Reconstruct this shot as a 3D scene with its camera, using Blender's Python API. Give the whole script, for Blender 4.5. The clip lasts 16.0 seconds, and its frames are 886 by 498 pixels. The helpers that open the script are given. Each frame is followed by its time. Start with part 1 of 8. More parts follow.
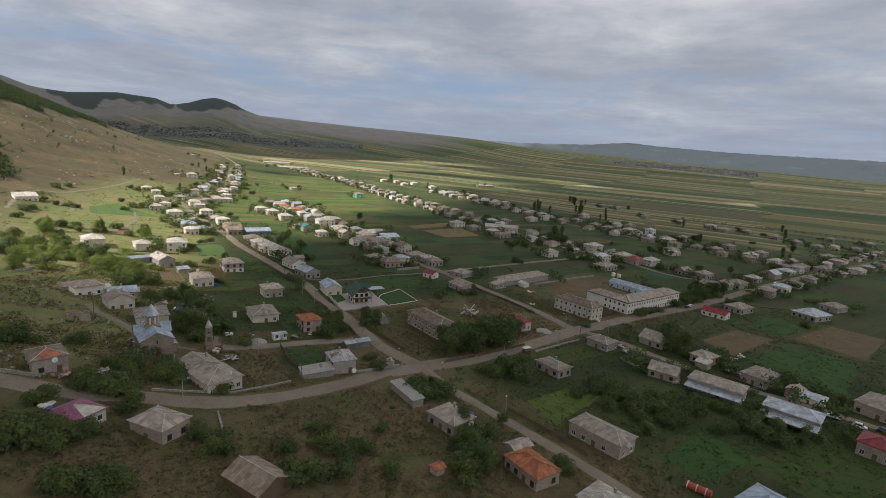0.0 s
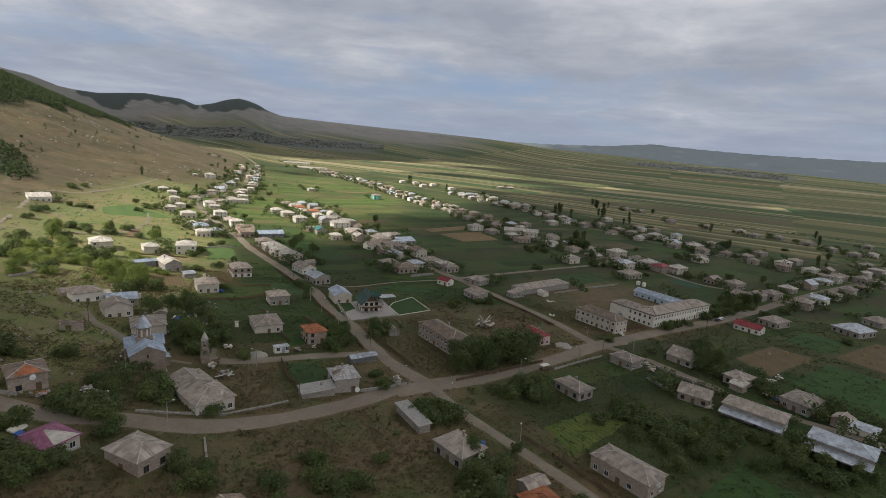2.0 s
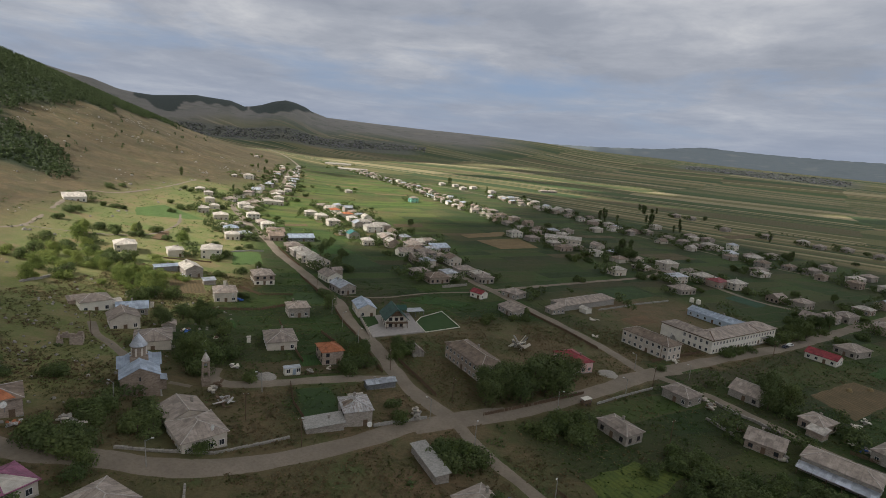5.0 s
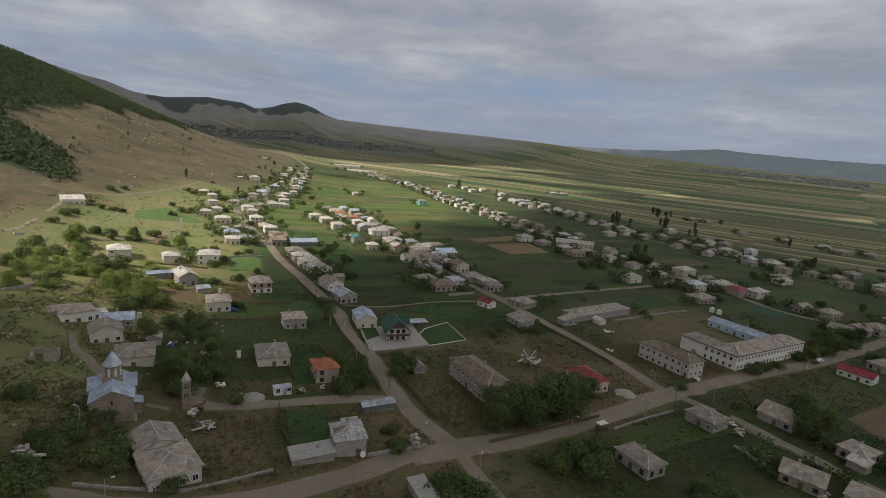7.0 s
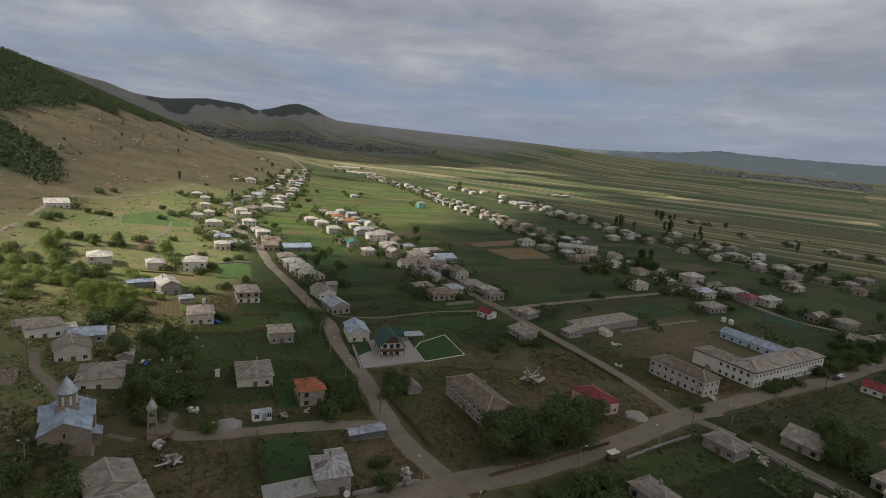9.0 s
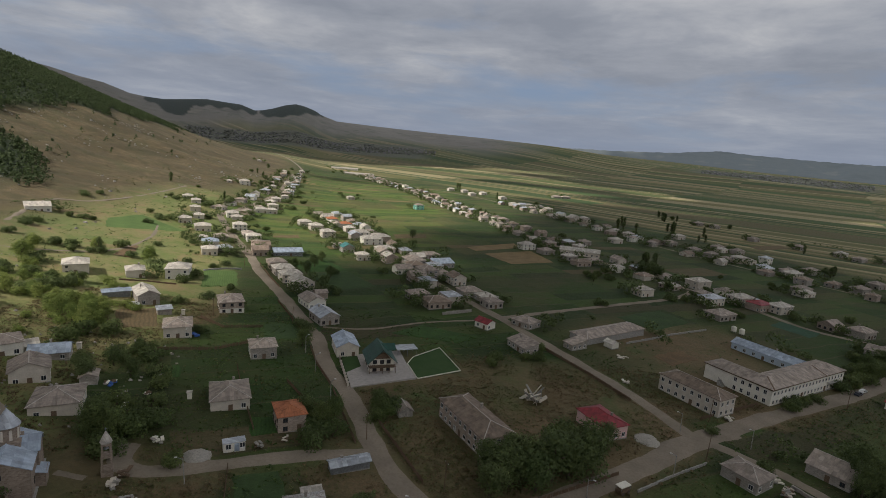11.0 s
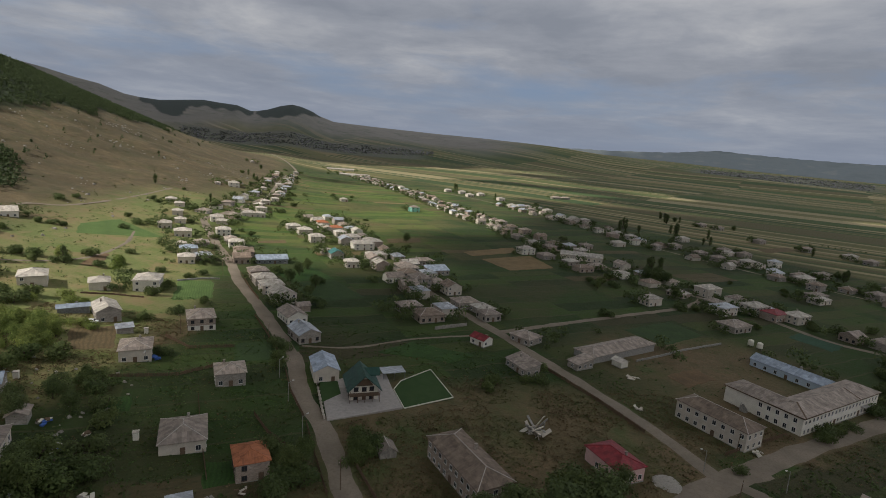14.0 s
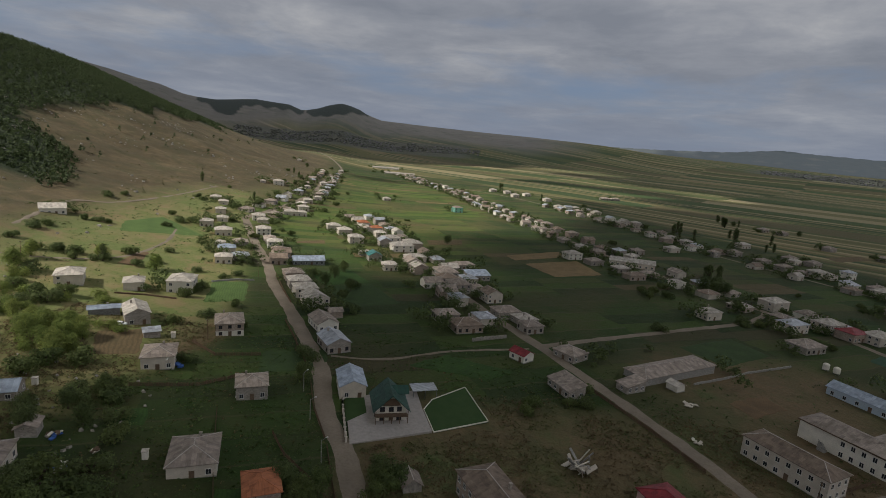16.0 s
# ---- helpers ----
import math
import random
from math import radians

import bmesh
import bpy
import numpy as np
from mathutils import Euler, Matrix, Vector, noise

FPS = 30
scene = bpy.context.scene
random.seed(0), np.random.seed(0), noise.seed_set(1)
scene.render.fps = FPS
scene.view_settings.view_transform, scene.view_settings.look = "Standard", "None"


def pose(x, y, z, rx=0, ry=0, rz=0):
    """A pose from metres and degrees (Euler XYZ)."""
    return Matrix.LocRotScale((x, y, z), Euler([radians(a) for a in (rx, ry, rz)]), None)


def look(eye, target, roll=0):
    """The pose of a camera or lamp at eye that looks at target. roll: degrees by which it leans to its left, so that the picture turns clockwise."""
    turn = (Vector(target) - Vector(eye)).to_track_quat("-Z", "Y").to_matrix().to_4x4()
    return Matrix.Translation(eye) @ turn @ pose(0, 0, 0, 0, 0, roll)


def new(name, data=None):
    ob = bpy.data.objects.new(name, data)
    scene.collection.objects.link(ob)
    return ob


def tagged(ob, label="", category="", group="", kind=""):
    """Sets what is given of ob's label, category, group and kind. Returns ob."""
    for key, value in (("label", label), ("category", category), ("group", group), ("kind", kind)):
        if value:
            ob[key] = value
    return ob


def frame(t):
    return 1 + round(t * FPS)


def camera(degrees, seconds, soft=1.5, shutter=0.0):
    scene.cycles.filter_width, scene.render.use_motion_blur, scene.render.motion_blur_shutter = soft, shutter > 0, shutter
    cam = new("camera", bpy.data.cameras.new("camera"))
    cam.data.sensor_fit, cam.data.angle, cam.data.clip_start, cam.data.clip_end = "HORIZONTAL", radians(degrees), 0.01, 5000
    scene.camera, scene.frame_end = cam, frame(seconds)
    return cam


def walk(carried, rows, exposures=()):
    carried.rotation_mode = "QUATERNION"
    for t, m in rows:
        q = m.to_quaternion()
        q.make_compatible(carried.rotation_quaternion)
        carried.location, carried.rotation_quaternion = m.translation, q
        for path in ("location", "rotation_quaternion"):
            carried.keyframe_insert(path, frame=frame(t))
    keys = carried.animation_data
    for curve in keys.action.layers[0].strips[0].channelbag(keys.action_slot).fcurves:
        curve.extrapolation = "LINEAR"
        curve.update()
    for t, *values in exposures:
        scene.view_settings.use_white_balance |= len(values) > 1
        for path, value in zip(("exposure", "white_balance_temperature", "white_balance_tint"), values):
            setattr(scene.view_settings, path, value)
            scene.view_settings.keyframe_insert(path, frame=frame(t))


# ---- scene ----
# A drone flies level, about 80 m over a village at the foot of a hill. x right, y ahead, z up.
cam = camera(79.08, 16.0, 0.75)
# seconds, x, y, z, and the turn in degrees
ROWS = [
    (0.0, 0.00, 0.00, 72.00, 79.200, -4.300, 0.819),
    (0.5, 0.83, 3.58, 72.18, 79.149, -4.391, 1.960),
    (1.0, 1.44, 7.14, 72.32, 79.182, -4.429, 2.372),
    (1.5, 2.03, 10.78, 72.45, 79.184, -4.464, 2.456),
    (2.0, 2.48, 14.47, 72.67, 79.112, -4.492, 3.052),
    (2.5, 3.19, 18.02, 72.76, 79.044, -4.574, 4.569),
    (3.0, 3.72, 21.76, 72.91, 79.035, -4.624, 5.262),
    (3.5, 4.08, 25.54, 73.10, 78.964, -4.716, 6.203),
    (4.0, 4.49, 29.38, 73.09, 78.949, -4.769, 6.802),
    (6.5, 5.08, 48.11, 73.21, 78.959, -4.800, 8.418),
    (7.0, 5.14, 51.72, 73.17, 79.023, -4.797, 8.660),
    (7.5, 4.90, 55.43, 73.24, 79.050, -4.823, 8.741),
    (8.0, 4.65, 59.22, 73.38, 79.069, -4.832, 8.774),
    (8.5, 4.67, 63.04, 73.37, 79.120, -4.815, 8.781),
    (9.0, 4.41, 66.79, 73.30, 79.174, -4.834, 8.764),
    (11.5, 4.11, 85.56, 73.47, 79.249, -4.733, 8.712),
    (12.0, 3.99, 89.30, 73.44, 79.257, -4.700, 8.615),
    (12.5, 4.10, 93.04, 73.53, 79.250, -4.648, 8.580),
    (13.0, 3.99, 96.77, 73.46, 79.263, -4.625, 8.480),
    (13.5, 3.89, 100.60, 73.52, 79.242, -4.609, 8.448),
    (14.0, 3.62, 104.39, 73.33, 79.295, -4.613, 8.560),
    (14.5, 3.70, 108.25, 73.53, 79.165, -4.596, 9.115),
    (15.0, 3.77, 112.11, 73.63, 79.046, -4.643, 10.503),
    (15.5, 3.66, 115.98, 73.62, 78.923, -4.779, 12.123),
    (16.0, 3.64, 119.86, 73.96, 78.754, -4.764, 13.488),
]
EXPOSURES = [(0.0, 0.55), (4.0, 0.47), (7.5, 0.29), (9.0, 0.21), (12.5, 0.10), (14.5, 0.00), (16.0, -0.15)]
walk(cam, [(t, pose(*row)) for t, *row in ROWS], EXPOSURES)

# ---- light: broken cloud, the sun behind the camera to the left ----
SUN_AZ, SUN_EL = -118.0, 40.0   # degrees, azimuth from +y to the right
sun_way = Vector((math.sin(radians(SUN_AZ)) * math.cos(radians(SUN_EL)), math.cos(radians(SUN_AZ)) * math.cos(radians(SUN_EL)), math.sin(radians(SUN_EL))))
sun = new("sun", bpy.data.lights.new("sun", "SUN"))
sun.data.energy, sun.data.angle, sun.data.color = 5.0, radians(0.9), (1.0, 0.95, 0.87)
sun.matrix_world = look(sun_way * 1000, (0, 0, 0))


class Nodes:
    """A small hand for node trees: n("Type", key=value, Input=value or socket)."""

    def __init__(self, tree):
        self.tree = tree
        tree.nodes.clear()

    def __call__(self, kind, out=0, **given):
        node = self.tree.nodes.new(kind)
        for key, value in given.items():
            if key.startswith("_"):
                self.wire(node.inputs[int(key[1:])], value)
            elif key in node.inputs:
                self.wire(node.inputs[key], value)
            elif key == "blend":
                node.data_type, node.blend_type = "RGBA", value
            elif key == "operation":
                node.operation = value
            elif key == "attribute_name":
                node.attribute_name = value
            elif key == "sky_type":
                node.sky_type = value
            elif key == "noise_dimensions":
                node.noise_dimensions = value
            elif key == "feature":
                node.feature = value
        return node

    def wire(self, socket, value):
        if isinstance(value, bpy.types.Node):
            value = value.outputs[2] if value.bl_idname == "ShaderNodeMix" else value.outputs[0]
        if isinstance(value, bpy.types.NodeSocket):
            self.tree.links.new(value, socket)
        elif isinstance(value, tuple) and len(value) == 3 and socket.type == "RGBA":
            socket.default_value = (*value, 1)
        else:
            socket.default_value = value

    def math(self, operation, a, b=0.0, c=0.0):
        return self("ShaderNodeMath", operation=operation, _0=a, _1=b, _2=c)

    def noise(self, vector, scale, detail=4.0, rough=0.55):
        return self("ShaderNodeTexNoise", Vector=vector, Scale=scale, Detail=detail, Roughness=rough).outputs["Fac"]

    def ramp(self, value, *stops):
        node = self("ShaderNodeValToRGB", Fac=value)
        ramp = node.color_ramp
        while len(ramp.elements) < len(stops):
            ramp.elements.new(0.5)
        for element, (at, colour) in zip(ramp.elements, stops):
            element.position = at
            element.color = (*colour, 1) if isinstance(colour, tuple) else (colour, colour, colour, 1)
        return node.outputs[0]

    def mix(self, fac, a, b, blend="MIX"):
        return self("ShaderNodeMix", blend=blend, _0=fac, _6=a, _7=b)

    def span(self, value, low, high, a=0.0, b=1.0):
        return self("ShaderNodeMapRange", _0=value, _1=low, _2=high, _3=a, _4=b).outputs[0]


def make_sky():
    """High, soft, streaky cloud with a few blue gaps, and blue-grey air near the horizon."""
    world = bpy.data.worlds.new("sky")
    scene.world = world
    world.use_nodes = True
    n = Nodes(world.node_tree)
    sky = n("ShaderNodeTexSky", sky_type="NISHITA")
    sky.sun_disc, sky.sun_elevation, sky.sun_rotation = False, radians(SUN_EL), radians(SUN_AZ)
    sky.air_density, sky.dust_density, sky.altitude = 1.0, 1.5, 1500
    way = n("ShaderNodeTexCoord").outputs["Generated"]
    xyz = n("ShaderNodeSeparateXYZ", Vector=way)
    up = n.math("MAXIMUM", xyz.outputs[2], 0.0)
    lift = n.math("ADD", up, 0.11)
    flat = n("ShaderNodeCombineXYZ", X=n.math("DIVIDE", xyz.outputs[0], lift), Y=n.math("DIVIDE", xyz.outputs[1], lift), Z=0.0)
    warp = n("ShaderNodeVectorMath", operation="SCALE", _0=n("ShaderNodeTexNoise", Vector=flat, Scale=0.8, Detail=3.0).outputs["Color"], Scale=0.55)
    bent = n("ShaderNodeVectorMath", operation="ADD", _0=flat, _1=warp)
    shifted = lambda x, y: n("ShaderNodeVectorMath", operation="ADD", _0=bent, _1=(x, y, 0.4))
    big = n.noise(shifted(SKY_SHIFT[0], SKY_SHIFT[1]), 0.42, 4.0, 0.5)
    fine = n.noise(shifted(1.7, 2.3), 1.5, 6.0, 0.62)
    both = n.math("ADD", n.math("MULTIPLY", big, 0.74), n.math("MULTIPLY", fine, 0.26))
    cover = n.span(both, SKY_COVER[0], SKY_COVER[1])
    body = n.noise(shifted(3.1, 7.7), 0.75, 5.0, 0.55)
    wisp = n.noise(shifted(8.3, 1.2), 2.6, 6.0, 0.62)
    shade = n.math("ADD", n.math("MULTIPLY", body, 0.66), n.math("MULTIPLY", wisp, 0.34))
    cloud = n.ramp(shade, (0.36, (3.3, 3.6, 4.25)), (0.48, (4.15, 4.42, 5.05)), (0.57, (5.2, 5.4, 5.9)), (0.66, (6.6, 6.7, 6.95)))
    low = n.span(up, 0.0, 0.16)
    clear = n.mix(0.75, sky, (2.7, 3.65, 5.5))
    veil = n.mix(cover, clear, cloud)
    haze = n.mix(n.math("POWER", low, 0.85), (3.05, 3.6, 4.75), veil)
    # an overcast sky is brightest overhead
    overhead = n.mix(n.span(up, 0.24, 0.85), (1.0, 1.0, 1.0), (3.52, 3.28, 2.88))
    haze = n.mix(1.0, haze, overhead, "MULTIPLY")
    background = n("ShaderNodeBackground", Color=haze, Strength=SKY_STRENGTH)
    n("ShaderNodeOutputWorld", Surface=background)


SKY_COVER, SKY_STRENGTH, SKY_SHIFT = (0.36, 0.50), 0.0685, (0.0, 0.0)
make_sky()

# ---- materials ----


def material(name, rough=0.8, metal=0.0):
    m = bpy.data.materials.new(name)
    m.use_nodes = True
    n = Nodes(m.node_tree)
    shader = n("ShaderNodeBsdfPrincipled", Roughness=rough, Metallic=metal)
    shader.inputs["Specular IOR Level"].default_value = 0.25
    n("ShaderNodeOutputMaterial", Surface=shader)
    place = n("ShaderNodeNewGeometry").outputs["Position"]
    return m, n, shader, place


def bump(n, shader, height, strength=0.5, distance=0.05):
    n.wire(shader.inputs["Normal"], n("ShaderNodeBump", Height=height, Strength=strength, Distance=distance))


def plaster(name, colour, dark=0.75, spread=0.18, blocks=False):
    """A worn wall: stains at two scales, each house a little different."""
    m, n, s, p = material(name, 0.9)
    own = n("ShaderNodeObjectInfo").outputs["Random"]
    big = n.noise(p, 0.35, 4)
    small = n.noise(p, 3.0, 5, 0.7)
    c = n.mix(n.span(big, 0.35, 0.7), colour, tuple(v * dark for v in colour))
    c = n.mix(n.span(small, 0.45, 0.75, 0, 0.55), c, tuple(v * 0.6 for v in colour))
    c = n.mix(1.0, c, n.ramp(own, (0.0, 1.0 - spread), (1.0, 1.0)), "MULTIPLY")
    if blocks:
        # squared stones in courses
        tex = n("ShaderNodeTexBrick", Vector=n("ShaderNodeUVMap").outputs[0], Scale=1.0)
        tex.inputs["Color1"].default_value, tex.inputs["Color2"].default_value, tex.inputs["Mortar"].default_value = (1, 1, 1, 1), (0.62, 0.60, 0.58, 1), (0.85, 0.84, 0.82, 1)
        tex.inputs["Brick Width"].default_value, tex.inputs["Row Height"].default_value, tex.inputs["Mortar Size"].default_value = 0.5, 0.27, 0.03
        c = n.mix(1.0, c, tex, "MULTIPLY")
    n.wire(s.inputs["Base Color"], c)
    bump(n, s, small, 0.4, 0.04)
    return m


def sheet_roof(name, colour, stain, rough=0.85, metal=0.0, spread=0.3, pitch=5.0, rust=0.35):
    """Corrugated sheets: waves down the slope, seams between the sheets, stains and lichen."""
    m, n, s, p = material(name, rough, metal)
    own = n("ShaderNodeObjectInfo").outputs["Random"]
    uv = n("ShaderNodeUVMap").outputs[0]
    xyz = n("ShaderNodeSeparateXYZ", Vector=uv)
    wave = n.math("SINE", n.math("MULTIPLY", xyz.outputs[0], 6.283 * pitch))
    cell = n("ShaderNodeCombineXYZ", X=n.math("FLOOR", n.math("MULTIPLY", xyz.outputs[0], 0.9)), Y=n.math("FLOOR", n.math("MULTIPLY", xyz.outputs[1], 0.6)), Z=n.math("MULTIPLY", own, 50.0))
    each = n("ShaderNodeTexWhiteNoise", Vector=cell).outputs["Value"]
    big = n.noise(p, 0.5, 5, 0.65)
    small = n.noise(p, 2.6, 6, 0.7)
    c = n.mix(n.span(big, 0.4, 0.68), colour, tuple(v * 0.62 for v in colour))
    c = n.mix(n.span(small, 0.50, 0.72, 0, rust), c, stain)
    run = n.noise(n("ShaderNodeCombineXYZ", X=n.math("MULTIPLY", xyz.outputs[0], 2.2), Y=n.math("MULTIPLY", xyz.outputs[1], 0.25), Z=n.math("MULTIPLY", own, 30.0)), 1.0, 4, 0.6)
    c = n.mix(n.span(run, 0.50, 0.68, 0, 0.6 * rust + 0.1), c, tuple(v * 0.55 for v in stain))
    c = n.mix(1.0, c, n.ramp(each, (0.0, 0.66), (1.0, 1.0)), "MULTIPLY")
    c = n.mix(1.0, c, n.ramp(own, (0.0, 1.0 - spread), (1.0, 1.0)), "MULTIPLY")
    n.wire(s.inputs["Base Color"], c)
    bump(n, s, n.math("ADD", n.math("MULTIPLY", wave, 0.5), n.math("MULTIPLY", small, 0.6)), 0.35, 0.05)
    return m


def simple(name, colour, rough=0.8, metal=0.0, scale=1.5, vary=0.45):
    m, n, s, p = material(name, rough, metal)
    a = n.noise(p, scale, 5, 0.65)
    n.wire(s.inputs["Base Color"], n.mix(n.span(a, 0.35, 0.7), colour, tuple(v * (1 - vary) for v in colour)))
    bump(n, s, a, 0.3, 0.03)
    return m


def leaves(name, light, dark):
    m, n, s, p = material(name, 0.75)
    own = n("ShaderNodeObjectInfo").outputs["Random"]
    island = n("ShaderNodeNewGeometry").outputs["Random Per Island"]
    c = n.mix(island, dark, light)
    c = n.mix(n.span(n.noise(p, 0.4, 3), 0.35, 0.7, 0, 0.6), c, tuple(v * 0.6 for v in dark))
    c = n.mix(1.0, c, n.ramp(own, (0.0, (0.75, 0.8, 0.7)), (1.0, (1.05, 1.0, 0.95))), "MULTIPLY")
    n.wire(s.inputs["Base Color"], c)
    through_light = n("ShaderNodeBsdfTranslucent", Color=c)
    both = n("ShaderNodeMixShader", _0=0.28, _1=s, _2=through_light)
    out = [node for node in m.node_tree.nodes if node.bl_idname == "ShaderNodeOutputMaterial"][0]
    n.wire(out.inputs["Surface"], both)
    return m


tuff = plaster("tuff_stone_wall", (0.50, 0.405, 0.335), blocks=True)
grey_wall = plaster("grey_block_wall", (0.47, 0.42, 0.37), blocks=True)
pale_wall = plaster("pale_plaster", (0.66, 0.585, 0.49))
white_wall = plaster("white_paint_wall", (0.78, 0.73, 0.63), 0.85, 0.1)
pink_wall = plaster("pink_paint_wall", (0.68, 0.46, 0.42), 0.85, 0.05)
sky_wall = plaster("pale_blue_paint_wall", (0.50, 0.58, 0.66), 0.9, 0.05)
mint_wall = plaster("mint_paint_wall", (0.30, 0.62, 0.50), 0.85, 0.05)
church_stone = plaster("church_tuff", (0.34, 0.27, 0.215), 0.8, 0.02, True)
slate_sheet = sheet_roof("weathered_grey_sheet", (0.475, 0.392, 0.330), (0.21, 0.165, 0.135))
brown_sheet = sheet_roof("weathered_brown_sheet", (0.370, 0.280, 0.215), (0.18, 0.13, 0.10))
light_sheet = sheet_roof("pale_sheet", (0.66, 0.60, 0.52), (0.40, 0.33, 0.27), spread=0.22)
metal_sheet = sheet_roof("galvanised_sheet", (0.58, 0.61, 0.66), (0.42, 0.40, 0.38), 0.5, 0.3, 0.15, 4.0)
blue_sheet = sheet_roof("pale_blue_sheet", (0.46, 0.53, 0.63), (0.40, 0.43, 0.48), 0.5, 0.1, 0.1, 4.0, 0.2)
red_sheet = sheet_roof("red_painted_sheet", (0.30, 0.035, 0.045), (0.20, 0.03, 0.035), 0.5, 0.0, 0.1, 4.0, 0.3)
purple_sheet = sheet_roof("faded_magenta_sheet", (0.36, 0.12, 0.21), (0.44, 0.26, 0.32), 0.6, 0.0, 0.05, 3.0, 0.6)
orange_tile = sheet_roof("orange_clay_tile", (0.52, 0.19, 0.09), (0.30, 0.13, 0.08), 0.85, 0.0, 0.15, 4.0, 0.7)
green_sheet = sheet_roof("dark_green_sheet", (0.035, 0.10, 0.075), (0.03, 0.07, 0.055), 0.5, 0.0, 0.05, 4.0, 0.3)
teal_sheet = sheet_roof("teal_sheet", (0.06, 0.22, 0.21), (0.05, 0.15, 0.15), 0.5, 0.0, 0.05, 4.0, 0.3)
rusty_sheet = sheet_roof("rusted_white_sheet", (0.58, 0.57, 0.55), (0.22, 0.075, 0.045), 0.6, 0.1, 0.05, 4.0, 0.9)
ridge_paint = simple("pale_ridge_cap", (0.52, 0.46, 0.41))
dark_frame = simple("dark_window_frame", (0.10, 0.075, 0.06))
white_frame = simple("white_window_frame", (0.72, 0.70, 0.66))
wood_brown = simple("old_timber", (0.17, 0.115, 0.075), 0.85, 0, 6)
concrete = simple("concrete", (0.36, 0.34, 0.31), 0.9, 0, 2)
paving = simple("pale_paving", (0.37, 0.335, 0.31), 0.9, 0, 0.8, 0.25)
steel = simple("grey_steel", (0.28, 0.29, 0.30), 0.55, 0.6)
stone_grey = simple("lichened_boulder", (0.34, 0.31, 0.27), 0.9, 0, 1.2, 0.5)
bark = simple("bark", (0.10, 0.075, 0.055), 0.95, 0, 8)
leaf_dark = leaves("dark_leaves", (0.158, 0.200, 0.072), (0.080, 0.112, 0.042))
# sunlight put into the leaf colour, for plants on the lit left slope
leaf_sunlit = leaves("sunlit_leaves", (0.300, 0.350, 0.096), (0.165, 0.215, 0.058))
leaf_mid = leaves("green_leaves", (0.172, 0.212, 0.070), (0.088, 0.122, 0.042))
leaf_pine = leaves("pine_needles", (0.108, 0.142, 0.058), (0.062, 0.088, 0.040))
leaf_weed = leaves("meadow_weeds", (0.142, 0.146, 0.056), (0.098, 0.104, 0.042))
leaf_dry = leaves("dry_weeds", (0.230, 0.160, 0.092), (0.155, 0.108, 0.060))


def glass_material():
    m, n, s, p = material("window_glass", 0.08)
    s.inputs["Base Color"].default_value = (0.03, 0.033, 0.038, 1)
    s.inputs["Specular IOR Level"].default_value = 0.5
    return m


glass = glass_material()


def dirt_road():
    m, n, s, p = material("dirt_road", 0.95)
    big = n.noise(p, 0.12, 5, 0.6)
    small = n.noise(p, 1.3, 6, 0.7)
    c = n.mix(n.span(big, 0.35, 0.7), (0.235, 0.192, 0.147), (0.168, 0.138, 0.105))
    c = n.mix(n.span(small, 0.45, 0.8, 0, 0.7), c, (0.112, 0.090, 0.066))
    n.wire(s.inputs["Base Color"], c)
    bump(n, s, small, 0.5, 0.06)
    return m


road_dirt = dirt_road()



def ground(x, y):
    """Height of the ground: a flat valley floor, the foot of the hill to the left, and far ridges."""
    x, y = np.asarray(x, float), np.asarray(y, float)
    far = np.maximum(y - 800, 0)
    foot = -120 - 230 * (1 - np.exp(-np.maximum(y - 140, -400) / 220)) - 0.42 * far
    foot = np.where(y < 140, -120 - 1.05 * (y - 140) * 0.35, foot)
    s = foot - x
    z = -8.8 - 0.016 * np.clip(x, 0, 260) + 12 / (1 + np.exp(-np.clip((s + 40) / 40, -30, 30)))
    rise = 0.37 * 60 * np.logaddexp(0, np.minimum(s - 70, 500) / 60)
    fade = 1 / (1 + np.exp(np.clip((y - 1500) / 160, -30, 30)))
    return z + rise * fade

# ---- the ground: one sheet to the horizon ----
GRID = -35.0   # degrees: the streets run this way, to the left of ahead


RIDGE_AZ = (-75, -60, -52, -45, -43.3, -41.3, -39.6, -37.7, -36.6, -35, -32.6, -31.4, -30, -28.4, -27.2, -26.6, -25.6, -24.5, -23.4, -22.5, -21.5, -20.9, -19.4, -17, -9, -4, 3, 8, 14, 18, 27, 38, 50, 65)
RIDGE_EL = (7.0, 6.0, 5.0, 3.76, 3.46, 3.0, 2.72, 2.12, 2.0, 1.95, 2.2, 2.28, 2.15, 2.05, 1.65, 1.72, 1.95, 2.35, 2.59, 2.5, 2.25, 1.93, 1.52, 1.5, 1.28, 1.2, 0.92, 0.6, 0.42, 0.3, 0.0, -0.2, 0.4, 1.0)


def land(x, y):
    """The ground with the far ridges, which stand between two and five kilometres off."""
    x, y = np.asarray(x, float), np.asarray(y, float)
    r = np.hypot(x, y)
    az = np.degrees(np.arctan2(x, y))
    top = np.tan(np.radians(np.interp(az, RIDGE_AZ, RIDGE_EL))) * 4400 + 72
    t = np.clip((r - 2300) / 2000, 0, 1)
    hide = np.clip((y + 200) / 500, 0, 1)
    return ground(x, y) + (top + 9) * (t * t * (3 - 2 * t)) * hide + 11 * np.sin(x / 190.0 + y / 420.0) * np.sin(y / 230.0 + x / 510.0) * 4 * t * (1 - t) + 6 * np.sin(x / 310.0 + 1) * np.sin(y / 270.0) * np.clip((r - 900) / 1500, 0, 1)


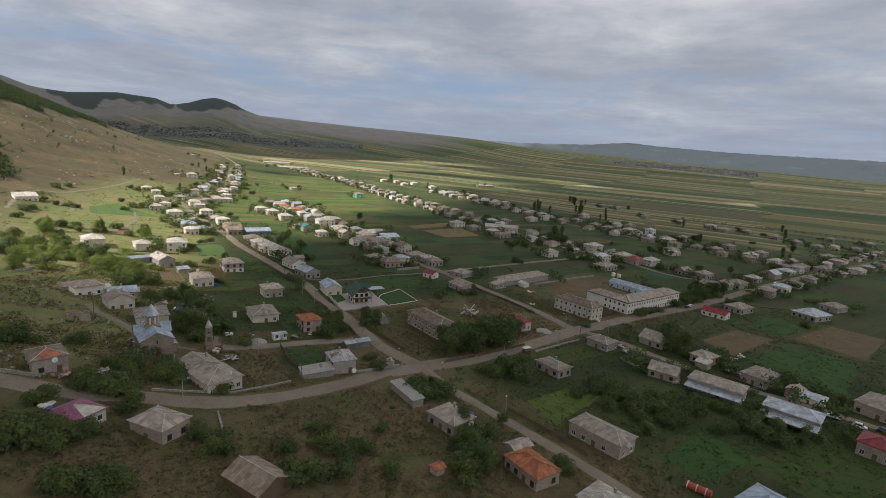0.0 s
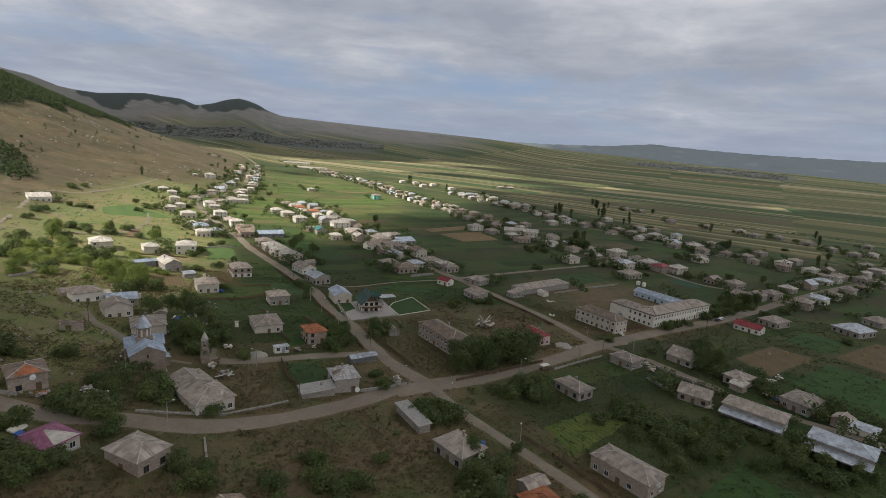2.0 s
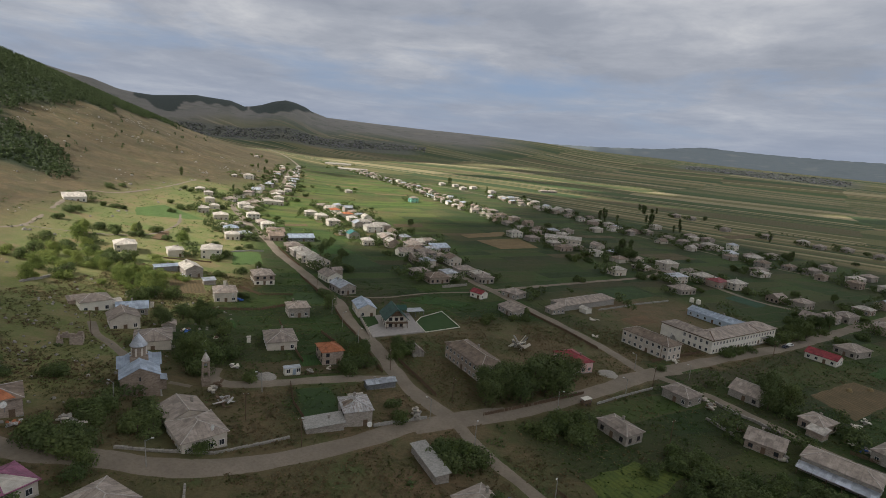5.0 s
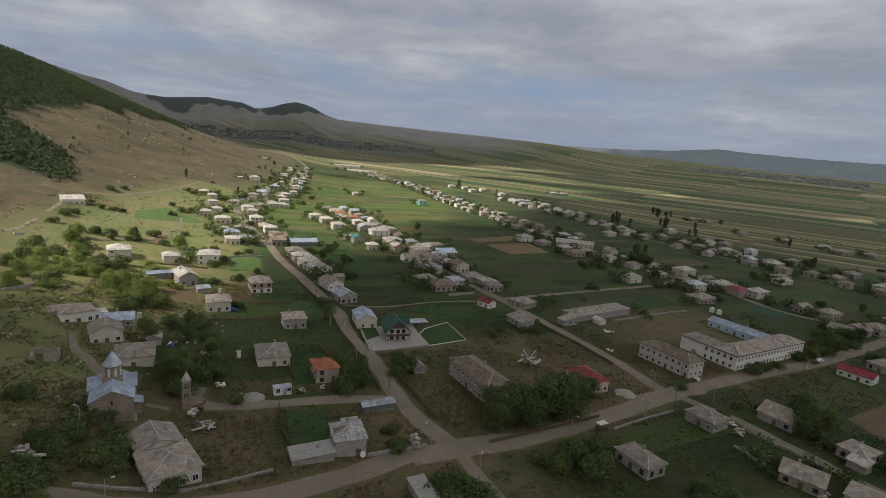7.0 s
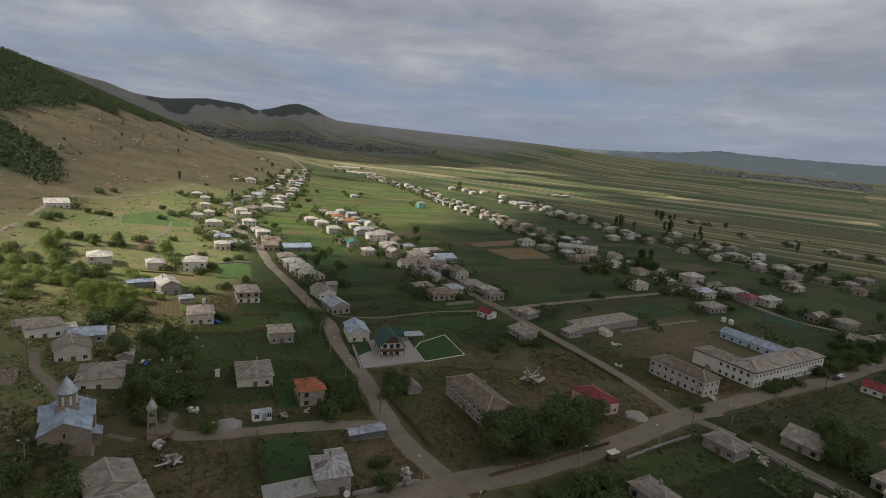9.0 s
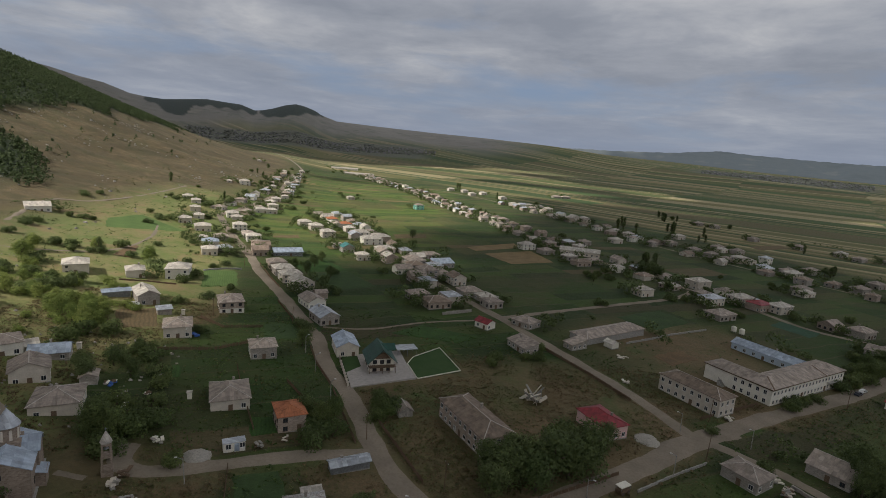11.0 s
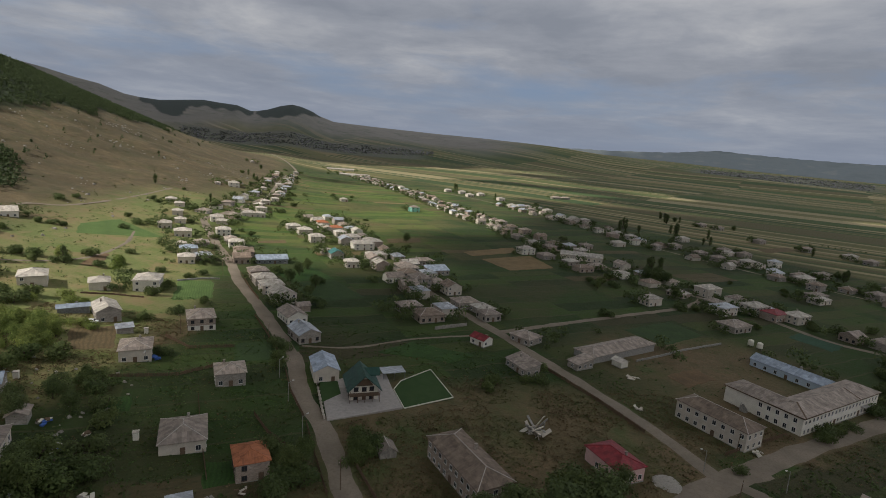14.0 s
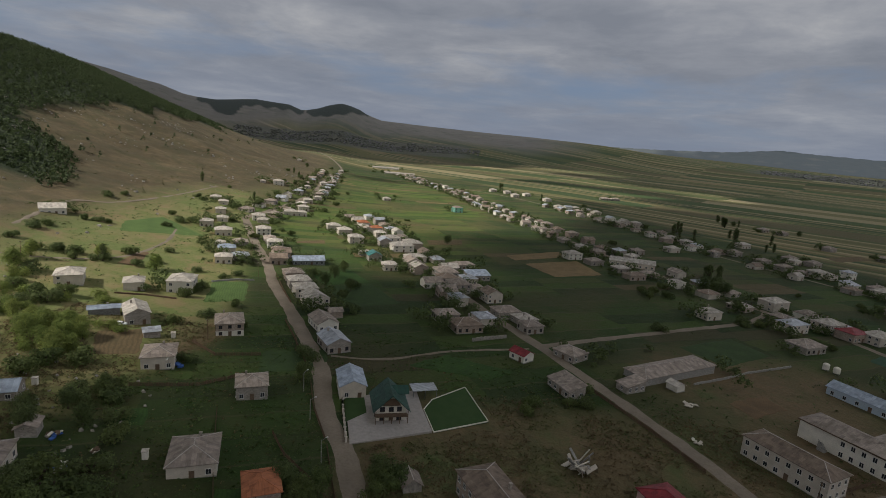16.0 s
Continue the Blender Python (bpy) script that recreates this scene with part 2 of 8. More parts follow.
def spaced(centre, near, far, count):
    """Places along one axis: close together near the centre, far apart at the ends."""
    k = np.linspace(-1, 1, count)
    a = math.asinh(far / near)
    return centre + near * np.sinh(k * a)


def ground_sheet():
    xs, ys = spaced(-30, 90, 4700, 300), spaced(250, 90, 4600, 320)
    gx, gy = np.meshgrid(xs, ys)
    gz = land(gx, gy)
    hilly = np.clip((gz - 4) / 20, 0, 1)
    crag = np.array([[noise.noise((x / 38, y / 38, 9)) + 0.6 * noise.noise((x / 11, y / 11, 3)) for x in xs] for y in ys])
    gz = gz + crag * 3.4 * hilly * (np.hypot(gx, gy) < 1800)
    co = np.stack([gx, gy, gz], -1).reshape(-1, 3)
    w = len(xs)
    i = np.arange(len(ys) - 1)[:, None] * w + np.arange(w - 1)[None]
    faces = np.stack([i, i + 1, i + 1 + w, i + w], -1).reshape(-1, 4)
    mesh = bpy.data.meshes.new("ground")
    mesh.from_pydata(co.tolist(), [], faces.tolist())
    mesh.shade_smooth()
    # below the far slopes, which have a finer sheet of their own
    away = np.clip((np.hypot(gx, gy) - 2440) / 150, 0, 1) * (gy > 0)
    mesh.vertices.foreach_set("co", np.stack([gx, gy, gz - 40 * away], -1).astype(np.float32).ravel())
    land_cover(mesh, gx.ravel(), gy.ravel())
    ob = new("ground", mesh)
    mesh.materials.append(GROUND)
    return tagged(ob, "dry meadow, gardens, tilled strips and brown hillside", "ground", kind="structure")


def far_slopes():
    """The far end of the plain and the ridges that close the view."""
    az, far = np.radians(np.arange(-84, 78, 0.2)), 2330 + 2300 * np.linspace(0, 1, 90) ** 1.15
    ga, gr = np.meshgrid(az, far)
    gx, gy = np.sin(ga) * gr, np.cos(ga) * gr
    w = len(az)
    i = np.arange(len(far) - 1)[:, None] * w + np.arange(w - 1)[None]
    faces = np.stack([i, i + 1, i + 1 + w, i + w], -1)[..., ::-1].reshape(-1, 4)
    mesh = bpy.data.meshes.new("far_slopes")
    mesh.from_pydata(np.stack([gx, gy, land(gx, gy) + 0.6], -1).reshape(-1, 3).tolist(), [], faces.tolist())
    mesh.shade_smooth()
    land_cover(mesh, gx.ravel(), gy.ravel())
    mesh.materials.append(GROUND)
    return tagged(new("far_slopes", mesh), "far hazy ridges of grazed grass with dark woods on the tops", "ridge", kind="structure")


def land_cover(mesh, x, y):
    """Open hillside, tilled plain, wood, gardens, sunlit grass and beds, and far ridges, as weights."""
    z = land(x, y)
    r = np.hypot(x, y)
    way = np.degrees(np.arctan2(x, y))
    hill = np.clip((z - np.where(y < 620, 6, 1)) / 8, 0, 1) * (r < 2000)
    plain = np.clip(village_edge(x, y) / 40, 0, 1) * (1 - hill)
    wood = np.clip((z - wood_line(x, y)) / 6, 0, 1) * (x < 0) * (r < 2100)
    garden = garden_land(x, y) * (1 - hill)
    pasture = np.clip((-122 - 0.06 * (y - 240) - x) / 16, 0, 1) * np.clip((y - 232) / 14, 0, 1) * np.clip((720 - y) / 60, 0, 1)
    # the low left meadow gets the lighter grass too, standing for half sun
    pasture = np.maximum(pasture, 0.85 * np.clip((-97 - x) / 14, 0, 1) * np.clip((y - 125) / 20, 0, 1) * (y < 260))
    # hay: garden beds in the sun gap, brightened further down to stand for sunlight
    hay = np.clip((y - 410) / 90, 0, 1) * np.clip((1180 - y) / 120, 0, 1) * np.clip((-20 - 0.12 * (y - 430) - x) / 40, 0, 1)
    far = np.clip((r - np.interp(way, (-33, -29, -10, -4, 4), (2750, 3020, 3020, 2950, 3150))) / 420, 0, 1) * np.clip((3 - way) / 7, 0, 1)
    below = np.interp(way, RIDGE_AZ, RIDGE_EL) - np.degrees(np.arctan2(z - 72, r))
    band = np.interp(way, (-36.6, -35.7, -34.8, -33.8, -33, -32.3, -28, -26.8, -25, -23.5, -21.8, -20.6), (0, 0.3, 0.8, 1.45, 1.1, 0.42, 0.24, 0.1, 0.75, 0.85, 0.3, 0))
    band = band + 0.1 * np.sin(way * 4.3) * (band > 0.05)
    cap = np.clip((band - below) / 0.12, 0, 1) * (r > 3300) * (band > 0.02)
    town = np.maximum(np.clip((way + 34) / 2, 0, 1) * np.clip((-9 - way) / 2, 0, 1) * np.clip((r - 2620) / 50, 0, 1) * np.clip((3110 - r) / 60, 0, 1),
                      np.clip((way - 15) / 2, 0, 1) * np.clip((31 - way) / 2, 0, 1) * np.clip((r - 3330) / 60, 0, 1) * np.clip((3860 - r) / 60, 0, 1))
    for key, value in (("town", town), ("garden", garden), ("far", far), ("cap", cap), ("hill", hill), ("plain", plain), ("wood", wood), ("pasture", pasture), ("hay", hay)):
        mesh.attributes.new(key, "FLOAT", "POINT").data.foreach_set("value", value.astype(np.float32))


def village_edge(x, y):
    """Metres beyond the last street, towards the tilled plain."""
    # the last row of houses runs from (420, 480) to (-250, 1350)
    return np.maximum(((x - 420) * 870 + (y - 480) * 670) / math.hypot(870, 670), np.minimum(y - 1330, 200) - 0.11 * np.maximum(-300 - x, 0))


def wood_line(x, y):
    """The height at which the wood begins on the hill."""
    edge = np.interp(y, (380, 408, 491, 541, 567, 651, 713, 793, 907, 1000, 1164, 1400), (20, 22, 26, 41, 64, 69, 80, 88, 84, 74, 68, 60))
    return edge + 5 * np.sin(y / 47.0) + 4 * np.sin(y / 19.0 + x / 31.0)


def garden_land(x, y):
    """Where kitchen gardens and hay plots lie between the streets; the rest is rough meadow."""
    right = np.clip((x - 62) / 12, 0, 1) * (y < 262)
    wide = np.clip((y - 272 - 0.25 * np.abs(x + 30)) / 14, 0, 1) * np.clip((x + 0.62 * y - 60) / 14, 0, 1)
    upper = np.clip((x + 0.62 * y - 108) / 10, 0, 1) * np.clip((y - 235) / 10, 0, 1) * (x < -40)
    strip = np.clip((x + 122) / 8, 0, 1) * np.clip((-38 - x) / 10, 0, 1) * np.clip((y - 188) / 8, 0, 1) * np.clip((330 - y) / 20, 0, 1)
    beyond = ((x + 4) * 83 + (y - 184) * 70) / 108.6
    slope = np.clip((beyond - 8) / 10, 0, 1) * np.clip((178 + 0.87 * (x + 3) - y) / 8, 0, 1) * 0.85
    small = np.exp(-(((x + 44) / 13) ** 2 + ((y - 180) / 13) ** 2) ** 2)
    yard = np.exp(-(((x - 92) / 55) ** 2 + ((y - 335) / 46) ** 2) ** 3)
    return np.clip(right + wide + upper + strip + small + slope, 0, 1) * (1 - yard)


def ground_material():
    m, n, s, p = material("ground_cover", 0.95)
    attribute = lambda name: n("ShaderNodeAttribute", attribute_name=name).outputs["Fac"]
    big, mid, small = n.noise(p, 0.018, 5, 0.6), n.noise(p, 0.11, 6, 0.65), n.noise(p, 0.8, 6, 0.7)
    meadow = n.mix(n.span(mid, 0.30, 0.56), (0.070, 0.076, 0.028), (0.150, 0.103, 0.056))
    meadow = n.mix(n.span(big, 0.46, 0.66, 0, 0.6), meadow, (0.054, 0.074, 0.022))
    meadow = n.mix(n.span(small, 0.45, 0.70, 0, 0.6), meadow, (0.050, 0.050, 0.023))
    patch = n.noise(p, 0.055, 5, 0.6)
    meadow = n.mix(n.span(patch, 0.54, 0.66, 0, 0.7), meadow, (0.054, 0.086, 0.023))
    meadow = n.mix(n.span(patch, 0.44, 0.34, 0, 0.6), meadow, (0.140, 0.096, 0.052))
    fine = n.noise(p, 3.2, 5, 0.75)
    meadow = n.mix(n.span(fine, 0.52, 0.72, 0, 0.42), meadow, (0.185, 0.148, 0.078))
    heath = n.mix(n.span(mid, 0.35, 0.65), (0.156, 0.114, 0.060), (0.092, 0.071, 0.038))
    heath = n.mix(n.span(n.noise(p, 0.035, 6, 0.7), 0.45, 0.62, 0, 0.8), heath, (0.070, 0.070, 0.030))
    heath = n.mix(n.span(small, 0.55, 0.75, 0, 0.7), heath, (0.058, 0.052, 0.030))
    heath = n.mix(n.span(fine, 0.56, 0.72, 0, 0.55), heath, (0.215, 0.180, 0.130))
    heath = n.mix(n.span(n.noise(p, 0.013, 6, 0.72), 0.43, 0.58, 0, 0.6), heath, (0.062, 0.050, 0.027))
    # tilled strips on the plain
    turned = n("ShaderNodeMapping", Vector=p)
    turned.inputs["Rotation"].default_value = (0, 0, radians(-62))
    xyz = n("ShaderNodeSeparateXYZ", Vector=turned)
    wob = n.math("MULTIPLY", n.noise(p, 0.004, 2), 60.0)
    row = n.math("FLOOR", n.math("DIVIDE", n.math("ADD", xyz.outputs[1], n.math("MULTIPLY", wob, 2.0)), 480.0))
    shift = n.math("MULTIPLY", n("ShaderNodeTexWhiteNoise", Vector=n("ShaderNodeCombineXYZ", X=row, Y=3.0, Z=1.0)).outputs["Value"], 97.0)
    along = n.math("ADD", n.math("ADD", xyz.outputs[0], shift), n.math("MULTIPLY", wob, 0.25))
    wide = n.math("FLOOR", n.math("DIVIDE", along, 91.0))
    strip = n.math("FLOOR", n.math("DIVIDE", along, 13.0))
    whole = n("ShaderNodeTexWhiteNoise", Vector=n("ShaderNodeCombineXYZ", X=wide, Y=row, Z=4.5)).outputs["Value"]
    narrow = n("ShaderNodeTexWhiteNoise", Vector=n("ShaderNodeCombineXYZ", X=strip, Y=row, Z=0.5)).outputs["Value"]
    own = n("ShaderNodeTexWhiteNoise", Vector=n("ShaderNodeCombineXYZ", X=wide, Y=row, Z=9.5)).outputs["Value"]
    each = n("ShaderNodeMix", _0=n.span(whole, 0.36, 0.37), _2=own, _3=narrow).outputs[0]
    crop = n.ramp(each, (0.0, (0.034, 0.062, 0.018)), (0.13, (0.066, 0.084, 0.026)), (0.27, (0.112, 0.106, 0.040)), (0.42, (0.200, 0.160, 0.078)), (0.54, (0.104, 0.088, 0.040)), (0.66, (0.285, 0.235, 0.130)), (0.76, (0.142, 0.132, 0.052)), (0.90, (0.048, 0.084, 0.024)))
    crop.node.color_ramp.interpolation = "CONSTANT"
    part_way = n.math("FRACT", n.math("DIVIDE", along, 13.0))
    crop = n.mix(n.span(part_way, 0.03, 0.07, 0.55, 0.0), crop, (0.060, 0.066, 0.028))
    crop = n.mix(n.span(mid, 0.35, 0.7, 0, 0.15), crop, (0.080, 0.082, 0.032))
    crop = n.mix(n.span(n.noise(p, 0.0032, 3), 0.42, 0.64, 0.0, 0.22), crop, (0.062, 0.074, 0.028))
    wood = n.mix(n.span(small, 0.35, 0.7), (0.040, 0.055, 0.024), (0.018, 0.028, 0.014))
    # kitchen gardens: narrow plots across the streets
    plot = n("ShaderNodeMapping", Vector=p)
    plot.inputs["Rotation"].default_value = (0, 0, radians(-35))
    at = n("ShaderNodeSeparateXYZ", Vector=n("ShaderNodeVectorMath", operation="ADD", _0=plot, _1=n("ShaderNodeVectorMath", operation="SCALE", _0=n("ShaderNodeTexNoise", Vector=p, Scale=0.06).outputs["Color"], Scale=5.0)))
    block = n.math("FLOOR", n.math("DIVIDE", at.outputs[0], 52.0))
    slide = n.math("MULTIPLY", n("ShaderNodeTexWhiteNoise", Vector=n("ShaderNodeCombineXYZ", X=block, Y=9.0, Z=2.0)).outputs["Value"], 31.0)
    band = n.math("FLOOR", n.math("DIVIDE", n.math("ADD", at.outputs[1], slide), 12.5))
    one = n("ShaderNodeTexWhiteNoise", Vector=n("ShaderNodeCombineXYZ", X=block, Y=band, Z=7.5)).outputs["Value"]
    bed = n.ramp(one, (0.0, (0.026, 0.058, 0.009)), (0.22, (0.048, 0.084, 0.014)), (0.40, (0.019, 0.043, 0.008)), (0.58, (0.034, 0.067, 0.011)), (0.72, (0.062, 0.082, 0.020)), (0.84, (0.031, 0.050, 0.012)), (0.92, (0.058, 0.054, 0.024)), (0.965, (0.120, 0.092, 0.046)))
    bed.node.color_ramp.interpolation = "CONSTANT"
    rows = n.math("SINE", n.math("MULTIPLY", at.outputs[1], 4.2))
    edge = n.math("FRACT", n.math("DIVIDE", n.math("ADD", at.outputs[1], slide), 12.5))
    bed = n.mix(n.span(edge, 0.05, 0.09, 0.6, 0.0), bed, n.mix(n.span(one, 0.5, 0.52), (0.095, 0.084, 0.044), (0.020, 0.030, 0.011)))
    bed = n.mix(n.span(rows, -0.6, 1.0, 0.0, 0.22), bed, (0.040, 0.046, 0.020))
    bed = n.mix(n.span(mid, 0.42, 0.7, 0, 0.42), bed, (0.056, 0.060, 0.022))
    bed = n.mix(n.span(big, 0.46, 0.60, 0, 0.5), bed, (0.076, 0.064, 0.029))
    bed = n.mix(n.span(small, 0.5, 0.75, 0, 0.6), bed, (0.028, 0.038, 0.013))
    # dry yellow-green grass, with sunlight on the left slope added to its colour
    grass = n.mix(n.span(mid, 0.36, 0.62), (0.135, 0.160, 0.046), (0.215, 0.186, 0.082))
    grass = n.mix(n.span(big, 0.44, 0.62, 0, 0.8), grass, (0.116, 0.160, 0.044))
    grass = n.mix(n.span(small, 0.48, 0.72, 0, 0.7), grass, (0.088, 0.101, 0.038))
    grass = n.mix(n.span(patch, 0.54, 0.64, 0, 0.7), grass, (0.215, 0.156, 0.080))
    grass = n.mix(n.span(fine, 0.52, 0.72, 0, 0.4), grass, (0.266, 0.224, 0.118))
    bed = n.mix(1.0, bed, (0.92, 0.92, 0.92), "MULTIPLY")
    # sunlight painted into the beds: colour multiplied up where the cloud opens
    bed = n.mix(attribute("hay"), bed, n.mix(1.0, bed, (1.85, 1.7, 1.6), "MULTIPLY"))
    c = n.mix(attribute("pasture"), meadow, grass)
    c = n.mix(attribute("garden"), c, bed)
    c = n.mix(attribute("hill"), c, heath)
    c = n.mix(attribute("plain"), c, crop)
    c = n.mix(attribute("wood"), c, wood)
    # grazed ridges, with paler pastures and dark copses, greyed and lightened as if by haze
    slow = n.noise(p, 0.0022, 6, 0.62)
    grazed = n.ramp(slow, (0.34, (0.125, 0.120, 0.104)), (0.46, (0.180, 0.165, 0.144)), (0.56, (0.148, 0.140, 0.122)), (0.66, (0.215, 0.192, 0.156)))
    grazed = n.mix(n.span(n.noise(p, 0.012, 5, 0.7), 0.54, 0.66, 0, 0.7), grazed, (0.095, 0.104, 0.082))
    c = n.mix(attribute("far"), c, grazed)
    c = n.mix(n.math("MULTIPLY", attribute("town"), 0.85), c, n.mix(n.span(mid, 0.4, 0.6), (0.080, 0.088, 0.072), (0.125, 0.120, 0.100)))
    c = n.mix(attribute("cap"), c, (0.026, 0.036, 0.030))
    n.wire(s.inputs["Base Color"], c)
    bump(n, s, n.math("ADD", n.math("MULTIPLY", mid, 1.2), small), 0.9, 0.5)
    return m


GROUND = ground_material()
ground_sheet()
far_slopes()


def drape(name, centre, edge, mat, lift, label, category, across=2):
    """A strip that follows the ground along a line of places; edge gives its half width."""
    line = [Vector((*p, 0)) for p in centre]
    dense = []
    for k in range(len(line) - 1):
        p0, p1, p2, p3 = line[max(k - 1, 0)], line[k], line[k + 1], line[min(k + 2, len(line) - 1)]
        steps = max(2, int((p2 - p1).length / 2.2))
        for j in range(steps):
            t = j / steps
            dense.append(0.5 * (2 * p1 + (p2 - p0) * t + (2 * p0 - 5 * p1 + 4 * p2 - p3) * t * t + (3 * p1 - p0 - 3 * p2 + p3) * t ** 3))
    dense.append(line[-1])
    bm = bmesh.new()
    rows = []
    for k, q in enumerate(dense):
        a, b = dense[max(k - 1, 0)], dense[min(k + 1, len(dense) - 1)]
        side = Vector((b.y - a.y, a.x - b.x, 0)).normalized()
        half = edge * (1 + 0.22 * noise.noise((q.x / 11, q.y / 11, 1)))
        ring = []
        for j in range(across + 1):
            v = q + side * half * (2 * j / across - 1)
            if j in (0, across):
                v = v + side * (0.8 if j else -0.8) * (0.5 + noise.noise((v.x / 6.0, v.y / 6.0, 2.0 + j)))
            drop = 0.25 if j in (0, across) else 0.0
            ring.append(bm.verts.new((v.x, v.y, float(land(v.x, v.y)) + lift - drop)))
        rows.append(ring)
    for r0, r1 in zip(rows, rows[1:]):
        for j in range(across):
            bm.faces.new((r0[j], r0[j + 1], r1[j + 1], r1[j]))
    mesh = bpy.data.meshes.new(name)
    bm.to_mesh(mesh)
    bm.free()
    mesh.shade_smooth()
    mesh.materials.append(mat)
    return tagged(new(name, mesh), label, category, kind="structure")


LOWER = [(-190, 108), (-150, 120), (-110, 127), (-96, 127), (-78, 132), (-61, 136), (-47, 145), (-30, 162), (-16, 178), (-3, 186), (20, 202), (47, 227), (66, 246), (100, 274), (140, 304), (160, 320), (230, 382), (302, 441), (478, 574), (640, 700)]
MAIN = [(-5, 186), (-18, 198), (-30, 215), (-45, 240), (-58, 256), (-74, 285), (-91, 307), (-116, 338), (-143, 370), (-168, 405), (-205, 450), (-242, 498), (-256, 520), (-261, 559), (-281, 662), (-300, 732), (-398, 985), (-478, 1209), (-802, 1798), (-1030, 2200)]
SECOND = [(66, 247), (55, 268), (39, 292), (18, 320), (0, 344), (-27, 378), (-65, 432), (-105, 493), (-139, 542), (-173, 590), (-198, 619)]
THIRD = [(222, 375), (199, 391), (175, 404), (163, 424), (148, 453), (129, 472), (99, 506), (70, 550), (30, 613), (-18, 698), (-87, 822), (-166, 985), (-245, 1104), (-351, 1263), (-446, 1385)]
ROADS = (
    ("road", LOWER, 3.9), ("road", MAIN, 3.3), ("road", SECOND, 2.9), ("road", THIRD, 2.5),
    ("lane", [(0, 344), (34, 374), (69, 404), (110, 440), (129, 470)], 2.0),
    ("lane", [(-4, 184), (7, 168), (19, 155), (31, 142), (40, 132), (52, 118), (66, 101)], 2.2),
    ("lane", [(68, 248), (86, 234), (100, 217), (110, 204), (122, 194), (140, 182), (160, 165)], 2.2),
    ("lane", [(-28, 208), (-44, 201), (-55, 194), (-66, 186), (-75, 181), (-81, 183), (-84, 190)], 2.8),
    ("path", [(-88.5, 173.6), (-85.5, 174.0), (-82.0, 174.4)], 0.8),
    ("path", [(-103, 178), (-111, 184), (-119, 189), (-130, 195), (-138, 203)], 1.5),
    ("path", [(-4, 339), (-35, 321), (-56, 302), (-75, 296)], 0.7),
    ("road", [(-228, 1131), (-131, 1084), (-50, 1000), (28, 879), (90, 800), (130, 704), (180, 637), (237, 570), (286, 520), (330, 466)], 1.5),
)
ROADS += (("track", [(-268, 268), (-262, 300), (-292, 352), (-330, 420), (-322, 452), (-330, 520), (-350, 610)], 1.1), ("track", [(-262, 300), (-236, 322), (-222, 352), (-232, 395), (-252, 430)], 1.0))
ROADS += (("junction", [(-16, 177), (-9, 182), (-3, 186.5), (4, 191), (12, 196)], 4.4), ("junction", [(55, 236.5), (61, 242), (67, 247), (73, 252), (80, 257)], 4.0))
for kind, places, half in ROADS:
    drape(kind, places, half, road_dirt, 0.2 if kind == "junction" else 0.16, "rutted pale brown dirt " + ("road junction" if kind == "junction" else kind), "road" if kind == "junction" else kind, 4)

# ---- builders ----


class Mesh:
    """Collects boxes and faces of one part, with a UV in metres for each corner."""

    def __init__(self):
        self.v, self.f, self.uv = [], [], []

    def face(self, points, uv=None):
        k = len(self.v)
        self.v += [tuple(p) for p in points]
        self.f.append(tuple(range(k, k + len(points))))
        self.uv += uv or [(p[0] + p[1], p[2]) for p in points]

    def box(self, x0, y0, z0, x1, y1, z1):
        p = [(x, y, z) for z in (z0, z1) for y in (y0, y1) for x in (x0, x1)]
        for q in ((0, 2, 3, 1), (4, 5, 7, 6), (0, 1, 5, 4), (1, 3, 7, 5), (3, 2, 6, 7), (2, 0, 4, 6)):
            self.face([p[k] for k in q])

    def bar(self, a, b, w, h=None):
        """A square bar from a to b."""
        a, b = Vector(a), Vector(b)
        h = h or w
        way = (b - a).normalized()
        side = way.cross(Vector((0, 0, 1)))
        side = side.normalized() if side.length > 1e-3 else Vector((1, 0, 0))
        up = side.cross(way).normalized()
        ring = [side * sx * w / 2 + up * sz * h / 2 for sx, sz in ((-1, -1), (1, -1), (1, 1), (-1, 1))]
        lo, hi = [a + r for r in ring], [b + r for r in ring]
        for k in range(4):
            j = (k + 1) % 4
            self.face([lo[k], lo[j], hi[j], hi[k]])
        self.face(lo[::-1])
        self.face(hi)

    def tube(self, rings, sides=10, caps=True):
        """A round body from rings of (x, y, z, radius)."""
        loops = [[(x + r * math.cos(2 * math.pi * k / sides), y + r * math.sin(2 * math.pi * k / sides), z) for k in range(sides)] for x, y, z, r in rings]
        for lo, hi in zip(loops, loops[1:]):
            for k in range(sides):
                j = (k + 1) % sides
                self.face([lo[k], lo[j], hi[j], hi[k]])
        if caps:
            self.face(loops[0][::-1])
            self.face(loops[-1])

    def data(self, name, *mats):
        mesh = bpy.data.meshes.new(name)
        mesh.from_pydata(self.v, [], self.f)
        layer = mesh.uv_layers.new(name="UVMap")
        layer.data.foreach_set("uv", [c for uv in self.uv for c in uv])
        for m in mats:
            mesh.materials.append(m)
        return mesh


BLUE_AZ = (0, 3, 5, 8, 11, 14, 16, 18, 20, 24, 27, 32, 38, 50, 64)
BLUE_EL = (0.80, 0.93, 0.98, 1.02, 1.15, 1.3, 1.55, 1.75, 1.62, 1.50, 1.45, 1.47, 1.5, 1.45, 1.4)


